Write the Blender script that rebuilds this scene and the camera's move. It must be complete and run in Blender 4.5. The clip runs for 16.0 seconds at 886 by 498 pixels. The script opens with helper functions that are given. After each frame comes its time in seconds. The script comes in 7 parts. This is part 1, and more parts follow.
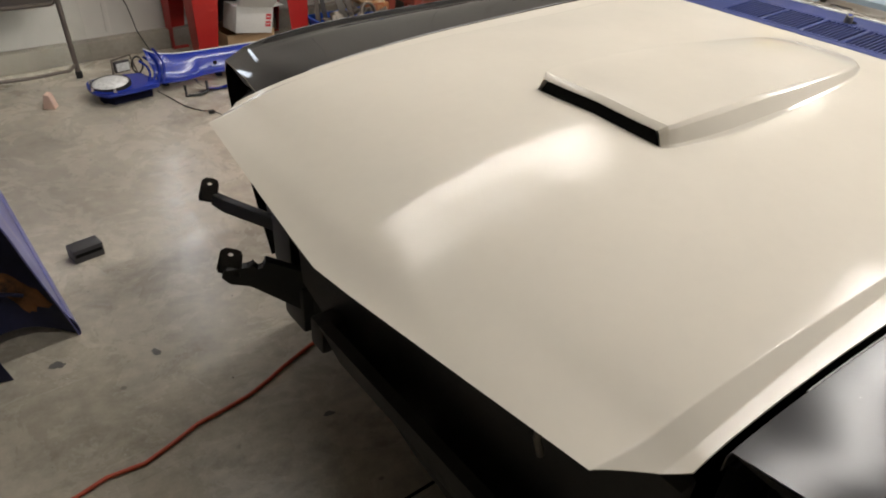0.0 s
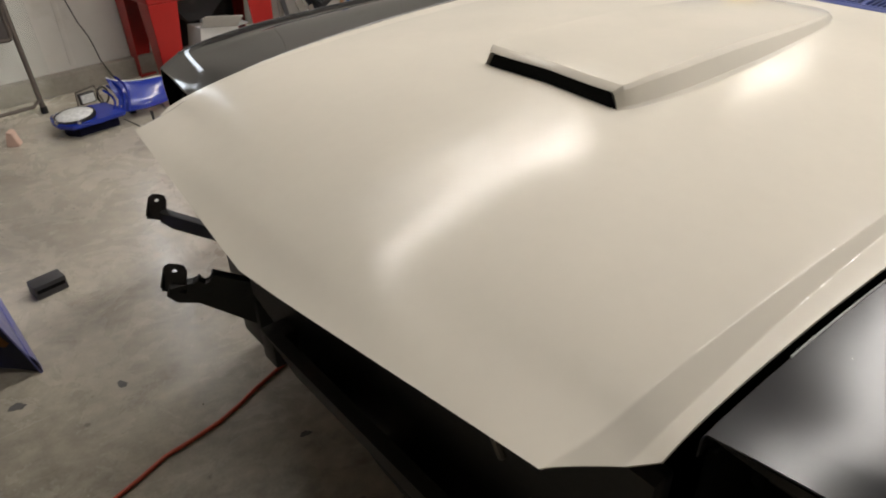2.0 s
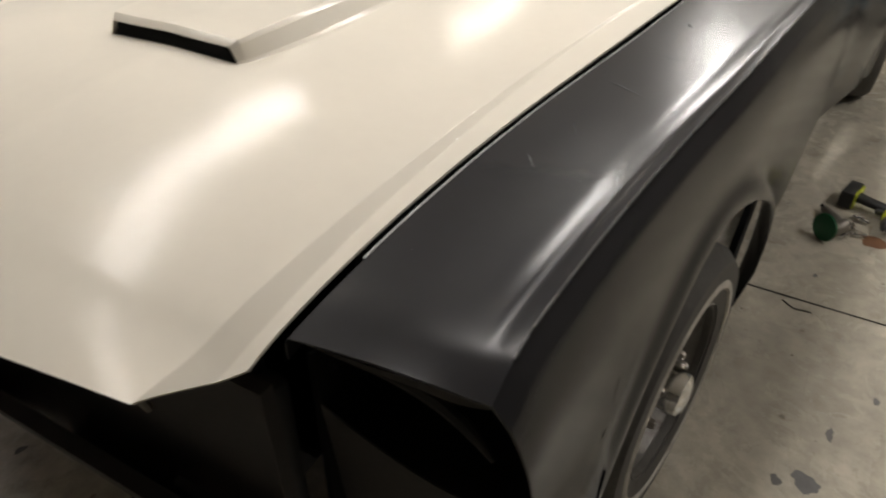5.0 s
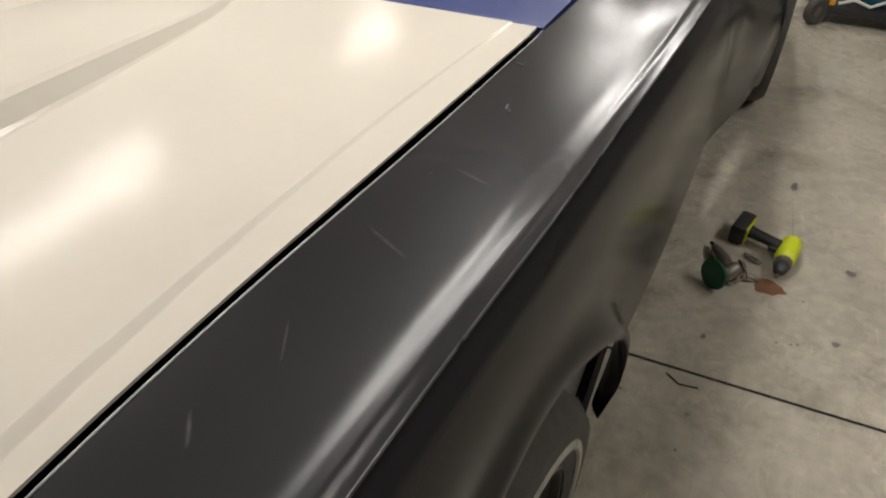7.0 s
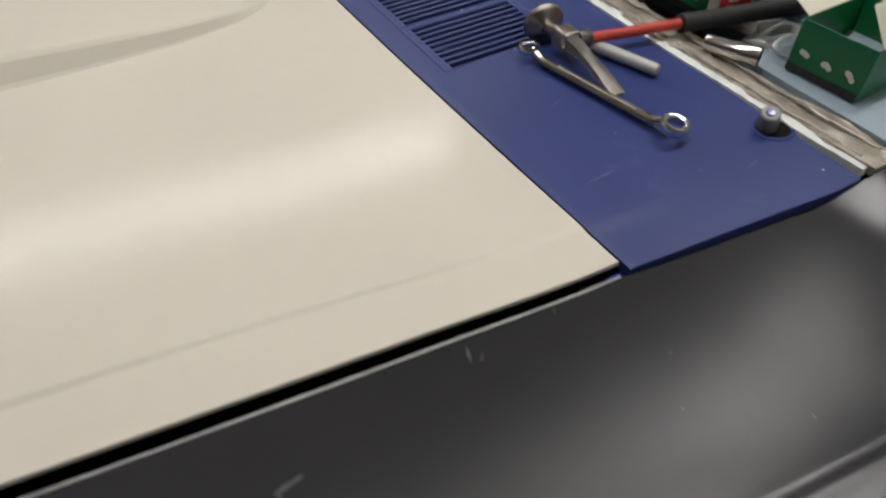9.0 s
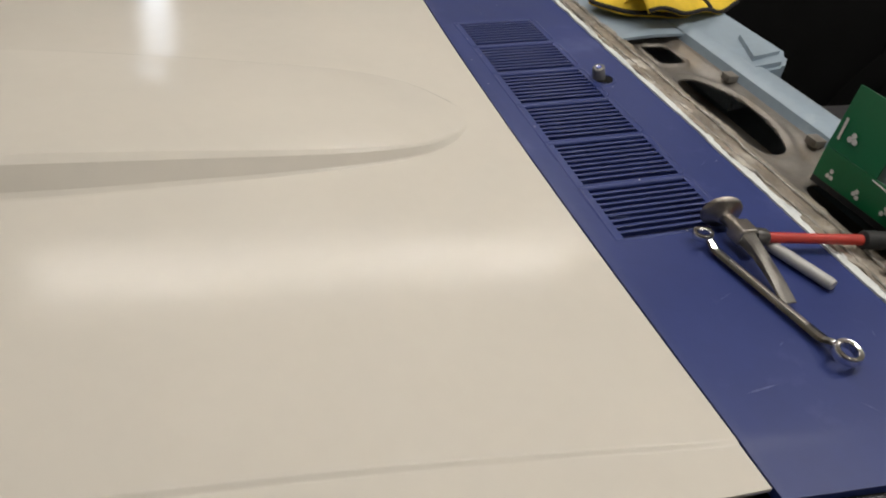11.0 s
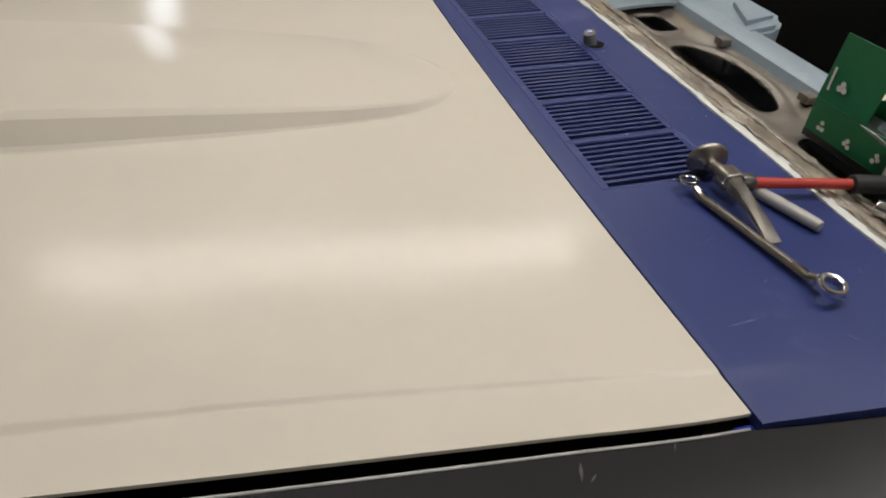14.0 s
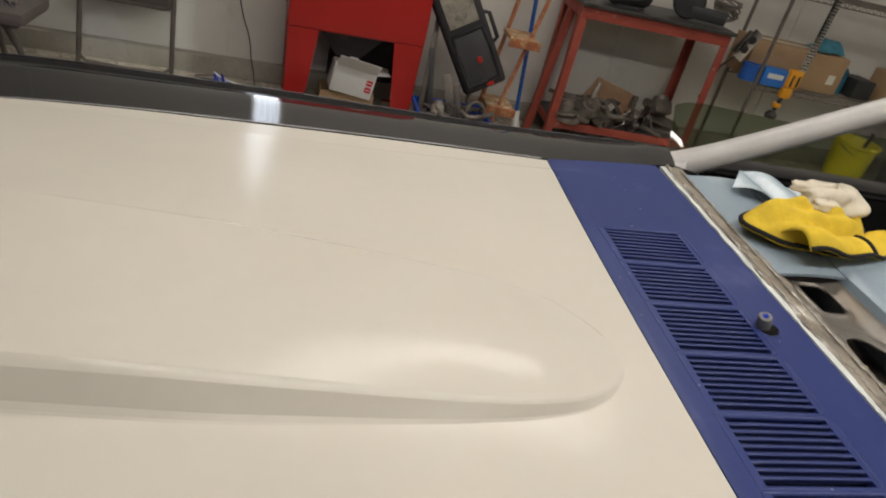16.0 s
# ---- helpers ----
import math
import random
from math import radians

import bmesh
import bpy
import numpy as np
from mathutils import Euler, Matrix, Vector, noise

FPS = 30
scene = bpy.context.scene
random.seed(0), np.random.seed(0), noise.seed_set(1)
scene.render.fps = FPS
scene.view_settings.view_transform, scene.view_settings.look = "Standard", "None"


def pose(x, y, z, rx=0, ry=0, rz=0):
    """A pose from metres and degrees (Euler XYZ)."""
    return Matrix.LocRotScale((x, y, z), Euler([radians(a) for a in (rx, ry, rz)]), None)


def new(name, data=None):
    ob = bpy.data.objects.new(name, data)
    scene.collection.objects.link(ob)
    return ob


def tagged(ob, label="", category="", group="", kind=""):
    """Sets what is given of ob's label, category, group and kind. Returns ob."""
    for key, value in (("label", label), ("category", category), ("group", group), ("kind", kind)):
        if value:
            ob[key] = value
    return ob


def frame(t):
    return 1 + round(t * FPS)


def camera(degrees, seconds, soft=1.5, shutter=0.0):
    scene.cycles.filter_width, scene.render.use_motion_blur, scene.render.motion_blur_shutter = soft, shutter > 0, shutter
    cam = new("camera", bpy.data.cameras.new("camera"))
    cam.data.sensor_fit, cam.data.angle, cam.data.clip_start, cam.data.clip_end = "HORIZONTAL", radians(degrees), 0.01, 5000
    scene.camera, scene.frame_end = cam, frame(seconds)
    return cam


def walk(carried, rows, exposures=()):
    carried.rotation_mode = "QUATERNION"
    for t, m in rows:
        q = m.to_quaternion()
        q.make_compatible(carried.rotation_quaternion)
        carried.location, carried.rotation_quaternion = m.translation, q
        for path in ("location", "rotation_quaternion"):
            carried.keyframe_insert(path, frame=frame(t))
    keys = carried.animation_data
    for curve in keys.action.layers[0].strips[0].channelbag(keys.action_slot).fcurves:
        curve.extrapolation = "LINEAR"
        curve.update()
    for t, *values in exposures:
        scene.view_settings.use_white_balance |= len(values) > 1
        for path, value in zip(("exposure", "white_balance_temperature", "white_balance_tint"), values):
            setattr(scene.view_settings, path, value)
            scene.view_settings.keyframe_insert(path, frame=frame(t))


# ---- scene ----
cam = camera(65.28, 16.0, soft=1.9, shutter=0.35)
# seconds, place, turn
PATH = [
    (0, -2.0264, -0.7836, 1.4683, 55.636, -3.392, -37.675),
    (0.5, -2.0104, -0.7995, 1.4679, 55.181, -2.248, -36.585),
    (1, -2.0040, -0.8051, 1.4609, 60.706, -3.757, -36.060),
    (1.5, -1.9417, -0.8156, 1.4175, 61.081, 0.418, -40.800),
    (2, -1.9111, -0.7907, 1.3779, 56.809, 0.857, -40.139),
    (2.5, -1.9571, -0.7096, 1.4065, 57.931, -7.291, -32.933),
    (3, -2.0004, -0.6470, 1.4304, 58.810, -10.224, -30.912),
    (3.5, -1.9792, -0.6791, 1.3929, 56.967, -8.059, -35.535),
    (4, -1.9417, -0.7838, 1.3744, 54.828, -5.549, -41.789),
    (4.5, -1.8792, -0.9097, 1.3839, 53.938, -3.454, -51.808),
    (5, -1.8277, -1.0143, 1.3856, 53.918, -0.185, -60.473),
    (5.2, -1.8026, -1.0359, 1.4070, 53.968, 0.250, -62.362),
    (7.5, -1.0061, -1.0418, 1.4154, 51.102, -1.160, -66.911),
    (8, -0.7143, -0.9560, 1.3594, 49.925, 0.931, -57.066),
    (8.5, -0.5452, -0.8716, 1.3294, 50.053, -5.126, -43.065),
    (9, -0.3725, -0.9985, 1.3712, 45.451, -1.397, -30.092),
    (9.5, -0.2927, -1.0841, 1.3622, 43.637, 1.378, -27.492),
    (10, -0.3644, -0.9975, 1.4157, 46.809, -2.787, -21.564),
    (10.2, -0.4055, -0.9674, 1.4430, 48.188, -4.414, -19.353),
    (12.5, -0.4409, -0.9407, 1.4231, 54.477, -5.941, -14.275),
    (13, -0.4268, -0.9757, 1.4036, 53.594, -4.252, -15.215),
    (13.5, -0.3997, -1.0084, 1.3814, 52.261, -3.225, -15.859),
    (14, -0.4025, -1.0029, 1.3915, 52.344, -4.126, -15.227),
    (14.5, -0.4342, -0.9603, 1.4193, 54.081, -6.836, -13.393),
    (15, -0.4763, -0.8918, 1.4674, 56.436, -9.214, -10.471),
    (15.5, -0.5344, -0.7917, 1.4920, 57.896, -11.278, -8.875),
    (16, -0.5525, -0.7104, 1.4960, 59.113, -12.428, -7.199),
]
EXPOSURE = [(0, -0.08, 6440, 10), (4, -0.18, 6420, 10), (5, 0.04, 6440, 10), (7.5, -0.28, 6420, 10), (8, -0.42, 6320, 10), (8.6, -0.60, 6260, 10), (9.1, -0.68, 6200, 10), (9.5, -0.43, 6150, 10),
            (10.2, -0.62, 6250, 10), (12.5, -0.78, 6460, 10), (13.4, -0.70, 6480, 10), (14.5, -0.78, 6460, 10), (15.0, -0.80, 6450, 10), (16, -0.64, 6450, 10)]
walk(cam, [(t, pose(*p)) for t, *p in PATH], EXPOSURE)

# ---- world and lights ----
world = bpy.data.worlds.new("World")
scene.world = world
world.use_nodes = True
bg = world.node_tree.nodes["Background"]
bg.inputs[0].default_value = (0.6, 0.72, 1.0, 1)
bg.inputs[1].default_value = 0.02
scene.view_settings.exposure = 0.0

ROOF_Z = 3.05


def lamp(name, x, y, z, lx, ly, watts, colour, turn=(0, 0, 0)):
    data = bpy.data.lights.new(name, "AREA")
    data.shape, data.size, data.size_y = "RECTANGLE", lx, ly
    data.energy, data.color = watts, colour
    ob = new(name, data)
    ob.matrix_world = pose(x, y, z, *turn)
    tagged(ob, "light of a fluorescent tube pair, third row added as fill", "lamp", kind="structure")
    return ob


TUBE = (1.0, 0.965, 0.925)
LAMP_TURN = 4.0
# third row is an added fill for the near floor; others follow reflections
LAMP_ROWS = [(0.05, 1.80, 2.9, 38), (0.42, -0.28, 3.0, 52), (0.7, -3.15, 2.4, 38), (5.1, 2.14, 2.0, 9), (4.45, -0.12, 2.0, 40)]
for lx0, ly0, llen, watts in LAMP_ROWS:
    lamp("tube_light", lx0, ly0, ROOF_Z - 0.125, llen, 0.12, watts, TUBE, (0, 0, LAMP_TURN))
# ---- materials ----
def mat(name, colour, rough=0.5, metal=0.0, var=0.12, scale=6.0, bump=0.0, bscale=80.0, rvar=0.1,
        stain=None, stain_amt=0.0, stain_scale=3.0, coat=0.0, per_object=0.0, spec=0.5):
    """Procedural surface: two scales of tone, roughness wear, an optional stain colour and fine relief."""
    m = bpy.data.materials.new(name)
    m.use_nodes = True
    nt = m.node_tree
    N, L = nt.nodes, nt.links
    bs = N["Principled BSDF"]
    bs.inputs["Metallic"].default_value = metal
    bs.inputs["Specular IOR Level"].default_value = spec
    if coat:
        bs.inputs["Coat Weight"].default_value = coat
        bs.inputs["Coat Roughness"].default_value = 0.08
    tc = N.new("ShaderNodeTexCoord")
    n1 = N.new("ShaderNodeTexNoise")
    n1.inputs["Scale"].default_value, n1.inputs["Detail"].default_value = scale, 6
    n2 = N.new("ShaderNodeTexNoise")
    n2.inputs["Scale"].default_value, n2.inputs["Detail"].default_value = scale * 11, 4
    L.new(tc.outputs["Object"], n1.inputs["Vector"])
    L.new(tc.outputs["Object"], n2.inputs["Vector"])
    mix = N.new("ShaderNodeMath")
    mix.operation = "MULTIPLY_ADD"
    mix.inputs[1].default_value = 0.35
    L.new(n2.outputs["Fac"], mix.inputs[0])
    L.new(n1.outputs["Fac"], mix.inputs[2])
    ramp = N.new("ShaderNodeMapRange")
    ramp.inputs["From Min"].default_value, ramp.inputs["From Max"].default_value = 0.42, 0.93
    ramp.inputs["To Min"].default_value, ramp.inputs["To Max"].default_value = 1 - var, 1 + var
    L.new(mix.outputs[0], ramp.inputs["Value"])
    val = ramp.outputs[0]
    if per_object:
        oi = N.new("ShaderNodeObjectInfo")
        pr = N.new("ShaderNodeMapRange")
        pr.inputs["To Min"].default_value, pr.inputs["To Max"].default_value = 1 - per_object, 1 + per_object
        L.new(oi.outputs["Random"], pr.inputs["Value"])
        mu = N.new("ShaderNodeMath")
        mu.operation = "MULTIPLY"
        L.new(val, mu.inputs[0])
        L.new(pr.outputs[0], mu.inputs[1])
        val = mu.outputs[0]
    col = N.new("ShaderNodeMix")
    col.data_type, col.blend_type = "RGBA", "MULTIPLY"
    col.inputs["Factor"].default_value = 1.0
    col.inputs["A"].default_value = (*colour, 1)
    L.new(val, col.inputs["B"])
    out = col.outputs["Result"]
    if stain:
        n3 = N.new("ShaderNodeTexNoise")
        n3.inputs["Scale"].default_value, n3.inputs["Detail"].default_value = stain_scale, 8
        n3.inputs["Roughness"].default_value = 0.65
        L.new(tc.outputs["Object"], n3.inputs["Vector"])
        r3 = N.new("ShaderNodeMapRange")
        r3.inputs["From Min"].default_value, r3.inputs["From Max"].default_value = 0.62 - stain_amt * 0.3, 0.78 - stain_amt * 0.3
        L.new(n3.outputs["Fac"], r3.inputs["Value"])
        sm = N.new("ShaderNodeMix")
        sm.data_type = "RGBA"
        L.new(r3.outputs[0], sm.inputs["Factor"])
        L.new(out, sm.inputs["A"])
        sm.inputs["B"].default_value = (*stain, 1)
        out = sm.outputs["Result"]
    L.new(out, bs.inputs["Base Color"])
    rr = N.new("ShaderNodeMapRange")
    rr.inputs["To Min"].default_value, rr.inputs["To Max"].default_value = max(rough - rvar, 0.02), min(rough + rvar, 1)
    L.new(n1.outputs["Fac"], rr.inputs["Value"])
    L.new(rr.outputs[0], bs.inputs["Roughness"])
    if bump:
        nb = N.new("ShaderNodeTexNoise")
        nb.inputs["Scale"].default_value, nb.inputs["Detail"].default_value = bscale, 5
        L.new(tc.outputs["Object"], nb.inputs["Vector"])
        bp = N.new("ShaderNodeBump")
        bp.inputs["Strength"].default_value, bp.inputs["Distance"].default_value = bump, 0.002
        L.new(nb.outputs["Fac"], bp.inputs["Height"])
        L.new(bp.outputs[0], bs.inputs["Normal"])
    return m


def glow(name, colour, strength):
    m = bpy.data.materials.new(name)
    m.use_nodes = True
    bs = m.node_tree.nodes["Principled BSDF"]
    bs.inputs["Base Color"].default_value = (*colour, 1)
    bs.inputs["Emission Color"].default_value = (*colour, 1)
    bs.inputs["Emission Strength"].default_value = strength
    return m


def glass_mat(name, tint, rough=0.02):
    m = bpy.data.materials.new(name)
    m.use_nodes = True
    bs = m.node_tree.nodes["Principled BSDF"]
    bs.inputs["Base Color"].default_value = (*tint, 1)
    bs.inputs["Transmission Weight"].default_value = 1.0
    bs.inputs["Roughness"].default_value = rough
    bs.inputs["IOR"].default_value = 1.45
    return m


M = {}
M["hood"] = mat("cream_primer", (0.612, 0.574, 0.50), rough=0.135, var=0.03, scale=4.0, rvar=0.045, bump=0.03, bscale=900, spec=0.15)
M["black"] = mat("black_primer", (0.021, 0.0208, 0.023), rough=0.215, var=0.08, scale=3, rvar=0.03, bump=0.02, bscale=700, spec=0.29)
M["hemsteel"] = mat("bare_hem_edge", (0.10, 0.10, 0.10), rough=0.3, metal=0.6, var=0.3, scale=20)
M["blackgloss"] = mat("glossy_black_coat", (0.016, 0.016, 0.018), rough=0.055, var=0.25, scale=3, rvar=0.02, bump=0.0, bscale=500, spec=0.6)
M["blackedge"] = mat("black_coated_steel", (0.012, 0.012, 0.012), rough=0.5, var=0.4, scale=12, bump=0.15, bscale=120, stain=(0.035, 0.028, 0.022), stain_amt=0.15, stain_scale=14)
M["apron"] = mat("dirty_black_brown_steel", (0.024, 0.0203, 0.0182), rough=0.6, var=0.4, scale=9, bump=0.15, bscale=90, stain=(0.012, 0.011, 0.011), stain_amt=0.25, stain_scale=6)
# near-black stands in for shade in hollows; joints and scratches share it
M["dark"] = mat("hollow_shade_and_joint_black", (0.0045, 0.0045, 0.0045), rough=0.85, var=0.3, spec=0.15)
M["blue"] = mat("blue_cowl_paint", (0.026, 0.041, 0.160), rough=0.42, var=0.10, scale=5, rvar=0.12, bump=0.05, bscale=300, stain=(0.060, 0.075, 0.215), stain_amt=0.11, stain_scale=7, spec=0.36)
# the blue paint darkened almost to black, shade put into the colour
M["blueshade"] = mat("blue_painted_shade", (0.0026, 0.0036, 0.020), rough=0.8, var=0.2, spec=0.2)
M["blueshiny"] = mat("blue_gloss_paint", (0.012, 0.035, 0.34), rough=0.2, var=0.12, scale=7, rvar=0.06, coat=0.25, stain=(0.05, 0.07, 0.3), stain_amt=0.03, stain_scale=12)
M["bluefaded"] = mat("faded_blue_paint", (0.16, 0.17, 0.42), rough=0.35, var=0.25, scale=3, stain=(0.35, 0.36, 0.5), stain_amt=0.25, stain_scale=5)
M["bluenavy"] = mat("dark_navy_paint", (0.012, 0.014, 0.05), rough=0.45, var=0.4, scale=5, stain=(0.10, 0.045, 0.015), stain_amt=0.12, stain_scale=6)
M["rust"] = mat("rusted_steel", (0.20, 0.085, 0.028), rough=0.85, var=0.45, scale=14, bump=0.5, bscale=90, stain=(0.05, 0.03, 0.02), stain_amt=0.3, stain_scale=18)
M["channel"] = mat("glue_covered_channel", (0.29, 0.25, 0.20), rough=0.34, metal=0.2, var=0.45, scale=18, rvar=0.08, bump=0.55, bscale=75, stain=(0.55, 0.52, 0.46), stain_amt=0.3, stain_scale=24)
M["pivotgrey"] = mat("dull_grey_pivot", (0.20, 0.195, 0.185), rough=0.5, metal=0.3, var=0.25, scale=60, bump=0.3, bscale=300)
M["cutedge"] = mat("bare_cut_edge", (0.42, 0.42, 0.42), rough=0.4, metal=0.3, var=0.3, scale=25)
M["baresteel"] = mat("bare_steel", (0.235, 0.215, 0.19), rough=0.45, metal=0.6, var=0.25, scale=9, bump=0.1, bscale=150, stain=(0.20, 0.165, 0.125), stain_amt=0.3, stain_scale=8)
M["primerwhite"] = mat("grey_white_primer", (0.50, 0.485, 0.465), rough=0.36, var=0.10, scale=7, bump=0.06, bscale=200, stain=(0.42, 0.40, 0.375), stain_amt=0.14, stain_scale=13)
M["seam"] = mat("white_seam_primer", (0.64, 0.66, 0.64), rough=0.6, var=0.12, scale=20, bump=0.3, bscale=120)
M["dash"] = mat("pale_blue_dash_paint", (0.27, 0.335, 0.39), rough=0.4, var=0.12, scale=6, rvar=0.1, stain=(0.40, 0.46, 0.48), stain_amt=0.12, stain_scale=6)
M["chrome"] = mat("chrome_steel", (0.74, 0.735, 0.73), rough=0.14, metal=1.0, var=0.12, scale=30, rvar=0.08)
M["steel"] = mat("worn_tool_steel", (0.34, 0.31, 0.28), rough=0.34, metal=0.95, var=0.25, scale=25, rvar=0.12, bump=0.1, bscale=220)
M["bladesteel"] = mat("darkened_blade_steel", (0.15, 0.14, 0.125), rough=0.42, metal=0.75, var=0.3, scale=30, rvar=0.1, bump=0.15, bscale=180)
M["punchgrey"] = mat("dull_zinc_grey", (0.40, 0.39, 0.375), rough=0.5, metal=0.2, var=0.15, scale=40, bump=0.1, bscale=300)
M["sealant"] = mat("dried_shiny_sealant", (0.34, 0.32, 0.285), rough=0.22, metal=0.15, var=0.4, scale=40, rvar=0.1, bump=0.7, bscale=130, stain=(0.12, 0.10, 0.08), stain_amt=0.25, stain_scale=30)
M["redrod"] = mat("red_handle_paint", (0.44, 0.035, 0.022), rough=0.4, var=0.2, scale=40, stain=(0.15, 0.03, 0.02), stain_amt=0.1, stain_scale=40)
M["rubber"] = mat("black_rubber", (0.012, 0.012, 0.012), rough=0.62, var=0.3, scale=20, bump=0.3, bscale=200)
M["tyre"] = mat("tyre_rubber", (0.075, 0.070, 0.063), rough=0.75, var=0.3, scale=12, bump=0.3, bscale=90, stain=(0.05, 0.045, 0.035), stain_amt=0.2, stain_scale=10)
M["bandgrey"] = mat("faded_tyre_band", (0.46, 0.43, 0.38), rough=0.75, var=0.3, scale=16, stain=(0.12, 0.105, 0.09), stain_amt=0.3, stain_scale=12)
M["rim"] = mat("dull_grey_rim", (0.16, 0.15, 0.14), rough=0.5, metal=0.5, var=0.3, scale=12, stain=(0.07, 0.05, 0.035), stain_amt=0.25, stain_scale=14)
M["green"] = mat("green_box_card", (0.006, 0.13, 0.045), rough=0.32, var=0.08, scale=9)
M["card"] = mat("brown_cardboard", (0.36, 0.235, 0.125), rough=0.8, var=0.12, scale=7, bump=0.1, bscale=120)
M["whitecard"] = mat("white_box_card", (0.68, 0.67, 0.64), rough=0.6, var=0.06, scale=5)
M["redprint"] = mat("red_print", (0.60, 0.02, 0.035), rough=0.5, var=0.06)
M["creamcard"] = mat("cream_box_card", (0.66, 0.63, 0.52), rough=0.7, var=0.08)
M["yellow"] = mat("yellow_terry_cloth", (0.72, 0.50, 0.035), rough=0.95, var=0.2, scale=25, bump=1.0, bscale=320)
M["whitecloth"] = mat("off_white_terry_cloth", (0.70, 0.63, 0.50), rough=0.95, var=0.15, scale=25, bump=1.0, bscale=320)
M["hem"] = mat("black_hem", (0.012, 0.010, 0.010), rough=0.9, var=0.3, scale=40, bump=0.6, bscale=300)
M["bag"] = mat("clear_plastic_bag", (0.38, 0.46, 0.51), rough=0.2, var=0.15, scale=20, bump=0.5, bscale=40)
M["floor"] = None
M["wall"] = mat("white_wall_panel", (0.64, 0.62, 0.57), rough=0.5, var=0.06, scale=1.2, bump=0.06, bscale=40, stain=(0.50, 0.47, 0.41), stain_amt=0.1, stain_scale=1.6)
# tone of the unseen walls, chosen dark to cut reflections and fill
M["unseenwall"] = mat("dark_unseen_wall", (0.13, 0.12, 0.11), rough=0.8, var=0.5, scale=1.5)
M["ceil"] = mat("white_ceiling_panel", (0.70, 0.68, 0.63), rough=0.7, var=0.05, scale=1.5)
M["curb"] = mat("dirty_concrete_curb", (0.32, 0.295, 0.25), rough=0.85, var=0.25, scale=4, bump=0.4, bscale=60, stain=(0.14, 0.115, 0.09), stain_amt=0.2, stain_scale=4)
M["redcab"] = mat("red_cabinet_paint", (0.42, 0.018, 0.015), rough=0.36, var=0.08, scale=4, rvar=0.08, bump=0.08, bscale=160, stain=(0.33, 0.016, 0.013), stain_amt=0.06, stain_scale=7)
M["redbench"] = mat("red_oxide_bench_paint", (0.30, 0.055, 0.035), rough=0.55, var=0.2, scale=9, bump=0.1, bscale=120, stain=(0.40, 0.30, 0.26), stain_amt=0.03, stain_scale=28)
M["greyplastic"] = mat("dark_grey_plastic", (0.045, 0.043, 0.045), rough=0.5, var=0.2, scale=10, bump=0.1, bscale=200, stain=(0.10, 0.09, 0.08), stain_amt=0.1, stain_scale=8)
M["tablegrey"] = mat("grey_folding_table", (0.085, 0.072, 0.066), rough=0.5, var=0.12, scale=5, bump=0.1, bscale=150)
M["tubegrey"] = mat("grey_steel_tube", (0.17, 0.145, 0.125), rough=0.4, metal=0.4, var=0.2, scale=15)
M["vinyl"] = mat("grey_vinyl_seat", (0.14, 0.12, 0.11), rough=0.5, var=0.15, scale=12, bump=0.2, bscale=180)
M["bluebin"] = mat("blue_plastic_bin", (0.010, 0.075, 0.42), rough=0.4, var=0.1, scale=8)
M["wood"] = mat("worn_wood", (0.40, 0.25, 0.12), rough=0.75, var=0.3, scale=12, bump=0.3, bscale=80, stain=(0.28, 0.05, 0.03), stain_amt=0.28, stain_scale=9)
M["scrap"] = mat("greasy_metal_scrap", (0.19, 0.165, 0.14), rough=0.5, metal=0.5, var=0.45, scale=14, bump=0.3, bscale=90, per_object=0.5, stain=(0.10, 0.065, 0.04), stain_amt=0.25, stain_scale=12)
M["brownpanel"] = mat("brown_hardboard", (0.20, 0.115, 0.06), rough=0.8, var=0.3, scale=9)
M["yellowplastic"] = mat("yellow_plastic", (0.70, 0.55, 0.02), rough=0.4, var=0.12, scale=8)
M["orangeplastic"] = mat("orange_yellow_plastic", (0.75, 0.33, 0.02), rough=0.4, var=0.1, scale=8)
M["lime"] = mat("lime_tool_plastic", (0.55, 0.62, 0.02), rough=0.42, var=0.1, scale=12)
M["pinkwood"] = mat("pale_wood_wedge", (0.66, 0.47, 0.38), rough=0.75, var=0.1, scale=20)
M["cord"] = mat("orange_cable", (0.55, 0.095, 0.045), rough=0.45, var=0.15, scale=14)
M["blackcord"] = mat("black_cord", (0.012, 0.011, 0.010), rough=0.55, var=0.2)
M["beige"] = mat("beige_outlet_plate", (0.44, 0.36, 0.25), rough=0.45, var=0.1)
M["caseblack"] = mat("dusty_black_plastic", (0.020, 0.019, 0.021), rough=0.45, var=0.25, scale=9, bump=0.12, bscale=160, stain=(0.055, 0.05, 0.045), stain_amt=0.12, stain_scale=7)
M["wornlabel"] = mat("worn_label", (0.26, 0.235, 0.19), rough=0.7, var=0.4, scale=18, stain=(0.08, 0.07, 0.06), stain_amt=0.35, stain_scale=16)
M["paper"] = mat("white_paper_bag", (0.78, 0.78, 0.76), rough=0.7, var=0.05, bump=0.3, bscale=60)
M["bluebox"] = mat("blue_carton_print", (0.03, 0.17, 0.55), rough=0.35, var=0.06)
M["bluecloth"] = mat("teal_rag", (0.05, 0.20, 0.27), rough=0.9, var=0.2, scale=20, bump=0.8, bscale=200)
M["bluebroom"] = mat("blue_broom_stick", (0.02, 0.10, 0.38), rough=0.4, var=0.12)
M["gunsteel"] = mat("dark_oily_steel", (0.10, 0.095, 0.09), rough=0.4, metal=0.7, var=0.35, scale=15)
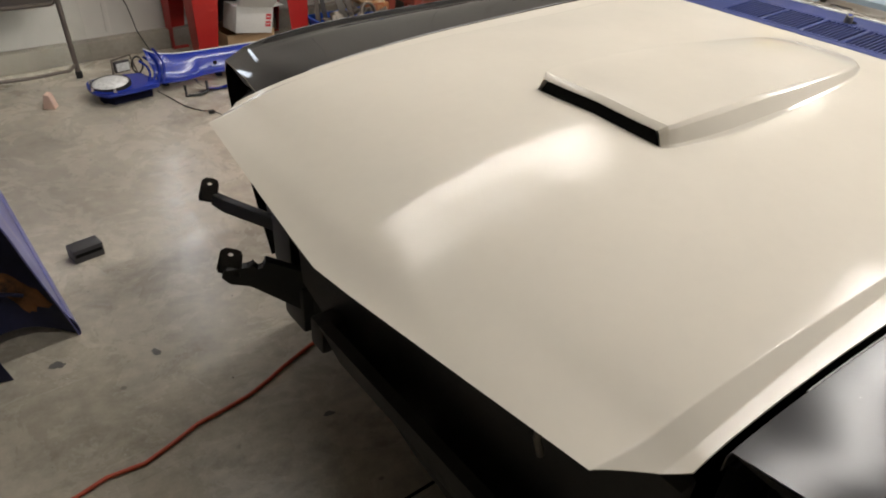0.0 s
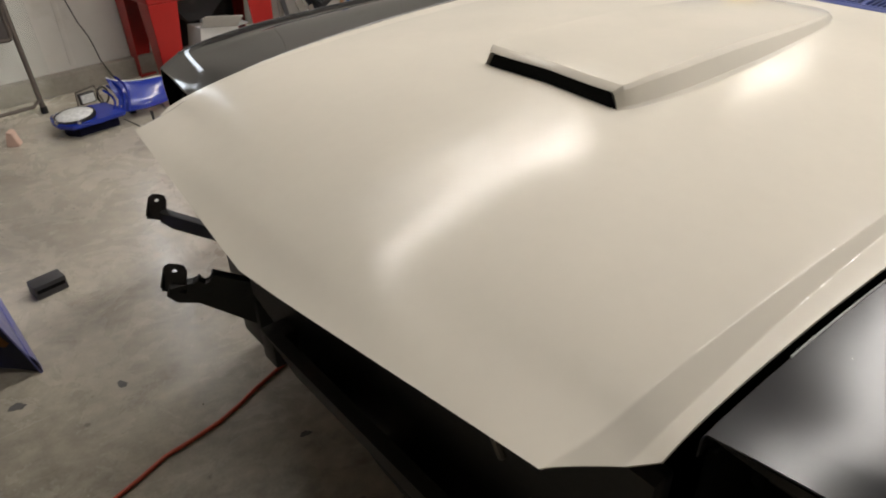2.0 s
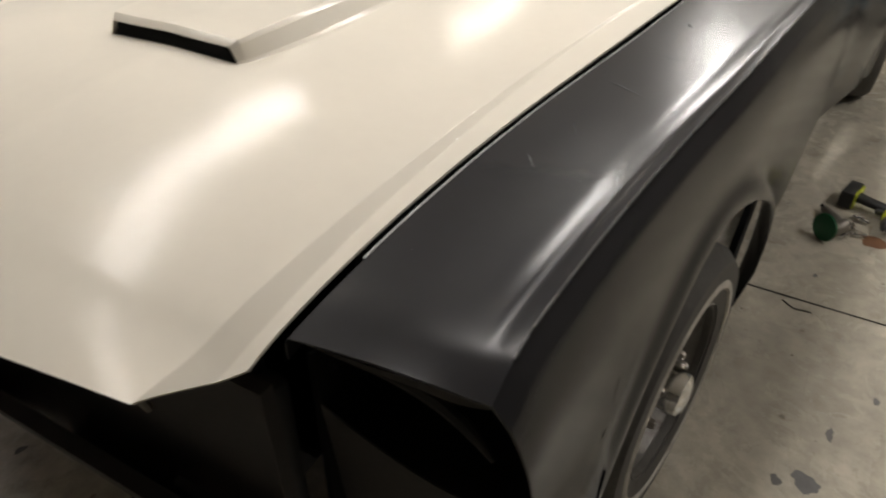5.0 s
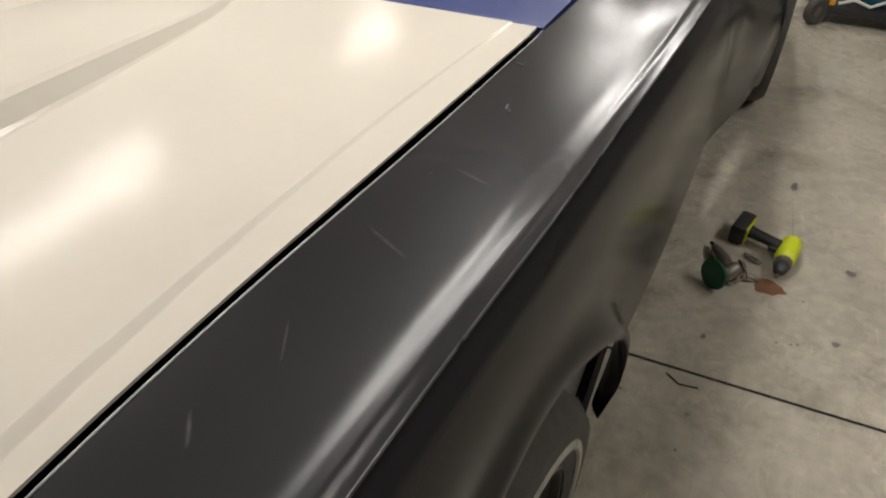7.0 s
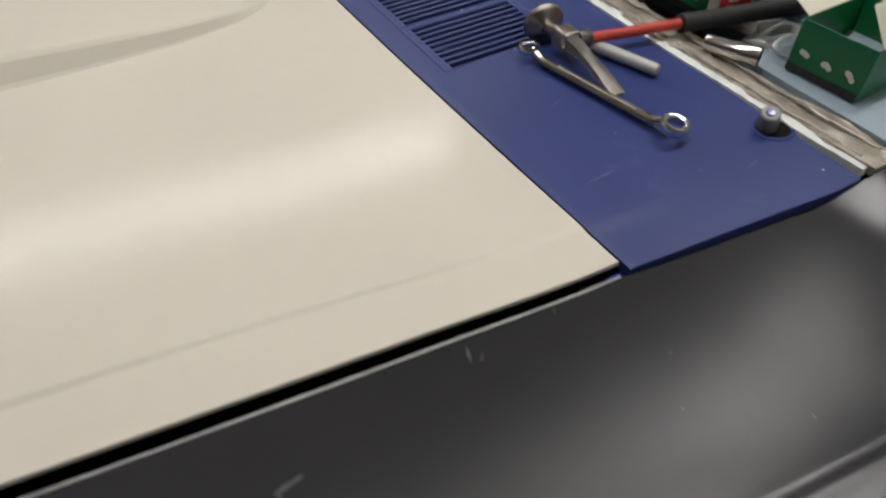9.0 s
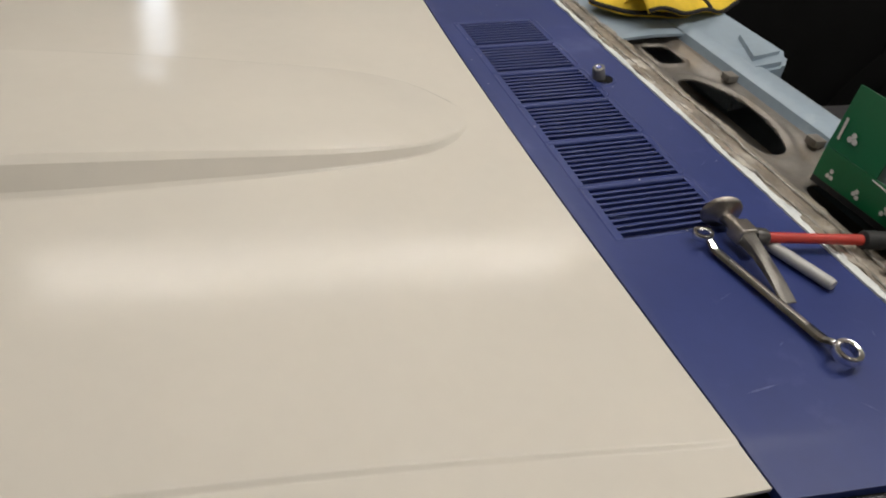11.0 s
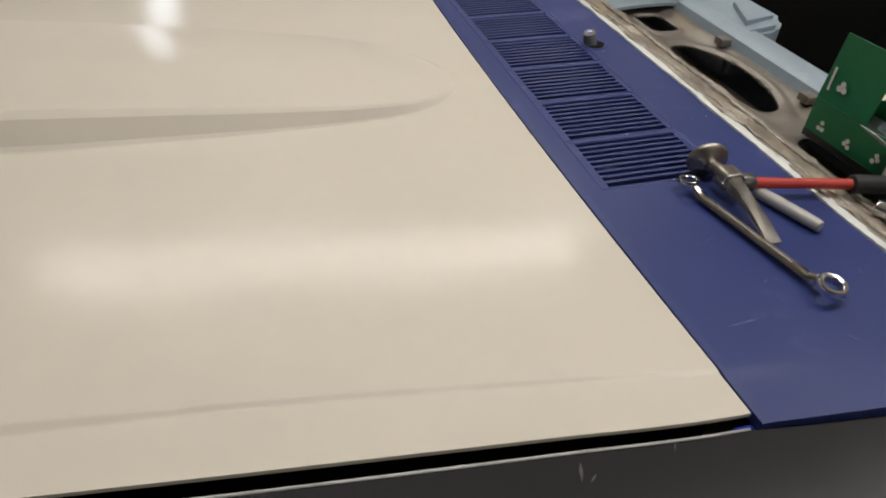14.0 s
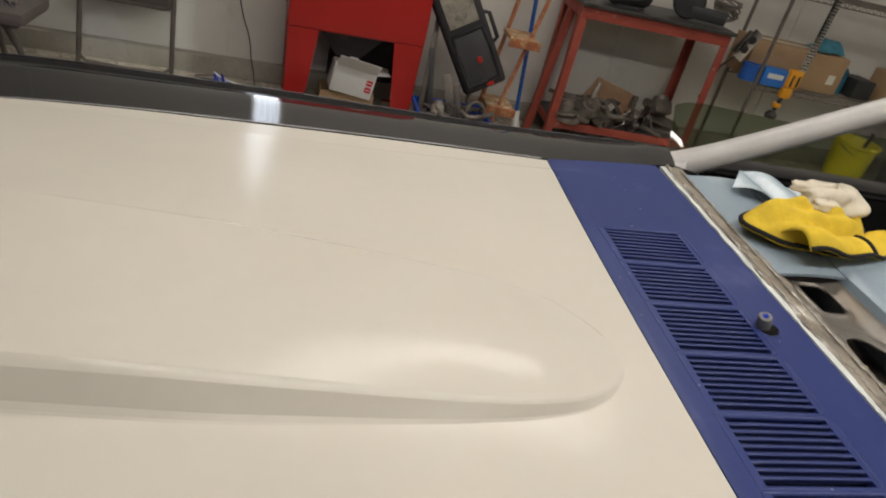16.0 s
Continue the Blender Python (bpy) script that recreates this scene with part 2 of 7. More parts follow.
M["hosered"] = mat("red_air_hose", (0.34, 0.05, 0.035), rough=0.5, var=0.2, scale=10)
M["glass"] = glass_mat("greenish_auto_glass", (0.40, 0.45, 0.34))
M["lens"] = mat("headlight_glass", (0.74, 0.75, 0.74), rough=0.2, metal=0.0, var=0.25, scale=60, bump=0.4, bscale=90)
M["whitepaint"] = mat("white_enamel", (0.75, 0.74, 0.70), rough=0.35, var=0.06)
M["tealpaint"] = mat("teal_machine_paint", (0.02, 0.13, 0.20), rough=0.4, var=0.2, scale=8)
M["cans"] = mat("dark_bin_plastic", (0.03, 0.03, 0.03), rough=0.5, var=0.2)
M["binblack"] = mat("black_bin_plastic", (0.012, 0.011, 0.012), rough=0.4, var=0.3, scale=6, stain=(0.045, 0.04, 0.036), stain_amt=0.1, stain_scale=5)
M["bingrey"] = mat("dark_grey_bin_plastic", (0.035, 0.034, 0.036), rough=0.4, var=0.3, scale=6, stain=(0.08, 0.075, 0.07), stain_amt=0.12, stain_scale=5)
M["navybin"] = mat("navy_plastic_tote", (0.010, 0.020, 0.13), rough=0.45, var=0.1)


def floor_material():
    """Worn, lightly polished shop concrete: broad tone, trowel marks, dark spots and pitting."""
    m = mat("shop_concrete", (0.445, 0.408, 0.335), rough=0.34, var=0.26, scale=1.1, rvar=0.16, bump=0.28, bscale=120,
            stain=(0.25, 0.226, 0.182), stain_amt=0.22, stain_scale=2.6)
    nt = m.node_tree
    N, L = nt.nodes, nt.links
    bs = N["Principled BSDF"]
    src = bs.inputs["Base Color"].links[0].from_socket
    tc = N.new("ShaderNodeTexCoord")
    vor = N.new("ShaderNodeTexVoronoi")
    vor.inputs["Scale"].default_value = 5.5
    L.new(tc.outputs["Object"], vor.inputs["Vector"])
    wob = N.new("ShaderNodeTexNoise")
    wob.inputs["Scale"].default_value, wob.inputs["Detail"].default_value = 45, 3
    L.new(tc.outputs["Object"], wob.inputs["Vector"])
    add = N.new("ShaderNodeMath")
    add.operation = "MULTIPLY_ADD"
    add.inputs[1].default_value = 0.10
    L.new(wob.outputs["Fac"], add.inputs[0])
    L.new(vor.outputs["Distance"], add.inputs[2])
    mr = N.new("ShaderNodeMapRange")
    mr.inputs["From Min"].default_value, mr.inputs["From Max"].default_value = 0.085, 0.11
    mr.inputs["To Min"].default_value, mr.inputs["To Max"].default_value = 0.55, 1.0
    L.new(add.outputs[0], mr.inputs["Value"])
    mx = N.new("ShaderNodeMix")
    mx.data_type, mx.blend_type = "RGBA", "MULTIPLY"
    mx.inputs["Factor"].default_value = 1.0
    L.new(src, mx.inputs["A"])
    L.new(mr.outputs[0], mx.inputs["B"])
    L.new(mx.outputs["Result"], bs.inputs["Base Color"])
    # trowel sheen: polished and dull patches with fine scratches
    tro = N.new("ShaderNodeTexNoise")
    tro.inputs["Scale"].default_value, tro.inputs["Detail"].default_value, tro.inputs["Roughness"].default_value = 5.0, 12, 0.72
    tro.inputs["Distortion"].default_value = 0.6
    L.new(tc.outputs["Object"], tro.inputs["Vector"])
    rg = N.new("ShaderNodeMapRange")
    rg.inputs["From Min"].default_value, rg.inputs["From Max"].default_value = 0.35, 0.66
    rg.inputs["To Min"].default_value, rg.inputs["To Max"].default_value = 0.13, 0.40
    L.new(tro.outputs["Fac"], rg.inputs["Value"])
    L.new(rg.outputs[0], bs.inputs["Roughness"])
    # drag marks: thin pale scuffs along two directions, and fine mottling
    for turn, stretch, lo, tone in ((0.5, (3.0, 70.0, 1.0), 0.66, (0.66, 0.63, 0.56)), (-0.9, (2.2, 46.0, 1.0), 0.685, (0.20, 0.18, 0.15))):
        src = bs.inputs["Base Color"].links[0].from_socket
        mp = N.new("ShaderNodeMapping")
        mp.inputs["Rotation"].default_value = (0, 0, turn)
        mp.inputs["Scale"].default_value = stretch
        L.new(tc.outputs["Object"], mp.inputs["Vector"])
        st = N.new("ShaderNodeTexNoise")
        st.inputs["Scale"].default_value, st.inputs["Detail"].default_value, st.inputs["Distortion"].default_value = 1.0, 5, 0.4
        L.new(mp.outputs[0], st.inputs["Vector"])
        sr = N.new("ShaderNodeMapRange")
        sr.inputs["From Min"].default_value, sr.inputs["From Max"].default_value = lo, lo + 0.09
        sr.inputs["To Max"].default_value = 0.40
        L.new(st.outputs["Fac"], sr.inputs["Value"])
        sx = N.new("ShaderNodeMix")
        sx.data_type = "RGBA"
        sx.inputs["B"].default_value = (*tone, 1)
        L.new(sr.outputs[0], sx.inputs["Factor"])
        L.new(src, sx.inputs["A"])
        L.new(sx.outputs["Result"], bs.inputs["Base Color"])
    src = bs.inputs["Base Color"].links[0].from_socket
    mo = N.new("ShaderNodeTexNoise")
    mo.inputs["Scale"].default_value, mo.inputs["Detail"].default_value, mo.inputs["Roughness"].default_value = 24.0, 9, 0.7
    L.new(tc.outputs["Object"], mo.inputs["Vector"])
    mr2 = N.new("ShaderNodeMapRange")
    mr2.inputs["From Min"].default_value, mr2.inputs["From Max"].default_value = 0.3, 0.7
    mr2.inputs["To Min"].default_value, mr2.inputs["To Max"].default_value = 0.83, 1.15
    L.new(mo.outputs["Fac"], mr2.inputs["Value"])
    mm = N.new("ShaderNodeMix")
    mm.data_type, mm.blend_type = "RGBA", "MULTIPLY"
    mm.inputs["Factor"].default_value = 1.0
    L.new(src, mm.inputs["A"])
    L.new(mr2.outputs[0], mm.inputs["B"])
    L.new(mm.outputs["Result"], bs.inputs["Base Color"])
    return m


M["floor"] = floor_material()


def waviness(m, scale, depth):
    """Adds the slow ripple of hand-sanded sheet metal."""
    N, L = m.node_tree.nodes, m.node_tree.links
    bs = N["Principled BSDF"]
    tc = N.new("ShaderNodeTexCoord")
    nz = N.new("ShaderNodeTexNoise")
    nz.inputs["Scale"].default_value, nz.inputs["Detail"].default_value = scale, 1.5
    L.new(tc.outputs["Object"], nz.inputs["Vector"])
    bp = N.new("ShaderNodeBump")
    bp.inputs["Strength"].default_value, bp.inputs["Distance"].default_value = 1.0, depth
    L.new(nz.outputs["Fac"], bp.inputs["Height"])
    if bs.inputs["Normal"].links:
        L.new(bs.inputs["Normal"].links[0].from_socket, bp.inputs["Normal"])
    L.new(bp.outputs[0], bs.inputs["Normal"])


waviness(M["hood"], 3.6, 0.0031)
waviness(M["blackgloss"], 4.0, 0.0012)


def specks(m, colour, scale, size, share):
    """Sparse dust specks and chips."""
    N, L = m.node_tree.nodes, m.node_tree.links
    bs = N["Principled BSDF"]
    src = bs.inputs["Base Color"].links[0].from_socket
    tc = N.new("ShaderNodeTexCoord")
    vo = N.new("ShaderNodeTexVoronoi")
    vo.inputs["Scale"].default_value = scale
    L.new(tc.outputs["Object"], vo.inputs["Vector"])
    lt = N.new("ShaderNodeMath")
    lt.operation = "LESS_THAN"
    lt.inputs[1].default_value = size
    L.new(vo.outputs["Distance"], lt.inputs[0])
    pick = N.new("ShaderNodeMath")
    pick.operation = "LESS_THAN"
    pick.inputs[1].default_value = share
    sep = N.new("ShaderNodeSeparateColor")
    L.new(vo.outputs["Color"], sep.inputs[0])
    L.new(sep.outputs[0], pick.inputs[0])
    both = N.new("ShaderNodeMath")
    both.operation = "MULTIPLY"
    L.new(lt.outputs[0], both.inputs[0])
    L.new(pick.outputs[0], both.inputs[1])
    mx = N.new("ShaderNodeMix")
    mx.data_type = "RGBA"
    mx.inputs["B"].default_value = (*colour, 1)
    L.new(both.outputs[0], mx.inputs["Factor"])
    L.new(src, mx.inputs["A"])
    L.new(mx.outputs["Result"], bs.inputs["Base Color"])


specks(M["blue"], (0.45, 0.45, 0.50), 42, 0.055, 0.28)
specks(M["black"], (0.26, 0.26, 0.26), 30, 0.020, 0.16)
specks(M["floor"], (0.08, 0.07, 0.06), 14, 0.05, 0.35)
specks(M["floor"], (0.62, 0.60, 0.54), 19, 0.04, 0.20)
# ---- shape tools ----
def part(name, bm, material, parent=None, label="", smooth=40):
    """Links a bmesh as one mesh object, under a thing or a part."""
    me = bpy.data.meshes.new(name)
    bmesh.ops.recalc_face_normals(bm, faces=bm.faces[:])
    bm.to_mesh(me)
    bm.free()
    me.materials.append(material)
    if smooth:
        for p in me.polygons:
            p.use_smooth = True
        me.set_sharp_from_angle(angle=radians(smooth))
    ob = new(name, me)
    if parent is not None:
        ob.parent = parent
    if label:
        tagged(ob, label)
    return ob


def thing(name, label, category, m=None, group="", kind=""):
    ob = new(name)
    if m is not None:
        ob.matrix_world = m
    return tagged(ob, label, category, group, kind)


def box(bm, c, s, bevel=0.0, m=None, seg=2):
    """A bevelled block with centre c and size s."""
    mt = Matrix.Translation(c) @ Matrix.Diagonal((*s, 1))
    if m is not None:
        mt = m @ mt
    got = bmesh.ops.create_cube(bm, size=1, matrix=mt)
    if bevel:
        edges = list({e for v in got["verts"] for e in v.link_edges})
        bmesh.ops.bevel(bm, geom=edges, offset=bevel, segments=seg, affect="EDGES", profile=0.6)
    return bm


def tube(bm, pts, r, seg=10, caps=True):
    """A round bar swept along points; r is one radius or a list."""
    pts = [Vector(p) for p in pts]
    rs = r if isinstance(r, (list, tuple)) else [r] * len(pts)
    rings, up = [], None
    for i, p in enumerate(pts):
        d = (pts[min(i + 1, len(pts) - 1)] - pts[max(i - 1, 0)]).normalized()
        if up is None:
            up = d.orthogonal().normalized()
        up = (up - d * up.dot(d)).normalized()
        side = d.cross(up)
        rings.append([bm.verts.new(p + (up * math.cos(a) + side * math.sin(a)) * rs[i])
                      for a in (2 * math.pi * k / seg for k in range(seg))])
    for a, b in zip(rings, rings[1:]):
        for k in range(seg):
            bm.faces.new((a[k], a[(k + 1) % seg], b[(k + 1) % seg], b[k]))
    if caps:
        bm.faces.new(rings[0][::-1])
        bm.faces.new(rings[-1])
    return bm


def lathe(bm, profile, seg=32, m=None):
    """Turns a list of (radius, height) about z."""
    m = m or Matrix.Identity(4)
    rings = []
    for r, h in profile:
        if r < 1e-6:
            rings.append([bm.verts.new(m @ Vector((0, 0, h)))])
        else:
            rings.append([bm.verts.new(m @ Vector((r * math.cos(a), r * math.sin(a), h)))
                          for a in (2 * math.pi * k / seg for k in range(seg))])
    for a, b in zip(rings, rings[1:]):
        for k in range(seg):
            j = (k + 1) % seg
            q = [a[k % len(a)], a[j % len(a)], b[j % len(b)], b[k % len(b)]]
            q = list(dict.fromkeys(q))
            if len(q) > 2:
                bm.faces.new(q)
    return bm


def grid(bm, nu, nv, f, thick=None, keep=None):
    """A sheet from f(u, v); thick: offset vector that gives it a second skin and edges."""
    top = [[bm.verts.new(f(i / nu, j / nv)) for j in range(nv + 1)] for i in range(nu + 1)]
    cells = [(i, j) for i in range(nu) for j in range(nv) if keep is None or keep(i / nu, j / nv)]
    for i, j in cells:
        bm.faces.new((top[i][j], top[i + 1][j], top[i + 1][j + 1], top[i][j + 1]))
    if thick is not None:
        off = Vector(thick)
        low = [[bm.verts.new(v.co + off) for v in row] for row in top]
        for i, j in cells:
            bm.faces.new((low[i][j], low[i][j + 1], low[i + 1][j + 1], low[i + 1][j]))
        for i in range(nu):
            for j in (0, nv):
                if keep is None:
                    bm.faces.new((top[i][j], low[i][j], low[i + 1][j], top[i + 1][j]))
        for j in range(nv):
            for i in (0, nu):
                if keep is None:
                    bm.faces.new((top[i][j], top[i][j + 1], low[i][j + 1], low[i][j]))
    loose = [v for v in bm.verts if not v.link_faces]
    bmesh.ops.delete(bm, geom=loose, context="VERTS")
    return bm


def prism(bm, outline, off, m=None):
    """A flat outline of 3D points pushed along off."""
    m = m or Matrix.Identity(4)
    off = Vector(off)
    a = [bm.verts.new(m @ Vector(p)) for p in outline]
    b = [bm.verts.new(m @ (Vector(p) + off)) for p in outline]
    bm.faces.new(a)
    bm.faces.new(b[::-1])
    for k in range(len(a)):
        j = (k + 1) % len(a)
        bm.faces.new((a[k], b[k], b[j], a[j]))
    return bm


def curve(xs, ys):
    """A smooth curve through (xs, ys), without overshoot."""
    xs, ys = np.array(xs, float), np.array(ys, float)
    if xs[0] > xs[-1]:
        xs, ys = xs[::-1], ys[::-1]
    h, d = np.diff(xs), np.diff(ys) / np.diff(xs)
    s = np.zeros(len(xs))
    s[0], s[-1] = d[0], d[-1]
    for k in range(1, len(xs) - 1):
        if d[k - 1] * d[k] > 0:
            s[k] = 2 * d[k - 1] * d[k] / (d[k - 1] + d[k])

    def at(x):
        x = min(max(x, xs[0]), xs[-1])
        k = min(int(np.searchsorted(xs, x, "right")) - 1, len(h) - 1)
        t = (x - xs[k]) / h[k]
        return float((1 + 2 * t) * (1 - t) ** 2 * ys[k] + t * (1 - t) ** 2 * h[k] * s[k]
                     + t * t * (3 - 2 * t) * ys[k + 1] + t * t * (t - 1) * h[k] * s[k + 1])
    return at


def ease(t):
    t = min(max(t, 0.0), 1.0)
    return t * t * (3 - 2 * t)


def bm_new():
    return bmesh.new()


# ---- the garage ----
X0, X1, Y0, Y1 = -5.0, 7.5, -5.0, 4.1
floor = part("floor", box(bm_new(), ((X0 + X1) / 2, (Y0 + Y1) / 2, -0.06), (X1 - X0, Y1 - Y0, 0.12)), M["floor"])
tagged(floor, "worn grey-tan concrete garage floor with stains", "floor", kind="structure")
TURN = 3.15
WALL = pose(-1.3, 3.53, 0, 0, 0, TURN)


def wall_y(x, off=0.0):
    """Face of the far wall at x, less a distance in front of it."""
    return 3.53 + 0.055 * (x + 1.3) - off


w = part("wall_far", box(bm_new(), (2.6, 0.06, ROOF_Z / 2 + 0.05), (14.0, 0.12, ROOF_Z - 0.1), 0, WALL), M["wall"])
tagged(w, "white painted garage wall of smooth panels", "wall", kind="structure")
# near and front walls stay out of view; dark to limit bounced light
w = part("wall_near", box(bm_new(), ((X0 + X1) / 2, Y0 - 0.06, ROOF_Z / 2), (X1 - X0, 0.12, ROOF_Z)), M["unseenwall"])
tagged(w, "unseen garage wall toned dark to cut reflections and fill", "wall", kind="structure")
w = part("wall_front", box(bm_new(), (X0 - 0.06, (Y0 + Y1) / 2, ROOF_Z / 2), (0.12, Y1 - Y0 + 0.24, ROOF_Z)), M["unseenwall"])
tagged(w, "unseen garage wall toned dark to cut reflections and fill", "wall", kind="structure")
w = part("wall_back", box(bm_new(), (X1 + 0.06, (Y0 + Y1) / 2, ROOF_Z / 2), (0.12, Y1 - Y0 + 0.24, ROOF_Z)), M["wall"])
tagged(w, "white painted garage wall", "wall", kind="structure")
c = part("ceiling", box(bm_new(), ((X0 + X1) / 2, (Y0 + Y1) / 2, ROOF_Z + 0.06), (X1 - X0 + 0.24, Y1 - Y0 + 0.24, 0.12)), M["ceil"])
tagged(c, "white panelled garage ceiling", "ceiling", kind="structure")
curb = part("baseboard", box(bm_new(), (2.6, -0.035, 0.055), (14.0, 0.07, 0.11), 0.008, WALL), M["curb"])
tagged(curb, "dirty concrete curb along the foot of the wall", "curb", kind="structure")
for k in range(10):
    x = -3.4 + 1.22 * k
    t = part("trim", box(bm_new(), (x, -0.002, 1.58), (0.03, 0.006, 2.9), 0.002, WALL), M["wall"])
    tagged(t, "thin white joint strip between wall panels", "trim", kind="structure")


def saw_cut(name, a, b, wdt=0.009):
    a, b = Vector(a), Vector(b)
    bm = bm_new()
    n = 40
    side = Vector((-(b - a).y, (b - a).x, 0)).normalized()
    rnd = random.Random(4)
    L = [a.lerp(b, i / n) + side * rnd.uniform(-0.0012, 0.0012) for i in range(n + 1)]
    va = [bm.verts.new(p + side * wdt / 2 + Vector((0, 0, 0.0006))) for p in L]
    vb = [bm.verts.new(p - side * wdt / 2 + Vector((0, 0, 0.0006))) for p in L]
    for i in range(n):
        bm.faces.new((va[i], va[i + 1], vb[i + 1], vb[i]))
    return tagged(part(name, bm, M["dark"], floor), "dark control joint cut in the concrete")


# fluorescent fittings under the ceiling; the third is added to go with the fill lamp
def strip_light(x, y, length):
    t = thing("ceiling_light", "white fluorescent ceiling strip light, third row added as fill", "ceiling light",
              pose(x, y, ROOF_Z, 0, 0, LAMP_TURN), "fluorescent strip lights")
    part("housing", box(bm_new(), (0, 0, -0.035), (length, 0.13, 0.07), 0.01), M["whitepaint"], t)
    for s in (-1, 1):
        part("fluorescent_tube", tube(bm_new(), [(-length / 2 + 0.03, s * 0.037, -0.093), (length / 2 - 0.03, s * 0.037, -0.093)], 0.019, 12),
             GLOW_TUBE, t, "glowing tube")
        for e in (-1, 1):
            part("socket", box(bm_new(), (e * (length / 2 - 0.012), s * 0.037, -0.088), (0.02, 0.034, 0.05), 0.004), M["whitepaint"], t)
    return t


GLOW_TUBE = glow("lit_tube", (1.0, 0.9, 0.76), 10)
for lx0, ly0, llen, watts in LAMP_ROWS:
    strip_light(lx0, ly0, llen)

saw_cut("control_joint", (0.145, Y0, 0), (0.145, 3.5, 0))
saw_cut("control_joint", (X0, 0.055, 0), (X1, 0.055, 0))


def stain(x, y, rx, ry, seed, material, h=0.0012, name="floor_stain", label="dark stain on the concrete"):
    rnd = random.Random(seed)
    bm = bm_new()
    n = 26
    ph = [rnd.uniform(0, 6.28) for _ in range(4)]
    vs = [bm.verts.new((x, y, h))]
    for k in range(n):
        a = 2 * math.pi * k / n
        r = 1 + 0.16 * math.sin(2 * a + ph[0]) + 0.12 * math.sin(3 * a + ph[1]) + 0.09 * math.sin(7 * a + ph[2]) + rnd.uniform(-0.06, 0.06)
        vs.append(bm.verts.new((x + rx * r * math.cos(a), y + ry * r * math.sin(a), h * 0.6)))
    for k in range(n):
        bm.faces.new((vs[0], vs[1 + k], vs[1 + (k + 1) % n]))
    return part(name, bm, material, floor, label)


M["spill"] = mat("dried_grey_spill", (0.13, 0.125, 0.12), rough=0.6, var=0.2, scale=20)
M["brownspill"] = mat("brown_spill", (0.16, 0.075, 0.035), rough=0.6, var=0.2, scale=20)
for x, y, rx, ry, k in ((-0.557, -1.269, 0.026, 0.034, 1), (-0.583, -1.207, 0.016, 0.012, 2), (-0.377, -1.304, 0.020, 0.010, 3), (0.42, -1.55, 0.012, 0.010, 5),
                        (0.78, -1.60, 0.018, 0.014, 6), (0.30, -1.20, 0.010, 0.008, 7), (-0.20, -1.40, 0.012, 0.009, 8), (1.25, -1.42, 0.03, 0.012, 9),
                        (-1.70, 0.90, 0.012, 0.016, 10), (-1.40, 0.40, 0.014, 0.01, 11), (-1.95, 1.0, 0.02, 0.016, 12)):
    stain(x, y, rx, ry, k, M["spill"])
stain(0.602, -1.36, 0.033, 0.052, 4, M["brownspill"], name="brown_stain", label="brown oil spot on the concrete")
tagged(part("floor_scratch", tube(bm_new(), [(0.116, -1.126, 0.001), (0.09, -1.16, 0.001), (0.095, -1.21, 0.001)], 0.0025, 6), M["dark"], floor), "short dark scratch")
# ---- the car: x runs to its rear, y to its right side ----
car = thing("car", "partly stripped coupe in black primer with a cream primed hood", "car")

half_w = curve([0.02, 0, -0.2, -0.4, -0.6, -0.8, -1.0, -1.2, -1.3, -1.4, -1.46, -1.64],
               [0.70, 0.70, 0.687, 0.6716, 0.6546, 0.637, 0.620, 0.605, 0.5985, 0.5927, 0.590, 0.587])
edge_z = curve([0.4, 0, -0.4, -0.8, -1.0, -1.2, -1.3, -1.4, -1.46, -1.50, -1.58, -1.64],
               [0.935, 0.921, 0.923, 0.922, 0.9175, 0.906, 0.8957, 0.881, 0.868, 0.856, 0.843, 0.835])
mid_z = curve([0.1, 0, -0.3, -0.7, -1.0, -1.2, -1.35, -1.45, -1.55, -1.60, -1.65],
              [0.929, 0.929, 0.940, 0.951, 0.951, 0.939, 0.916, 0.892, 0.860, 0.838, 0.820])
crease_y = curve([0.02, -0.17, -0.46, -0.7, -1.1, -1.35, -1.5, -1.575, -1.65], [0.651, 0.628, 0.599, 0.583, 0.563, 0.548, 0.535, 0.522, 0.515])
step_w = curve([0, -0.3, -0.6, -1.2, -1.45, -1.65], [0.005, 0.006, 0.008, 0.021, 0.033, 0.040])
step_h = curve([0, -0.3, -0.6, -1.2, -1.45, -1.56, -1.65], [0.0016, 0.0026, 0.0037, 0.0098, 0.0152, 0.0150, 0.0120])
crown = curve([0, -0.5, -0.8, -1.1, -1.3, -1.6], [0.34, 0.32, 0.30, 0.26, 0.22, 0.20])


def hood_z(x, y):
    a, b, k = abs(y), half_w(x), crease_y(x)
    ze, zc = edge_z(x), mid_z(x)
    w, h = step_w(x), step_h(x)
    zk = ze + h + 0.001
    if a <= k:
        s = a / k
        fade = ease((-0.90 - x) / 0.2)
        ridge = 0.0022 * fade * max(0, 1 - s * 6)
        c = crown(x)
        return zc - (zc - zk) * (c * s + (1 - c) * s ** 1.95) + ridge
    if a <= k + w:
        t = (a - k) / w
        return zk - h * (t if t < 0.96 else t - (t - 0.96) * (t - 0.96) / 0.08) / 0.98
    return ze + 0.001 * (b - a) / max(b - k - w, 0.01)


def hood_point(u, v):
    """u from the cowl (0) to the nose (1), v across (-1 to 1)."""
    s = abs(v)
    xf = -1.626 + 0.048 * s / 0.885 if s < 0.885 else -1.578 + 0.091 * ((s - 0.885) / 0.115) ** 0.9
    back = -0.018 * (1 - v * v)
    x = back + (xf - back) * u
    y = v * half_w(x)
    return Vector((x, y, hood_z(x, y)))


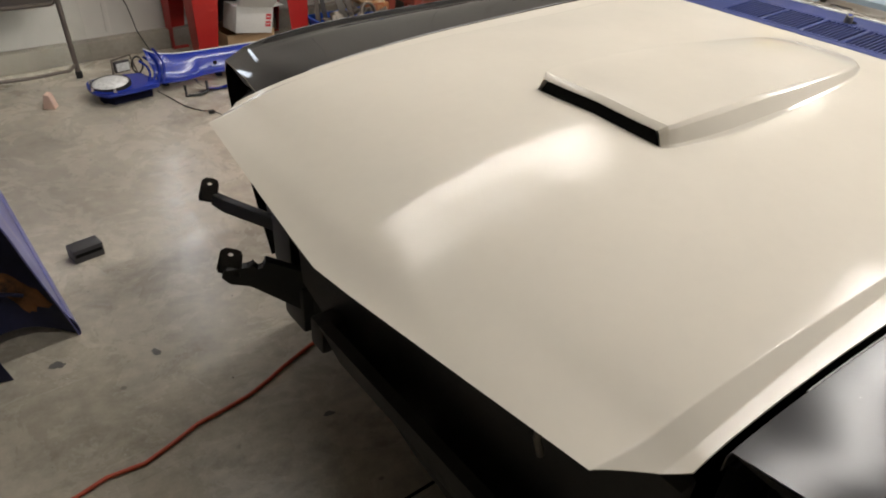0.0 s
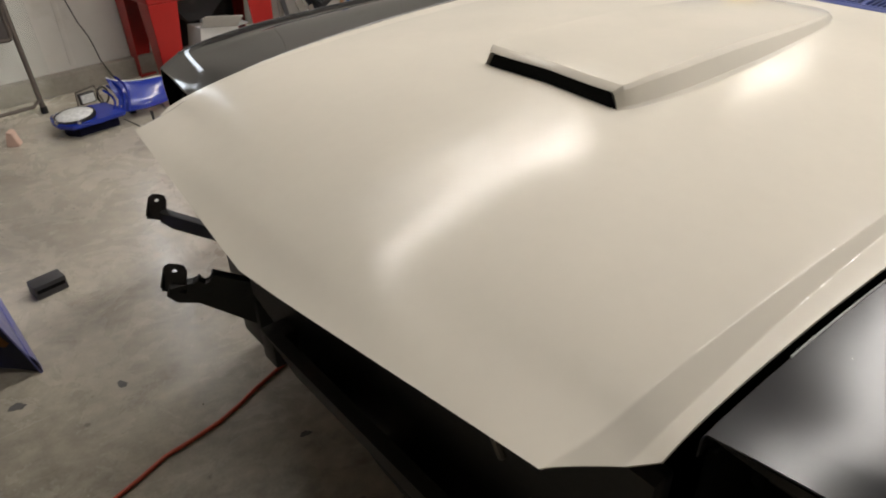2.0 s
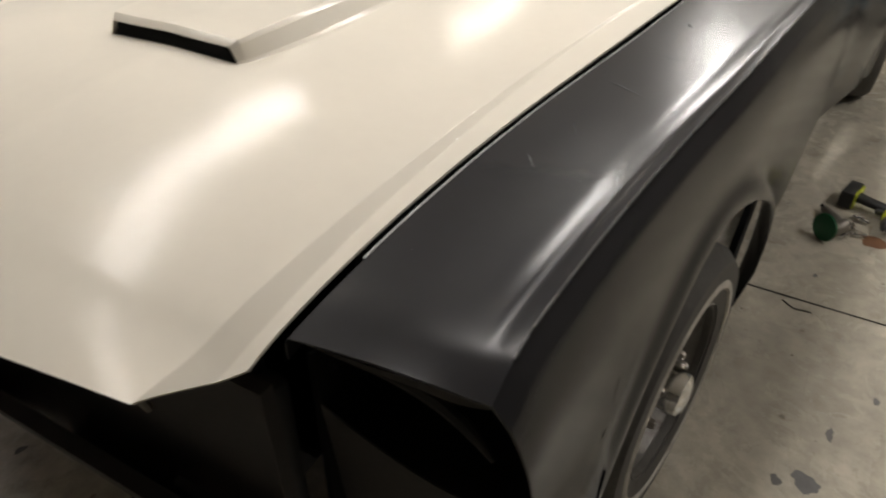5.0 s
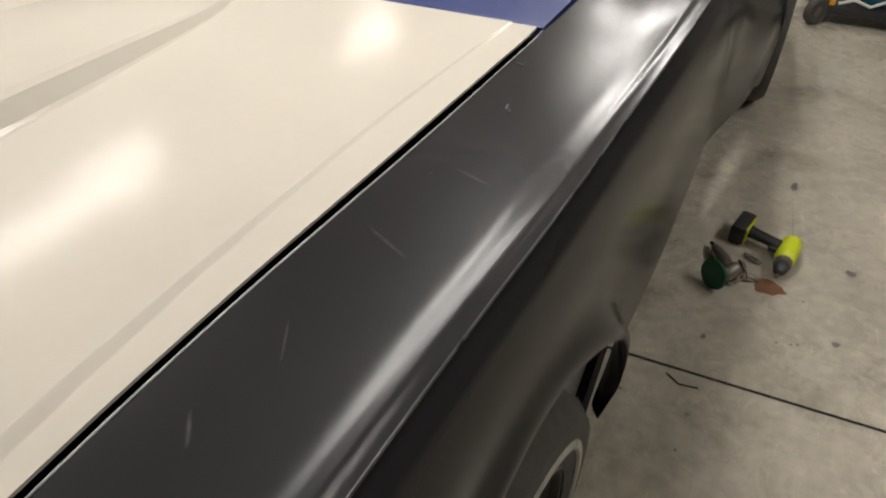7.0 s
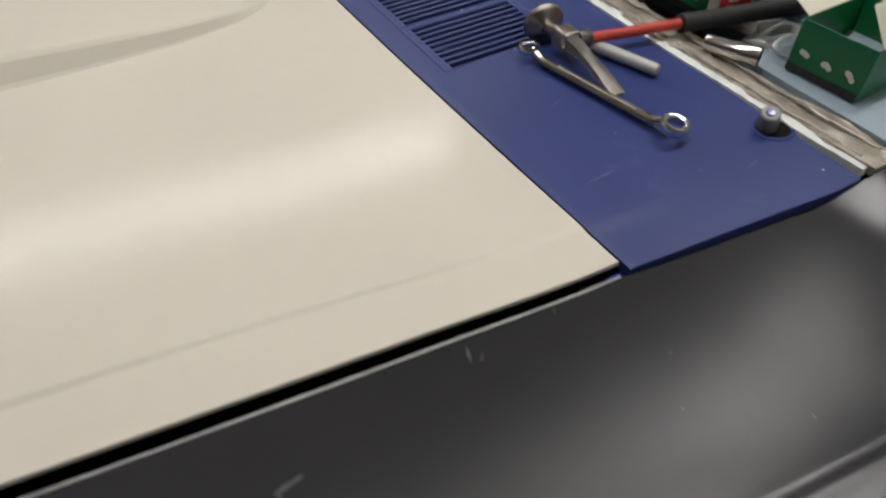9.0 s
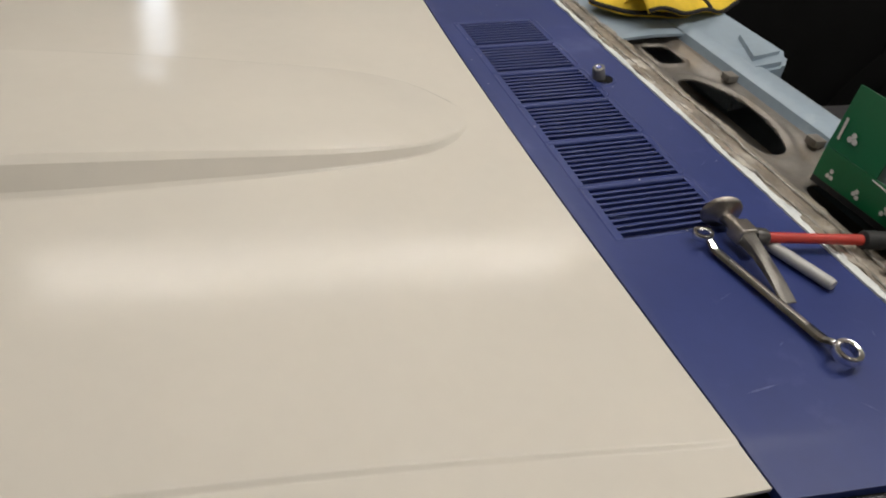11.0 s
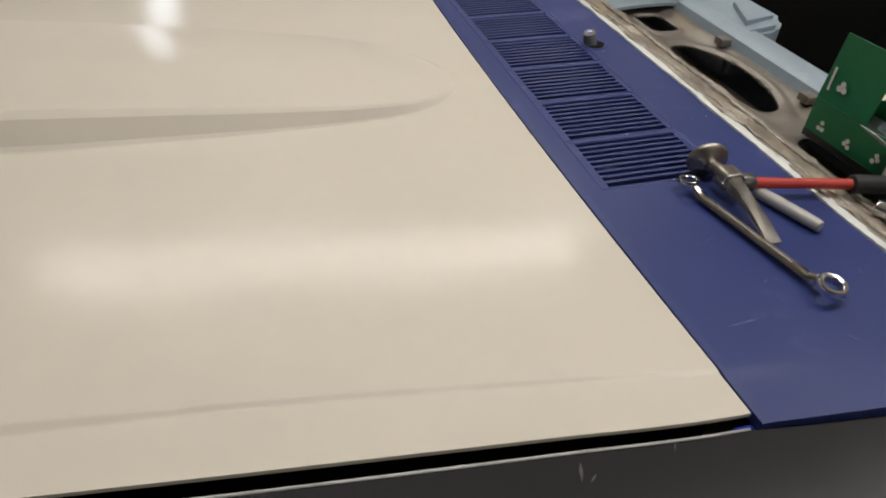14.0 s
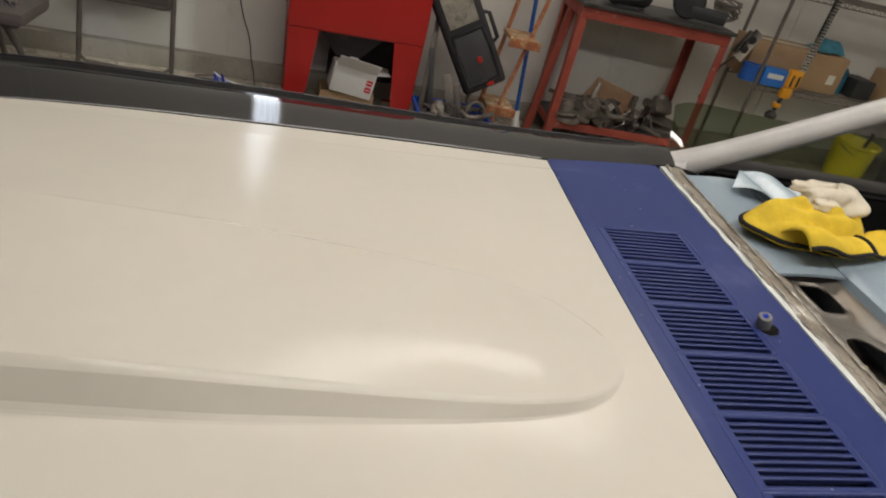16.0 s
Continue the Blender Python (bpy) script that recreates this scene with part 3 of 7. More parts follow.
VS = sorted(set([round(-1 + 2 * i / 72, 5) for i in range(73)] + [s * q for s in (-1, 1) for q in [0.02] + [0.865 + 0.0025 * k for k in range(54)]]))
US = [1 - (1 - i / 90) ** 1.25 for i in range(91)]


def hood_mesh():
    bm = bm_new()
    top = [[bm.verts.new(hood_point(u, v)) for v in VS] for u in US]
    low = []
    for i, row in enumerate(top):
        low.append([bm.verts.new(p.co + Vector((0.004 if i == len(top) - 1 else 0, 0, -0.0045))) for p in row])
    n, m = len(US) - 1, len(VS) - 1
    for i in range(n):
        for j in range(m):
            bm.faces.new((top[i][j], top[i + 1][j], top[i + 1][j + 1], top[i][j + 1]))
            bm.faces.new((low[i][j], low[i][j + 1], low[i + 1][j + 1], low[i + 1][j]))
        for j in (0, m):
            bm.faces.new((top[i][j], low[i][j], low[i + 1][j], top[i + 1][j]))
    for j in range(m):
        for i in (0, n):
            bm.faces.new((top[i][j], top[i][j + 1], low[i][j + 1], low[i][j]))
    return bm


hood = part("hood", hood_mesh(), M["hood"], car, "smooth cream primed hood with a raised scoop", smooth=25)

# scoop: ridge half width, foot half width and height along x
SC_F, SC_R = -1.014, -0.070
ridge_y = curve([SC_F, -1.0, -0.975, -0.80, -0.54, -0.28, -0.18, -0.125, SC_R], [0.142, 0.151, 0.155, 0.152, 0.144, 0.130, 0.108, 0.074, 0.012])
foot_y = curve([SC_F, -0.985, -0.82, -0.65, -0.476, -0.277, -0.17, -0.12, SC_R], [0.162, 0.176, 0.200, 0.201, 0.186, 0.156, 0.126, 0.096, 0.030])
scoop_h = curve([SC_F, -1.0, -0.98, -0.945, -0.80, -0.52, -0.32, -0.22, -0.14, SC_R], [0.036, 0.0372, 0.039, 0.0405, 0.039, 0.029, 0.0202, 0.0155, 0.0090, -0.0016])


SC_C = -1.001
# side of the scoop: rolled ridge, narrow shoulder, steep face, soft fillet at the foot
SC_T, SC_K = [0, 0.05, 0.14, 0.24, 0.62, 0.76, 0.89, 1.0], [1, 0.975, 0.91, 0.83, 0.155, 0.05, 0.010, 0]


def scoop_point(u, v):
    x = SC_F + (SC_R - SC_F) * u
    s, yr, yf = abs(v), ridge_y(x), foot_y(x)
    h = scoop_h(x) if x > SC_C else 0.026 + (scoop_h(SC_C) - 0.026) * ((x - SC_F) / (SC_C - SC_F)) ** 0.85
    sg = 1 if v >= 0 else -1
    if s < 0.7:
        a = yr * s / 0.7
        rise = h * (1 - 0.06 * (1 - (s / 0.7) ** 4)) + 0.009 * ease((x + 0.65) / 0.35) * (1 - ease((x + 0.24) / 0.14)) * (1 - (s / 0.7) ** 2)
    else:
        t = (s - 0.7) / 0.3
        a = yr + (yf - yr) * t
        k = float(np.interp(t, SC_T, SC_K))
        rise = h * k - 0.0012 * t
    return Vector((x, sg * a, hood_z(x, sg * a) + rise))


def scoop_mesh():
    bm = bm_new()
    us = sorted(set([(i / 80) ** 1.5 for i in range(81)] + [(SC_C - SC_F) / (SC_R - SC_F)]))
    vs = sorted(set([round(-1 + i / 20, 4) for i in range(41)] + [s * q for s in (-1, 1) for q in (0.66, 0.68, 0.69, 0.715, 0.742, 0.772, 0.886, 0.91, 0.928, 0.967)]))
    rows = [[bm.verts.new(scoop_point(u, v)) for v in vs] for u in us]
    for i in range(len(us) - 1):
        for j in range(len(vs) - 1):
            bm.faces.new((rows[i][j], rows[i + 1][j], rows[i + 1][j + 1], rows[i][j + 1]))
    inner = []
    for j, v in enumerate(vs):
        p = rows[0][j].co
        inner.append(bm.verts.new((p.x + 0.05, p.y * 0.98, p.z - min(0.004, max(0, p.z - hood_z(p.x, p.y))))))
    for j in range(len(vs) - 1):
        bm.faces.new((rows[0][j], rows[0][j + 1], inner[j + 1], inner[j]))
    return bm


scoop = part("hood_scoop", scoop_mesh(), M["hood"], hood, "raised cream hood scoop", smooth=8)


# sheet across the mouth, coloured near-black in place of the slit's shade
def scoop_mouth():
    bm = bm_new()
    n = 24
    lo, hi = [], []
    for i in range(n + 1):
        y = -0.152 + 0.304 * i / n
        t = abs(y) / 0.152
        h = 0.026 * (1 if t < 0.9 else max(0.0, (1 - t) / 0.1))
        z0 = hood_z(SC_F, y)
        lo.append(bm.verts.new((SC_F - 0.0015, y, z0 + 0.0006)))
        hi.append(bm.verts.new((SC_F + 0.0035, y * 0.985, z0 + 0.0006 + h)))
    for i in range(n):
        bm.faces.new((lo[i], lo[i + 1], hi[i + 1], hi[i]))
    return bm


part("scoop_inlet", scoop_mouth(), M["dark"], hood, "scoop mouth sheet in near-black for its shade")

# fenders and body sides; side is -1 (the near, left side) or 1
ridge_out = curve([-1.41, -1.35, -1.245, -1.09, -0.79, -0.64, -0.44, -0.33, -0.1, 0.07, 0.40, 0.66, 1.2, 2.0, 3.0],
                  [0.833, 0.834, 0.841, 0.855, 0.886, 0.904, 0.925, 0.935, 0.958, 0.974, 1.001, 1.012, 1.015, 1.0, 0.96])
ridge_z = curve([-1.41, -1.35, -1.245, -1.0, -0.6, -0.35, -0.11, 0.1, 0.4, 1.2, 3.0],
                [0.862, 0.8910, 0.9060, 0.9215, 0.9270, 0.9285, 0.9295, 0.933, 0.939, 0.924, 0.905])
# the far fender hangs lower towards its rear
far_drop = curve([-1.41, -1.35, -1.245, -1.0, -0.6, -0.35, -0.11, 0.1, 0.4, 1.2, 3.0], [0.0, 0.0015, 0.001, 0.009, 0.021, 0.0305, 0.0375, 0.043, 0.047, 0.033, 0.020])


def crest_z(x, side):
    return ridge_z(x) - (far_drop(x) if side > 0 else 0.0)


WHEEL_F, WHEEL_R, WHEEL_ZC, ARCH = -0.735, 1.99, 0.318, 0.42
SIDE = curve([0, 0.06, 0.2, 0.42, 0.7, 1.0], [0.0, 0.024, 0.046, 0.055, 0.052, 0.036])


def sill_z(x):
    lo = 0.235
    for wx in (WHEEL_F, WHEEL_R):
        dx = x - wx
        if abs(dx) < ARCH:
            lo = max(lo, WHEEL_ZC + math.sqrt(ARCH ** 2 - dx ** 2) * 0.98)
    return lo


def fender_in(x):
    if x <= 0.0:
        return half_w(x) + 0.0095 + 0.0045 * ease((x + 0.9) / 0.5) + 0.003 * math.sin(math.pi * min(max(-x / 1.4, 0.0), 1.0))
    return 0.714 + 0.0265 * min(x / 0.25, 1.0)


def fender_in_z(x):
    return edge_z(min(x, 0.0)) - 0.005 + 0.0025 * ease((x + 1.42) / 0.5) + 0.009 * ease((x - 0.03) / 0.30) + 0.010 * ease((x - 0.26) / 0.10)


def nose_x(y):
    """Front rim of a fender: set back a little towards its outer corner."""
    return -1.437 + 0.030 * min(max((abs(y) - 0.594) / 0.23, 0.0), 1.0)


def top_z(x, s, side):
    """Height of a fender's top, s from the hood gap (0) to the crest (1): nearly flat, then a tight valley and the raised crest."""
    yi, zi = fender_in(x), fender_in_z(x)
    zr = crest_z(x, side)
    zv = zr - 0.0030
    t2 = 1 - 0.032 / (ridge_out(x) - yi)
    if s < t2:
        q = s / t2
        z = zi + (zv - zi) * (0.08 * q + 0.92 * q ** 5)
    else:
        e = (s - t2) / (1 - t2)
        z = zv + (zr - zv) * (e ** 1.5) - 0.0006 * math.sin(math.pi * min(e / 0.6, 1.0))
    z -= 0.0024 * ease((0.1 - x) / 0.7) * ease((x + 1.40) / 0.22) * math.exp(-((s - t2) / 0.075) ** 2)
    line = zi + (zr - zi) * s + 0.004 * math.sin(math.pi * s)
    return line + (z - line) * ease((x + 1.40) / 0.14)


def side_skin(side, xa, xb, top=True):
    def f(u, v):
        x = xa + (xb - xa) * u
        if top:
            x += (nose_x(0.594 if v < 0.03 else 0.594 + 0.23 * min(v / 0.5, 1)) - xa) * (1 - u) ** 6
        r, zr = ridge_out(x), crest_z(x, side)
        if top and v < 0.5:
            t = v / 0.5
            yi, zi = fender_in(x), fender_in_z(x)
            if t < 0.06:
                return Vector((x, side * yi, zi - 0.03 * (1 - t / 0.06)))
            wide = r - yi
            s = (t - 0.06) / 0.94
            z = top_z(x, s, side)
            a = yi + wide * s
            curl = ease((u - 0.955) / 0.045) * (1 - ease((t - 0.7) / 0.3))
            x -= 0.068 * (1 - min(t / 0.95, 1)) ** 1.3 * u ** 8
            return Vector((x, side * a, z + 0.004 * curl))
        t = (v - 0.5) / 0.5 if top else v
        t = t ** 1.35
        if top:
            x += 0.085 * t * (1 - u) ** 6
        zb = sill_z(x)
        z = zr + (zb - zr) * t
        tt = (zr - z) / (zr - 0.235)
        flare = 0.0
        for wx in (WHEEL_F, WHEEL_R):
            d = math.hypot(x - wx, z - WHEEL_ZC)
            flare = max(flare, (0.016 + (0.024 * ease((x - wx) / 0.35) if wx < 0 else 0.0)) * math.exp(-((d - ARCH) / 0.035) ** 2))
        wide = 0.15 * ease((x - 0.8) / 0.85) * ease(tt * 1.5)
        return Vector((x, side * (r + SIDE(tt) + flare + wide), z))
    bm = bm_new()
    nx = max(24, int((xb - xa) * 60))
    grid(bm, nx, 120 if top else 40, f, thick=(0, -side * 0.0025, -0.003))
    return bm


for side, nm in ((-1, "primed black front fender with a sharp crease along the top"), (1, "glossier black front fender on the far flank")):
    fen = part("front_fender", side_skin(side, -1.405, 0.402), M["black"] if side < 0 else M["blackgloss"], car, nm, smooth=22)
    if side < 0:
        near_fender = fen
    # rim of the open headlight bay: hanging top flange, outer flange, curved sill, near-black panel for the hollow's
    # shade
    yi, yo = 0.600, 0.826
    rim_z = lambda v: fender_in_z(-1.437) + (0.862 - fender_in_z(-1.437)) * v

    def top_flange(u, v):
        sag = 0.020 + 0.016 * math.sin(math.pi * v) ** 0.6 + 0.010 * ease((v - 0.55) / 0.3)
        return Vector((nose_x(yi + (yo - yi) * v) + 0.003 + 0.022 * u, side * (yi + (yo - yi) * v), rim_z(v) - 0.003 - sag * u))
    part("headlight_lip", grid(bm_new(), 8, 24, top_flange, thick=(0.002, 0, -0.002)), M["apron"], fen, "turned black flange round the headlight bay")
    # hole as a flat near-black disc, its shade painted
    part("flange_hole", lathe(bm_new(), [(0, 0), (0.006, 0)], 14, pose(-1.430, side * 0.655, rim_z(0.25) - 0.016, 0, -52, 0)), M["dark"], fen)
    part("bay_inner_lip", tube(bm_new(), [(-1.395 + 0.02 * math.sin(2.6 * k / 16), side * (0.655 + 0.175 * k / 16), 0.825 - 0.02 * k / 16 - 0.055 * (k / 16) ** 2) for k in range(17)], [0.004 + 0.007 * math.sin(math.pi * k / 16) for k in range(17)], 8), M["apron"], fen, "curled inner lip")
    part("headlight_sill", grid(bm_new(), 10, 20, lambda u, v: Vector((-1.405 + 0.045 * v + 0.03 * u, side * (0.606 + 0.235 * v), 0.735 - 0.115 * math.sin(math.pi * 0.5 * v) - (0.30 - 0.05 * v) * u + 0.008 * math.sin(math.pi * u))), thick=(0.003, 0, 0)), M["apron"], fen, "black sheet below the headlight bay")
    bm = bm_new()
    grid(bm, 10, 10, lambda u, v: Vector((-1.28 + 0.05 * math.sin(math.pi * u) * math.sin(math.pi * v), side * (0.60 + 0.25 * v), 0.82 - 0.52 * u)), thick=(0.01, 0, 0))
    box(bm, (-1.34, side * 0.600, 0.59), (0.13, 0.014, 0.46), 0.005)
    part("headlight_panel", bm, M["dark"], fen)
    part("fender_hem", tube(bm_new(), [(x, side * ridge_out(x), crest_z(x, side) + 0.0006) for x in (-1.36 + 1.82 * k / 80 for k in range(81))], 0.0019, 6), M["hemsteel"], fen, "folded hem along the crease")
    part("cut_edge", tube(bm_new(), [(x, side * fender_in(x), fender_in_z(x) + 0.0004) for x in (-1.30 + 1.29 * k / 70 for k in range(71))], 0.0013, 6), M["cutedge"], fen, "thin bare metal edge")
    door = part("door", side_skin(side, 0.408, 1.72, top=False), M["black"], car, "black primed door skin", smooth=28)
    bm = bm_new()
    grid(bm, 30, 8, lambda u, v: Vector((0.408 + 1.312 * u, side * (ridge_out(0.408 + 1.312 * u) - 0.10 * v), crest_z(0.408 + 1.312 * u, side) + 0.006 * math.sin(math.pi * v))), thick=(0, 0, -0.02))
    part("door_top", bm, M["black"], door)
    # inner panel in near-black, so the cabin side reads as unlit
    bm = bm_new()
    box(bm, (1.1, side * 0.83, 0.60), (1.24, 0.02, 0.62), 0.02)
    part("door_inner_panel", bm, M["dark"], door)
    qp = part("quarter_panel", side_skin(side, 1.726, 3.0, top=False), M["black"], car, "black quarter panel", smooth=28)
    bm = bm_new()
    prism(bm, [(0.30, side * 0.99, 0.20), (0.30, side * 1.025, 0.20), (1.0, side * 1.045, 0.20), (1.60, side * 1.13, 0.20), (1.60, side * 1.05, 0.20)], (0, 0, 0.05))
    part("rocker_panel", bm, M["black"], car)
    part("wheel_arch_lip", tube(bm_new(), [(1.99 + 0.425 * math.cos(a), side * (1.155 + 0.03 * math.sin(a)), 0.318 + 0.42 * math.sin(a)) for a in (math.pi * (0.97 - 0.9 * k / 30) for k in range(31))], 0.016, 10), M["primerwhite"], qp, "sanded grey-white wheel arch lip")


def wheel(x, side):
    # the front wheels stand turned a little to the right
    m = pose(x, side * (0.865 if x < 0 else 1.16), WHEEL_ZC, 0, 0, -8 if x < 0 else 0) @ pose(0, 0, 0, 90 * -side, 0, 0)
    w = thing("wheel", "", "")
    w.parent = car
    w.matrix_world = m
    tagged(w, "steel wheel with a dusty black tyre and small chrome cap")
    T = [(0.19, -0.085), (0.24, -0.098), (0.29, -0.096), (0.312, -0.07), (0.318, -0.03), (0.318, 0.03), (0.312, 0.07), (0.29, 0.096), (0.24, 0.098), (0.19, 0.085), (0.185, 0.07)]
    part("tyre", lathe(bm_new(), T, 48), M["tyre"], w)
    R = [(0.196, 0.090), (0.200, 0.083), (0.190, 0.076), (0.182, 0.045), (0.165, 0.028), (0.14, 0.035), (0.10, 0.048), (0.062, 0.050), (0.05, 0.04), (0.0, 0.04)]
    part("rim", lathe(bm_new(), R, 40), M["rim"], w)
    part("sidewall_band", lathe(bm_new(), [(0.232, 0.0965), (0.236, 0.1005), (0.248, 0.1005), (0.253, 0.0965)], 48), M["bandgrey"], w, "faded pale band on the tyre wall")
    part("hub_cap", lathe(bm_new(), [(0.050, 0.045), (0.050, 0.090), (0.045, 0.106), (0.03, 0.115), (0.0, 0.118)], 28), M["chrome"], w, "small chrome hub cap")
    for k in range(5):
        a = 2 * math.pi * k / 5
        part("wheel_nut", lathe(bm_new(), [(0.011, 0.045), (0.011, 0.066), (0.007, 0.072), (0, 0.072)], 6, Matrix.Translation((0.08 * math.cos(a), 0.08 * math.sin(a), 0.01))), M["steel"], w)
    return w


for x in (WHEEL_F, WHEEL_R):
    for side in (-1, 1):
        wheel(x, side)
# wheel housings in near-black, their inner shade put into the colour
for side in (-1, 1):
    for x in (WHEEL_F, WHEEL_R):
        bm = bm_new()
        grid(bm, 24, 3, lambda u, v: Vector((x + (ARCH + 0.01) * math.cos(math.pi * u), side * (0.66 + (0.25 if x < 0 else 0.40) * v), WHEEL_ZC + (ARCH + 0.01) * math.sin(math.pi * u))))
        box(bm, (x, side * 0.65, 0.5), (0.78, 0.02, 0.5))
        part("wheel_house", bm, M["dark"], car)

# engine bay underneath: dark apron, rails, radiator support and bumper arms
# bay floor, firewall and inner fenders in near-black for the shade there
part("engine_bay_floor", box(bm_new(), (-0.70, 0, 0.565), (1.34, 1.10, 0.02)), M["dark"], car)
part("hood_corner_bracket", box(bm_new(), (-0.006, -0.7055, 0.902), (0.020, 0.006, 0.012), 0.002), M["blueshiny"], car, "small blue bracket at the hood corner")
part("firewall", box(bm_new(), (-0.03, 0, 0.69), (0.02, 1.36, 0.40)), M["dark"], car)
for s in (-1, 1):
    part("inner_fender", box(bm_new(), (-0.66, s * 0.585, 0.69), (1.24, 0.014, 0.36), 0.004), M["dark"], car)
    part("frame_rail", box(bm_new(), (-0.93, s * 0.40, 0.43), (1.10, 0.10, 0.13), 0.012), M["blackedge"], car)

# radiator support: pressed crossbars and uprights
part("radiator_top_bar", box(bm_new(), (-1.44, 0, 0.775), (0.05, 1.08, 0.05), 0.010), M["blackedge"], car, "black pressed steel crossbar")
for y in (-0.53, -0.30, 0.05, 0.50):
    part("radiator_upright", box(bm_new(), (-1.435, y, 0.62), (0.035, 0.09, 0.32), 0.008), M["blackedge"], car)
# back panel coloured near-black as the shade behind the bars
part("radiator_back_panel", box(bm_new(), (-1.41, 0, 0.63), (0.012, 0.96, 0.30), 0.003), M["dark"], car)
bm = bm_new()
prism(bm, [(-1.545, 0.155, 0.565), (-1.540, -0.60, 0.560), (-1.515, -0.60, 0.47), (-1.518, 0.12, 0.475)], (0.026, 0, 0))
part("lower_crossbar", bm, M["apron"], car, "black lower front crossbar")
bm = bm_new()
prism(bm, [(-1.515, -0.10, 0.475), (-1.515, -0.58, 0.47), (-1.46, -0.56, 0.33), (-1.46, -0.22, 0.33)], (0.03, 0, 0))
part("lower_valance", bm, M["apron"], car, "black lower valance plate")
part("front_apron", prism(bm_new(), [(-1.47, -0.58, 0.80), (-1.47, 0.40, 0.80), (-1.50, 0.30, 0.56), (-1.49, -0.10, 0.40), (-1.46, -0.30, 0.30), (-1.46, -0.58, 0.30)], (0.02, 0, 0)), M["apron"], car, "black apron under the hood")
part("hood_latch_rod", tube(bm_new(), [(-1.50, -0.385, 0.82), (-1.502, -0.387, 0.73), (-1.49, -0.389, 0.69)], 0.006, 8), M["baresteel"], car, "thin bare steel latch rod")
part("rail_end", box(bm_new(), (-1.515, 0.170, 0.525), (0.055, 0.050, 0.070), 0.008), M["apron"], car)


def bumper_arm(a, b, outline, tab_at, tab_w, tab_h):
    """A pressed arm cut from plate between a and b, ending in an upturned slotted tab."""
    a, b = Vector((*a, 0)), Vector((*b, 0))
    d = (b - a).normalized()
    side = Vector((-d.y, d.x, 0))
    bm = bm_new()
    prism(bm, [a + d * q + Vector((0, 0, z)) for q, z in outline], side * 0.022)
    bmesh.ops.bevel(bm, geom=[e for e in bm.edges], offset=0.003, segments=1, affect="EDGES")
    arm = part("bumper_arm", bm, M["blackedge"], car, "black pressed bumper arm with a slotted tab", smooth=20)
    n = Vector((-0.62, -0.50, 0.60)).normalized()
    h = Vector((-0.50, 0.62, 0)).normalized() * -1
    up = n.cross(h)
    m = Matrix((h, up, n)).transposed().to_4x4()
    m.translation = Vector(tab_at)
    o = [(-1, -1), (1, -1), (1.0, 0.55), (0.75, 0.92), (0.3, 1.0), (-0.5, 0.98), (-0.9, 0.7), (-1.0, 0.2)]
    hole = [(0.30 * math.cos(t), 0.45 + 0.15 * math.sin(t)) for t in (math.pi * (1.25 + k * 0.25) for k in range(8))]
    bm = bm_new()
    sh = []
    for z0 in (0.0, -0.005):
        A = [bm.verts.new(m @ Vector((px * tab_w, py * tab_h, z0 - 0.010 * (1 - py) ** 2 / 4))) for px, py in o]
        B = [bm.verts.new(m @ Vector((px * tab_w, py * tab_h, z0))) for px, py in hole]
        sh.append((A, B))
        for k in range(8):
            j = (k + 1) % 8
            bm.faces.new((A[k], A[j], B[j], B[k]))
    for q in (0, 1):
        for k in range(8):
            j = (k + 1) % 8
            bm.faces.new((sh[0][q][k], sh[0][q][j], sh[1][q][j], sh[1][q][k]))
    part("slotted_tab", bm, M["gunsteel"], arm, smooth=30)
    bm = bm_new()
    prism(bm, [(-tab_w, -tab_h, -0.008), (tab_w, -tab_h, -0.008), (tab_w * 0.8, -tab_h * 0.9, -0.045), (-tab_w * 0.8, -tab_h * 0.9, -0.045)], (0, -0.006, 0), m)
    prism(bm, [(-tab_w, -tab_h, -0.002), (-tab_w, tab_h * 0.6, -0.002), (-tab_w * 1.05, tab_h * 0.2, -0.035), (-tab_w * 1.05, -tab_h, -0.040)], (0.005, 0, 0), m)
    part("tab_flange", bm, M["blackedge"], arm, smooth=30)
    return arm


bumper_arm((-1.515, 0.775), (-1.38, 0.36), [(0.0, 0.515), (0.05, 0.512), (0.42, 0.545), (0.42, 0.580), (0.05, 0.548), (0.01, 0.55)], (-1.512, 0.782, 0.560), 0.024, 0.028)
bumper_arm((-1.620, 0.425), (-1.42, 0.335), [(-0.010, 0.540), (0.008, 0.520), (0.050, 0.516), (0.154, 0.434), (0.24, 0.365), (0.24, 0.50), (0.198, 0.523), (0.142, 0.549), (0.085, 0.580), (0.081, 0.557), (0.066, 0.553), (0.060, 0.574), (0.048, 0.560), (0.0, 0.562)],
           (-1.604, 0.436, 0.577), 0.026, 0.026)
bm = bm_new()
prism(bm, [(-1.49, 0.36, 0.62), (-1.47, 0.42, 0.74), (-1.43, 0.46, 0.76), (-1.42, 0.36, 0.50), (-1.46, 0.33, 0.50)], (0.05, 0.0, 0))
part("corner_bracket", bm, M["blackedge"], car, "black triangular corner bracket")

# cowl
COWL_X = 0.287


def cowl_z(x, y):
    q = y / 0.72
    u = min(max((x - 0.008) / (COWL_X - 0.008), 0), 1)
    return 0.922 + 0.006 * (1 - q * q) + 0.014 * u


LV0, LVP, LVN = 0.394, 0.1247, 9
VENT_X0, VENT_X1, VENT_D = 0.034, 0.188, 0.016


def vent_span(g):
    """Near and far edge of one group of louvres."""
    return LV0 - g * LVP, LV0 - (g + 1) * LVP + 0.012


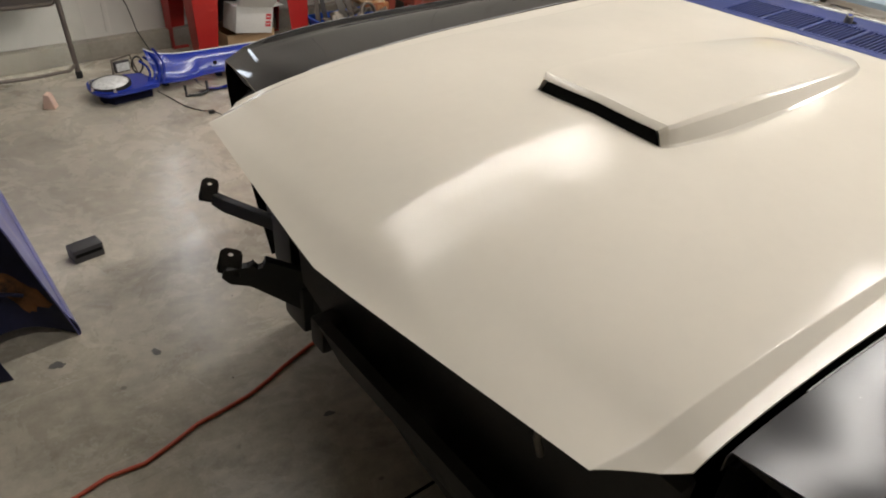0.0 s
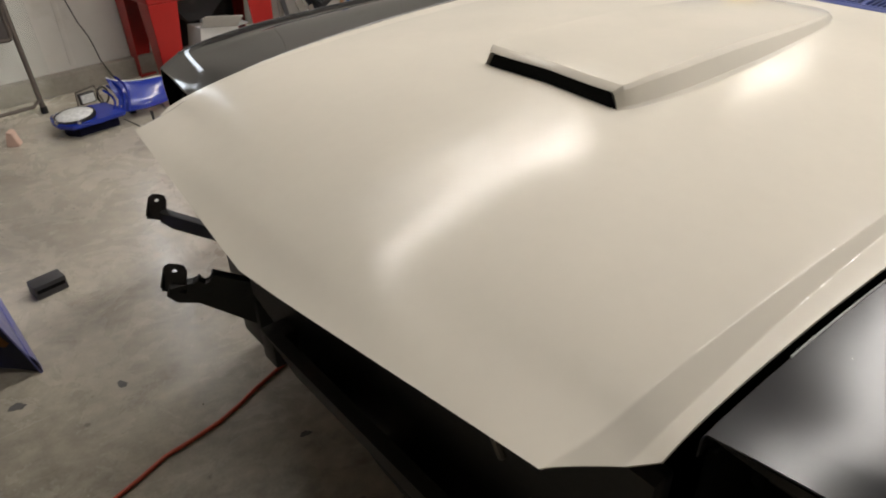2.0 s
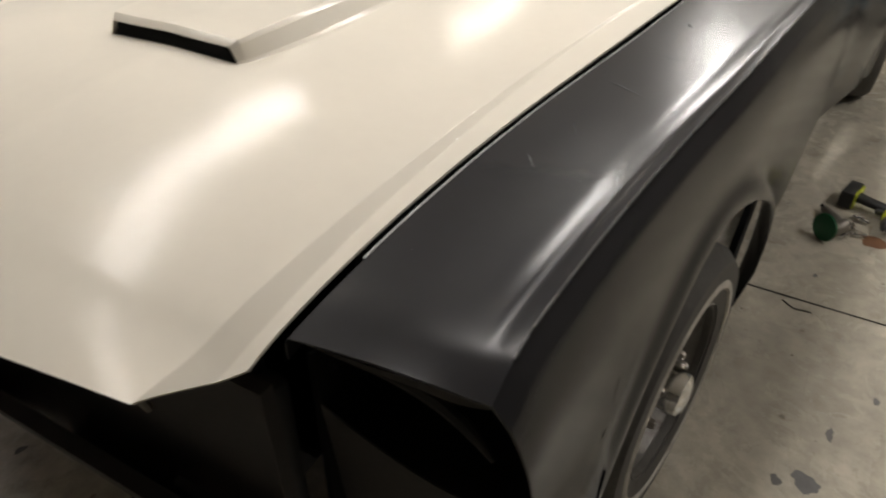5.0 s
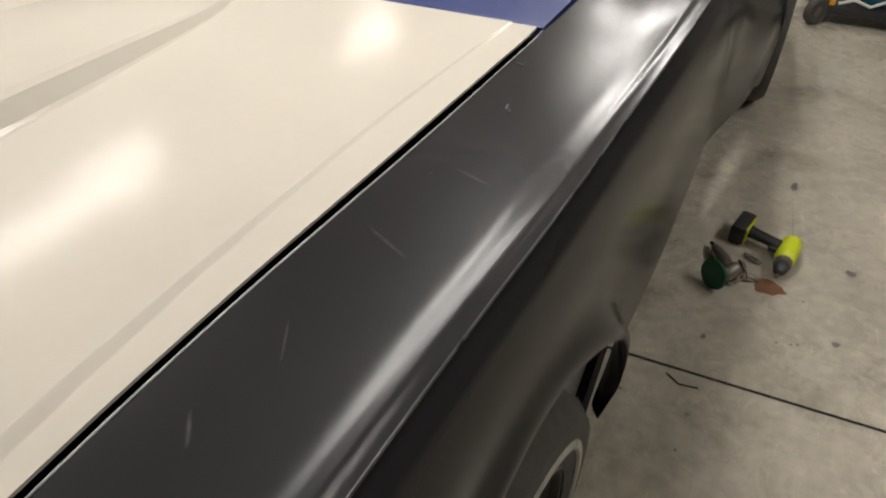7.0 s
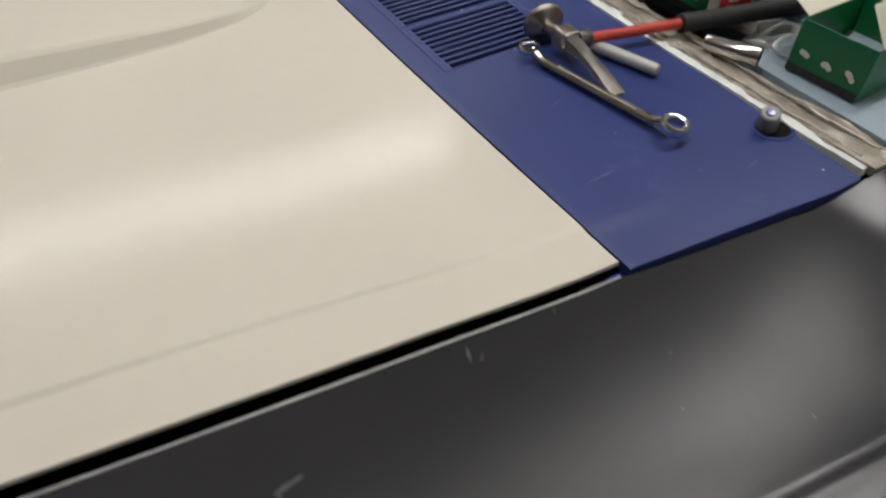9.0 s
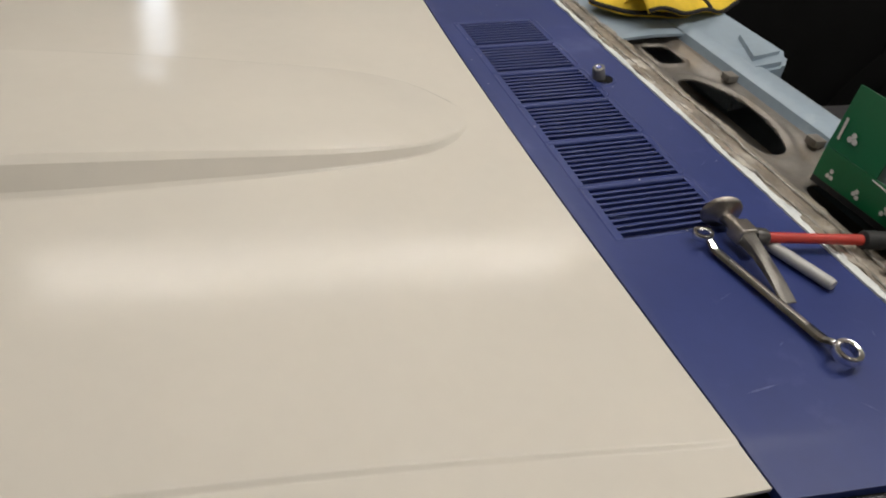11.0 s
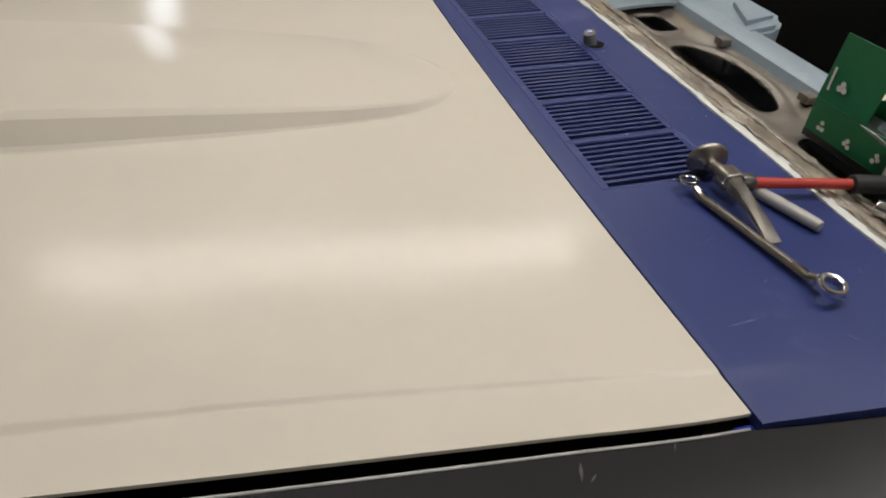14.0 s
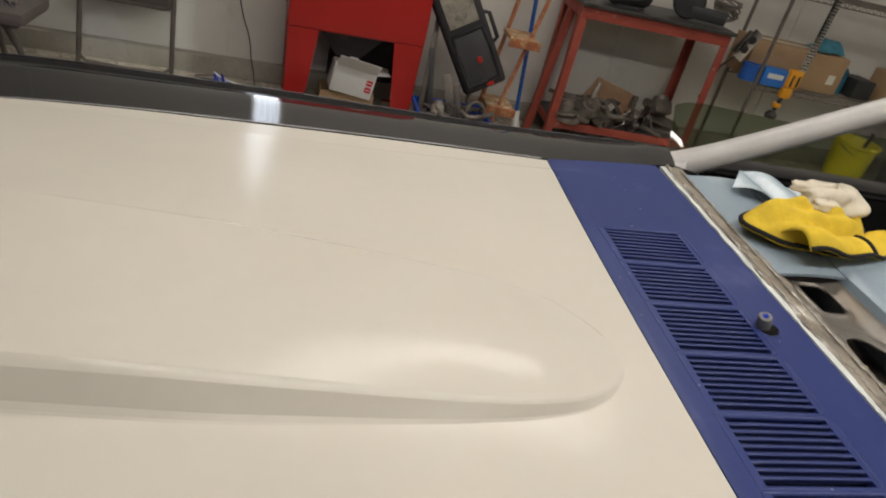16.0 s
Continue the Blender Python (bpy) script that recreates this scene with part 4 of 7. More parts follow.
def cowl_mesh():
    """Pressed panel with six sunk louvre openings and a faint crease near each end."""
    ys = {-1.0 + 2 * k / 60 for k in range(61)}
    edges = [e for g in range(6) for e in vent_span(g)]
    creases = [sg * w for sg in (-1, 1) for w in (0.640, 0.646, 0.652, 0.660)]
    qs = sorted({round(q * 0.7045, 4) for q in ys if min(abs(q * 0.7045 - e) for e in edges + creases) > 0.004} | {round(e, 4) for e in edges + creases})
    bm = bm_new()
    rows = []
    for y0 in qs:
        q = y0 / 0.7045
        xf = 0.0045 - 0.018 * (1 - q * q)
        xs = [xf, xf + 0.004] + [xf + (VENT_X0 - xf) * k / 3 for k in (1, 2)] + [VENT_X0 + (VENT_X1 - VENT_X0) * k / 6 for k in range(7)]
        xs = sorted(xs) + [VENT_X1 + (COWL_X - VENT_X1) * k / 6 for k in range(1, 7)]
        row = []
        for k, x in enumerate(xs):
            y = q * (0.7115 + 0.0265 * min(max(x, 0) / 0.25, 1.0)) if abs(y0) > 0.5 else y0
            sink = 0.0014 * ease((abs(y0) - 0.640) / 0.020) * (1 - ease((x - 0.02) / 0.12))
            row.append(bm.verts.new((x, y, cowl_z(x, y) - sink - (0.0015 if k == 0 else 0.0))))
        rows.append((y0, row))
    for (ya, a), (yb, b) in zip(rows, rows[1:]):
        gone = any(hi + 1e-4 >= max(ya, yb) and min(ya, yb) >= lo - 1e-4 for hi, lo in map(vent_span, range(6)))
        for k in range(len(a) - 1):
            if not (gone and 4 <= k < 10):
                bm.faces.new((a[k], b[k], b[k + 1], a[k + 1]))
    rim = [e for e in bm.edges if e.is_boundary]
    down = bmesh.ops.extrude_edge_only(bm, edges=rim)
    for v in down["geom"]:
        if isinstance(v, bmesh.types.BMVert):
            v.co.z -= 0.012
    return bm


cowl = part("cowl_panel", cowl_mesh(), M["blue"], car, "dusty blue cowl panel with louvred vents")
bar = bm_new()
grid(bar, 10, 6, lambda u, v: Vector(((u - 0.5) * 0.156, (v - 0.5) * 0.0050, 0.0011 * math.sin(math.pi * v) ** 0.7 * min(1, 9 * u, 9 * (1 - u)))), thick=(0, 0.0012, -0.007))
bar_me = None
for g in range(6):
    ya, yb = vent_span(g)
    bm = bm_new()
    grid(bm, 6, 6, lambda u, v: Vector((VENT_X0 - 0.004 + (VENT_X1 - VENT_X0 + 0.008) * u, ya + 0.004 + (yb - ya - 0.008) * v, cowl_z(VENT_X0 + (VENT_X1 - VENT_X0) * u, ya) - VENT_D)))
    # sheet below the slats carries the slits' shade in its colour
    part("vent_trough", bm, M["blueshade"], cowl, "vent floor in near-black blue for its shade")
    xa0, xb0, c4 = VENT_X0 - 0.011, VENT_X1 + 0.011, 0.008
    ring = [(xa0, ya + 0.003), (xb0 - c4, ya + 0.003), (xb0, ya - c4), (xb0, yb + c4), (xb0 - c4, yb - 0.003), (xa0, yb - 0.003), (xa0, ya + 0.003)]
    part("vent_bead", tube(bm_new(), [(p[0], p[1], cowl_z(*p) - 0.0030) for p in ring], 0.0042, 16), M["blue"], cowl)
    for k in range(LVN - 1):
        y = ya - (k + 1) * (ya - yb) / LVN
        if bar_me is None:
            ob = part("vent_slat", bar, M["blue"], cowl)
            bar_me = ob.data
        else:
            ob = new("vent_slat", bar_me)
            ob.parent = cowl
        x = 0.111
        tilt = math.degrees(math.atan2(cowl_z(0.19, y) - cowl_z(0.04, y), 0.15))
        ob.matrix_local = pose(x, y, cowl_z(x, y) - 0.0002, 0, -tilt, 0)

for sx, sy in ((0.210, 0.100), (0.270, -0.628)):
    st = part("wiper_pivot", lathe(bm_new(), [(0.0115, -0.006), (0.0115, 0.016), (0.0108, 0.0185), (0.0108, 0.024), (0.009, 0.0258), (0, 0.0258)], 24,
                                   pose(sx, sy, cowl_z(sx, sy) + 0.0005, 8, -20, 0)), M["pivotgrey"], cowl, "dull grey steel wiper pivot")
    part("paint_daub", lathe(bm_new(), [(0.0055, 0.0256), (0.0045, 0.0268), (0, 0.027)], 9, pose(sx, sy, cowl_z(sx, sy) + 0.0005, 8, -20, 0)), M["blueshiny"], st)
    # ragged near-black disc painted as the shade in the pivot hole
    bm = bm_new()
    rnd = random.Random(2)
    hub = bm.verts.new((sx + 0.006, sy - 0.004, cowl_z(sx, sy) + 0.0014))
    rag = [bm.verts.new((sx + 0.006 + 0.0195 * r * math.cos(a), sy - 0.004 + 0.0195 * r * math.sin(a), cowl_z(sx + 0.02 * math.cos(a), sy) + 0.0014))
           for a, r in ((2 * math.pi * k / 22, rnd.uniform(0.9, 1.08)) for k in range(22))]
    for k in range(22):
        bm.faces.new((hub, rag[k], rag[(k + 1) % 22]))
    part("pivot_hole", bm, M["dark"], cowl)
    part("hole_rim", tube(bm_new(), [v for v in [(sx + 0.006 + 0.0215 * math.cos(a), sy - 0.004 + 0.0215 * math.sin(a), cowl_z(sx + 0.02 * math.cos(a), sy) - 0.0012) for a in (2 * math.pi * k / 28 for k in range(29))]], 0.0032, 10, caps=False), M["blue"], cowl)

# dust smudges and thin scratches, laid a hair above the paint
M["dustsmear"] = mat("pale_dust_smear", (0.06, 0.06, 0.064), rough=0.7, var=0.5, scale=90, bump=0.3, bscale=400)
M["bluescuff"] = mat("pale_blue_scuff", (0.09, 0.11, 0.24), rough=0.6, var=0.4, scale=90)
SM = random.Random(31)


def smear(x, y, length, width, turn, z_at, material, parent, name):
    """One ragged smear that follows the sheet under it."""
    c, sn = math.cos(radians(turn)), math.sin(radians(turn))
    bm = bm_new()
    n = 9
    up, lo = [], []
    for k in range(n + 1):
        u = (k / n - 0.5) * length * 0.8
        w = 0.6 * width * math.sin(math.pi * (k + 0.4) / (n + 0.8)) * SM.uniform(0.55, 1.0)
        for row, sg in ((up, 1), (lo, -1)):
            px, py = x + u * c - sg * w * sn, y + u * sn + sg * w * c
            row.append(bm.verts.new((px, py, z_at(px, py) + 0.0009)))
    for k in range(n):
        bm.faces.new((lo[k], lo[k + 1], up[k + 1], up[k]))
    part(name, bm, material, parent)


for x, y, ln, wd, tn in ((0.10, -0.47, 0.030, 0.0010, 20), (0.155, -0.645, 0.022, 0.0009, -50), (0.21, -0.665, 0.030, 0.0016, 12), (0.06, -0.60, 0.05, 0.0020, 4), (0.235, -0.56, 0.012, 0.0014, 70), (0.12, -0.55, 0.010, 0.0016, 30), (0.05, -0.30, 0.035, 0.0010, -15), (0.24, -0.20, 0.03, 0.0012, 40), (0.22, 0.28, 0.04, 0.0016, 10)):
    smear(x, y, ln, wd, tn, cowl_z, M["bluescuff"], cowl, "paint_scuff")

near_z = lambda x, y: top_z(x, (-y - fender_in(x)) / (ridge_out(x) - fender_in(x)), -1)
for x, y, ln, wd, tn in ((-0.176, -0.723, 0.022, 0.0030, 70), (-0.168, -0.730, 0.012, 0.0022, 40), (-0.086, -0.716, 0.014, 0.0014, 60), (-0.342, -0.757, 0.030, 0.0050, 10), (-0.352, -0.764, 0.016, 0.0030, 50), (-0.03, -0.80, 0.007, 0.0006, 20),
                         (-0.06, -0.845, 0.006, 0.0007, 80), (-0.72, -0.74, 0.10, 0.0016, 62), (-0.90, -0.72, 0.07, 0.0014, 25), (-1.02, -0.70, 0.05, 0.0026, 35), (-0.55, -0.78, 0.08, 0.0012, 70), (0.02, -0.90, 0.007, 0.0006, 60)):
    smear(x, y, ln, wd, tn, near_z, M["dustsmear"], near_fender, "dust_smear")

# windshield frame: white seam, glue channel, dash
def band(xa, xb, za, zb, wob, seed, n=140, ym=0.735, cols=5, lump=0.6):
    rnd = np.random.RandomState(seed)
    raw = rnd.uniform(-wob, wob, (n + 1, cols + 1))
    pad = np.pad(raw, ((3, 3), (0, 0)), mode="edge")
    jit = (sum(pad[k:k + n + 1] for k in range(7)) / 7 * 2.2 + raw * 0.12).tolist()

    def f(u, v):
        i, j = round(u * n), round(v * cols)
        y = (u * 2 - 1) * ym
        q = y / 0.735
        return Vector((xa + (xb - xa) * v + jit[i][j] * (0.9 if j in (0, cols) else 0.4) + 0.014 * q ** 4, y,
                       za + (zb - za) * v + 0.006 * (1 - q * q) + abs(jit[i][j]) * lump))
    return grid(bm_new(), n, cols, f, thick=(0, 0, -0.01))


part("seam_strip", band(0.283, 0.295, 0.9385, 0.9395, 0.0020, 3, n=220, ym=0.731), M["seam"], car, "ragged white primer strip")
part("windshield_channel", band(0.293, 0.352, 0.9395, 0.931, 0.0045, 5, n=180, ym=0.738, cols=10, lump=0.9), M["channel"], car, "dirty windshield channel with old sealant")

for bx, bz, br, seed in ((0.303, 0.9402, 0.0022, 1), (0.334, 0.9378, 0.0024, 3)):
    rnd = random.Random(seed)
    pts, rad, wob = [], [], 0.0
    for k in range(161):
        y = -0.715 + 1.43 * k / 160
        wob = 0.8 * wob + rnd.uniform(-0.0012, 0.0012)
        pts.append((bx + wob + 0.014 * (y / 0.735) ** 4, y, bz + 0.006 * (1 - (y / 0.735) ** 2) + rnd.uniform(-0.0006, 0.0006)))
        rad.append(br * rnd.uniform(0.45, 1.25))
    part("sealant_bead", tube(bm_new(), pts, rad, 8), M["sealant"], car, "ragged bead of old shiny sealant")


def dash_steel():
    """Bare defroster panel with two oval openings and a square one."""
    bm = bm_new()
    holes = [(0.412, -0.022, 0.054, 0.142, 2.3), (0.408, -0.375, 0.046, 0.12, 2.3), (0.425, 0.235, 0.030, 0.045, 6)]
    nx, ny = 44, 260
    xs = [0.345 + 0.153 * i / nx for i in range(nx + 1)]
    ys = [-0.70 + 1.40 * j / ny for j in range(ny + 1)]

    def inside(x, y):
        return any(abs((x - hx) / rx) ** p + abs((y - hy) / ry) ** p < 1 for hx, hy, rx, ry, p in holes)
    vt = {}

    def vert(i, j):
        if (i, j) not in vt:
            x, y = xs[i], ys[j]
            z = 0.933 - 0.012 * ease((x - 0.345) / 0.05) + 0.012 * ease((x - 0.45) / 0.04)
            for hx, hy, rx, ry, p in holes:
                d = (abs((x - hx) / rx) ** p + abs((y - hy) / ry) ** p) ** (1 / p)
                z += 0.004 * math.exp(-((d - 1.12) / 0.1) ** 2)
            vt[(i, j)] = bm.verts.new((x, y, z))
        return vt[(i, j)]
    for i in range(nx):
        for j in range(ny):
            if not inside((xs[i] + xs[i + 1]) / 2, (ys[j] + ys[j + 1]) / 2):
                bm.faces.new((vert(i, j), vert(i + 1, j), vert(i + 1, j + 1), vert(i, j + 1)))
    # rims drawn onto the true outline of each opening
    for v in bm.verts:
        if v.is_boundary:
            for hx, hy, rx, ry, p in holes:
                d = (abs((v.co.x - hx) / rx) ** p + abs((v.co.y - hy) / ry) ** p) ** (1 / p)
                if 0.75 < d < 1.25:
                    v.co.x, v.co.y = hx + (v.co.x - hx) / d, hy + (v.co.y - hy) / d
    low = bmesh.ops.extrude_face_region(bm, geom=bm.faces[:])
    for g in low["geom"]:
        if isinstance(g, bmesh.types.BMVert):
            g.co.z -= 0.003
    return bm


part("defroster_panel", dash_steel(), M["baresteel"], car, "bare steel panel with oval defroster openings")
bm = bm_new()
prof = [(0.494, 0.931), (0.499, 0.949), (0.514, 0.957), (0.555, 0.955), (0.585, 0.942), (0.600, 0.912), (0.602, 0.85), (0.57, 0.79)]
ny = 40
cols = [[bm.verts.new((x, -0.65 + 1.37 * j / ny, z)) for x, z in prof] for j in range(ny + 1)]
for a, b in zip(cols, cols[1:]):
    for k in range(len(prof) - 1):
        bm.faces.new((a[k], a[k + 1], b[k + 1], b[k]))
dash = part("dashboard", bm, M["dash"], car, "pale blue painted metal dashboard")
# raised instrument hood on the dash
bm = bm_new()
prism(bm, [(0.504, 0.085, 0.950), (0.504, 0.52, 0.950), (0.60, 0.52, 0.968), (0.64, 0.48, 0.968), (0.64, 0.13, 0.968), (0.60, 0.085, 0.968)], (0, 0, -0.09))
bmesh.ops.bevel(bm, geom=bm.edges[:], offset=0.010, segments=2, affect="EDGES")
part("glovebox_hood", bm, M["dash"], dash, "raised pale blue dash top")
bm = bm_new()
prism(bm, [(0.545, 0.115, 0.968), (0.61, 0.125, 0.974), (0.615, 0.20, 0.974), (0.58, 0.215, 0.972)], (0, 0, -0.012))
part("dash_pressing", bm, M["dash"], dash)
for y in (-0.16, 0.085, -0.53):
    part("panel_clip", box(bm_new(), (0.480, y, 0.941), (0.022, 0.026, 0.014), 0.003), M["baresteel"], dash)
bm = bm_new()
grid(bm, 10, 20, lambda u, v: Vector((0.350 + 0.150 * u, 0.285 + 0.42 * v, 0.9365 + 0.010 * u + 0.003 * math.sin(math.pi * u))), thick=(0, 0, -0.006))
part("dash_end_panel", bm, M["dash"], dash, "pale blue painted dash end")
bm = bm_new()
grid(bm, 12, 24, lambda u, v: Vector((0.370 + (0.230 - 0.165 * ease((0.33 * v - 0.14) / 0.19)) * u, -0.50 - 0.33 * v, 0.9355 + 0.003 * math.sin(math.pi * u))), thick=(0, 0, -0.012))
part("dash_end_panel", bm, M["dash"], dash, "pale blue painted dash end with a rounded corner")
# added dark plates that block the view of lit floor under the car
for s in (-1, 1):
    part("underbody_blocker", box(bm_new(), (0.65, s * 0.95, 0.125), (1.9, 0.02, 0.22)), M["dark"], car)
part("dash_cavity", box(bm_new(), (0.42, 0, 0.855), (0.15, 1.36, 0.02)), M["baresteel"], car)
# cabin floor and rear wall carry the interior's shade as near-black
part("cabin_floor", box(bm_new(), (1.45, 0, 0.30), (1.75, 1.62, 0.02)), M["dark"], car)
part("cabin_rear_wall", box(bm_new(), (2.3, 0, 0.62), (0.02, 1.62, 0.62)), M["dark"], car)


def seat(x, y):
    bm = bm_new()
    box(bm, (x, y, 0.50), (0.48, 0.50, 0.16), 0.04, seg=3)
    box(bm, (0, 0, 0.28), (0.15, 0.48, 0.56), 0.05, pose(x + 0.27, y, 0.50, 0, 14, 0), seg=3)
    return part("bucket_seat", bm, M["greyplastic"], car, "dark vinyl bucket seat")


seat(1.35, 0.38)
seat(1.35, -0.38)
part("steering_wheel", tube(bm_new(), [Vector((0.82, -0.38, 0.90)) + Vector((0.09 * math.sin(a), 0.19 * math.cos(a), 0.165 * math.sin(a))) for a in (2 * math.pi * k / 36 for k in range(37))], 0.012, 10), M["rubber"], car, "thin dark steering wheel")

for side in (-1, 1):
    bm = bm_new()
    base, tip = Vector((0.345, 0.843, 0.872)) if side > 0 else Vector((0.425, -0.885, 0.885)), Vector((0.98, side * 0.69, 1.285))
    d = tip - base
    rings = []
    for i in range(29):
        t = i / 28
        p = base + d * t + Vector((0, side * 0.02 * math.exp(-t * 10), 0))
        w = 0.030 + (0.030 if side < 0 else 0.016) * math.exp(-t * 8)
        rings.append([bm.verts.new(p + Vector((math.sin(a) * w * 0.60, math.cos(a) * w * 1.18, -math.sin(a) * w * 0.75))) for a in (2 * math.pi * k / 20 for k in range(20))])
    for a, b in zip(rings, rings[1:]):
        for q in range(20):
            bm.faces.new((a[q], a[(q + 1) % 20], b[(q + 1) % 20], b[q]))
    pil = part("windshield_pillar", bm, M["primerwhite"], car, "sanded grey-white windshield pillar")
    # foot of the pillar: pale sheet sweeping up out of the channel
    bm = bm_new()
    if side < 0:
        grid(bm, 24, 14, lambda u, v: Vector((0.325 + 0.022 * u + 0.063 * ease(u) + (0.065 + 0.02 * u) * v, -(0.725 + 0.205 * u), 0.932 - 0.010 * u + 0.060 * v * v * ease(u * 1.4 - 0.4) - 0.004 * math.sin(math.pi * v) * (1 - u))), thick=(0, 0, -0.008))
    else:
        grid(bm, 24, 14, lambda u, v: Vector((0.318 + 0.018 * u + 0.055 * ease(u) + 0.045 * v, side * (0.715 + 0.16 * u), 0.931 - 0.010 * u + 0.022 * v * v * ease(u) - 0.006 * math.sin(math.pi * v) * (1 - u))), thick=(0, 0, -0.012))
    part("pillar_foot", bm, M["primerwhite"], pil, "sanded sheet at the foot of the pillar")
bm = bm_new()
tube(bm, [(0.98, -0.69, 1.285), (0.985, 0, 1.31), (0.98, 0.69, 1.285)], 0.03, 12)
part("roof_rail", bm, M["primerwhite"], car)
# ---- things lying on the cowl and dash ----
def ring_bar(bm, pts, w, h, seg=12):
    """An oval bar (w across, h high) swept along points, kept upright."""
    pts = [Vector(p) for p in pts]
    ws = w if isinstance(w, (list, tuple)) else [w] * len(pts)
    hs = h if isinstance(h, (list, tuple)) else [h] * len(pts)
    rings = []
    for i, p in enumerate(pts):
        d = (pts[min(i + 1, len(pts) - 1)] - pts[max(i - 1, 0)]).normalized()
        side = d.cross(Vector((0, 0, 1))).normalized()
        up = side.cross(d)
        rings.append([bm.verts.new(p + side * math.cos(a) * ws[i] / 2 + up * math.sin(a) * hs[i] / 2) for a in (2 * math.pi * k / seg for k in range(seg))])
    for a, b in zip(rings, rings[1:]):
        for k in range(seg):
            bm.faces.new((a[k], a[(k + 1) % seg], b[(k + 1) % seg], b[k]))
    bm.faces.new(rings[0][::-1])
    bm.faces.new(rings[-1])
    return bm


def ring_end(m, r, hole, h):
    """Twelve-point box end of a wrench."""
    bm = bm_new()
    n = 48
    rows = []
    for rr, z, toothed in ((r * 0.93, -h / 2, 0), (r, -h / 2 + 0.0015, 0), (r, h / 2 - 0.0015, 0), (r * 0.93, h / 2, 0), (hole * 1.08, h / 2, 0), (hole, h / 2 - 0.001, 1), (hole, -h / 2 + 0.001, 1), (hole * 1.08, -h / 2, 0)):
        rows.append([bm.verts.new(m @ Vector(((rr - (0.0009 * (k % 4 < 2) if toothed else 0)) * math.cos(2 * math.pi * k / n), (rr - (0.0009 * (k % 4 < 2) if toothed else 0)) * math.sin(2 * math.pi * k / n), z))) for k in range(n)])
    for i in range(len(rows)):
        a, b = rows[i], rows[(i + 1) % len(rows)]
        for k in range(n):
            bm.faces.new((a[k], a[(k + 1) % n], b[(k + 1) % n], b[k]))
    return bm


A, B = Vector((0.126, -0.373, 0.0)), Vector((0.167, -0.588, 0.0))
zc = 0.9345
wr = thing("box_end_wrench", "chrome double box-end wrench lying on the blue cowl", "wrench", pose(A.x, A.y, zc))
d = (B - A).normalized()
L0 = (B - A).length
ang = math.degrees(math.atan2(d.y, d.x))
loc = lambda s, z: tuple(d * s + Vector((0, 0, z)))
part("ring_end", ring_end(pose(0, 0, 0.0125, 0, -8, ang), 0.0135, 0.0085, 0.010), M["chrome"], wr)
part("ring_end", ring_end(pose(d.x * L0, d.y * L0, 0.0135, 0, 8, ang), 0.0160, 0.0105, 0.011), M["chrome"], wr)
part("shank", ring_bar(bm_new(), [loc(0.011, 0.0120), loc(0.016, 0.0105), loc(0.024, 0.0065), loc(0.032, 0.0055), loc(L0 / 2, 0.0052), loc(L0 - 0.034, 0.0055), loc(L0 - 0.026, 0.0065), loc(L0 - 0.018, 0.0112), loc(L0 - 0.013, 0.0130)],
                       [0.012, 0.013, 0.014, 0.0145, 0.0135, 0.015, 0.015, 0.0145, 0.013], [0.008, 0.009, 0.0095, 0.0095, 0.009, 0.0095, 0.0095, 0.0095, 0.009], 8), M["chrome"], wr, smooth=20)
bm = bm_new()
ring_bar(bm, [loc(0.05, 0.0100), loc(L0 / 2, 0.0096), loc(L0 - 0.05, 0.0100)], 0.0060, 0.0014, 8)
part("shank_groove", bm, M["steel"], wr)

# body hammer: round face, curved blade, red handle with a black grip
hm = thing("body_hammer", "worn steel body hammer with red handle and black grip", "hammer", pose(0.166, -0.388, 0.933))
face_m = pose(-0.001, 0.0395, 0.0275, 0, 0, 0) @ Matrix.Rotation(radians(-77), 4, "X") @ Matrix.Rotation(radians(12), 4, "Y")
part("hammer_face", lathe(bm_new(), [(0, 0.008), (0.014, 0.0077), (0.0240, 0.0062), (0.0265, 0.004), (0.0265, 0.0), (0.024, -0.003), (0.013, -0.007), (0.0085, -0.012), (0, -0.012)], 40, face_m), M["steel"], hm, "round domed hammer face")
bm = bm_new()
tube(bm, [(-0.001, 0.036, 0.0265), (-0.001, 0.026, 0.0265), (0.0, 0.015, 0.0268), (0.0, 0.006, 0.027)], [0.0085, 0.0078, 0.0095, 0.012], 16)
part("neck", bm, M["steel"], hm)
bm = bm_new()
box(bm, (0.001, -0.003, 0.027), (0.025, 0.028, 0.024), 0.005, seg=3)
part("hammer_head", bm, M["steel"], hm)
bm = bm_new()
bl = [(0.0, -0.012, 0.027, 0.020, 0.019), (-0.001, -0.038, 0.0250, 0.016, 0.015), (-0.002, -0.062, 0.0212, 0.016, 0.011), (-0.003, -0.085, 0.0165, 0.0175, 0.0075), (-0.004, -0.105, 0.0115, 0.019, 0.004), (-0.004, -0.115, 0.0085, 0.019, 0.0018)]
rings = []
for x, y, z, w, h in bl:
    rings.append([bm.verts.new((x + w / 2 * a, y, z + h / 2 * b)) for a, b in ((-0.7, -1), (0.7, -1), (1, -0.7), (1, 0.7), (0.7, 1), (-0.7, 1), (-1, 0.7), (-1, -0.7))])
for a, b in zip(rings, rings[1:]):
    for k in range(8):
        bm.faces.new((a[k], a[(k + 1) % 8], b[(k + 1) % 8], b[k]))
bm.faces.new(rings[0])
bm.faces.new(rings[-1][::-1])
part("blade", bm, M["bladesteel"], hm, "darkened dinging blade", smooth=35)
hd = Vector((0.98, -0.215, 0.022)).normalized()
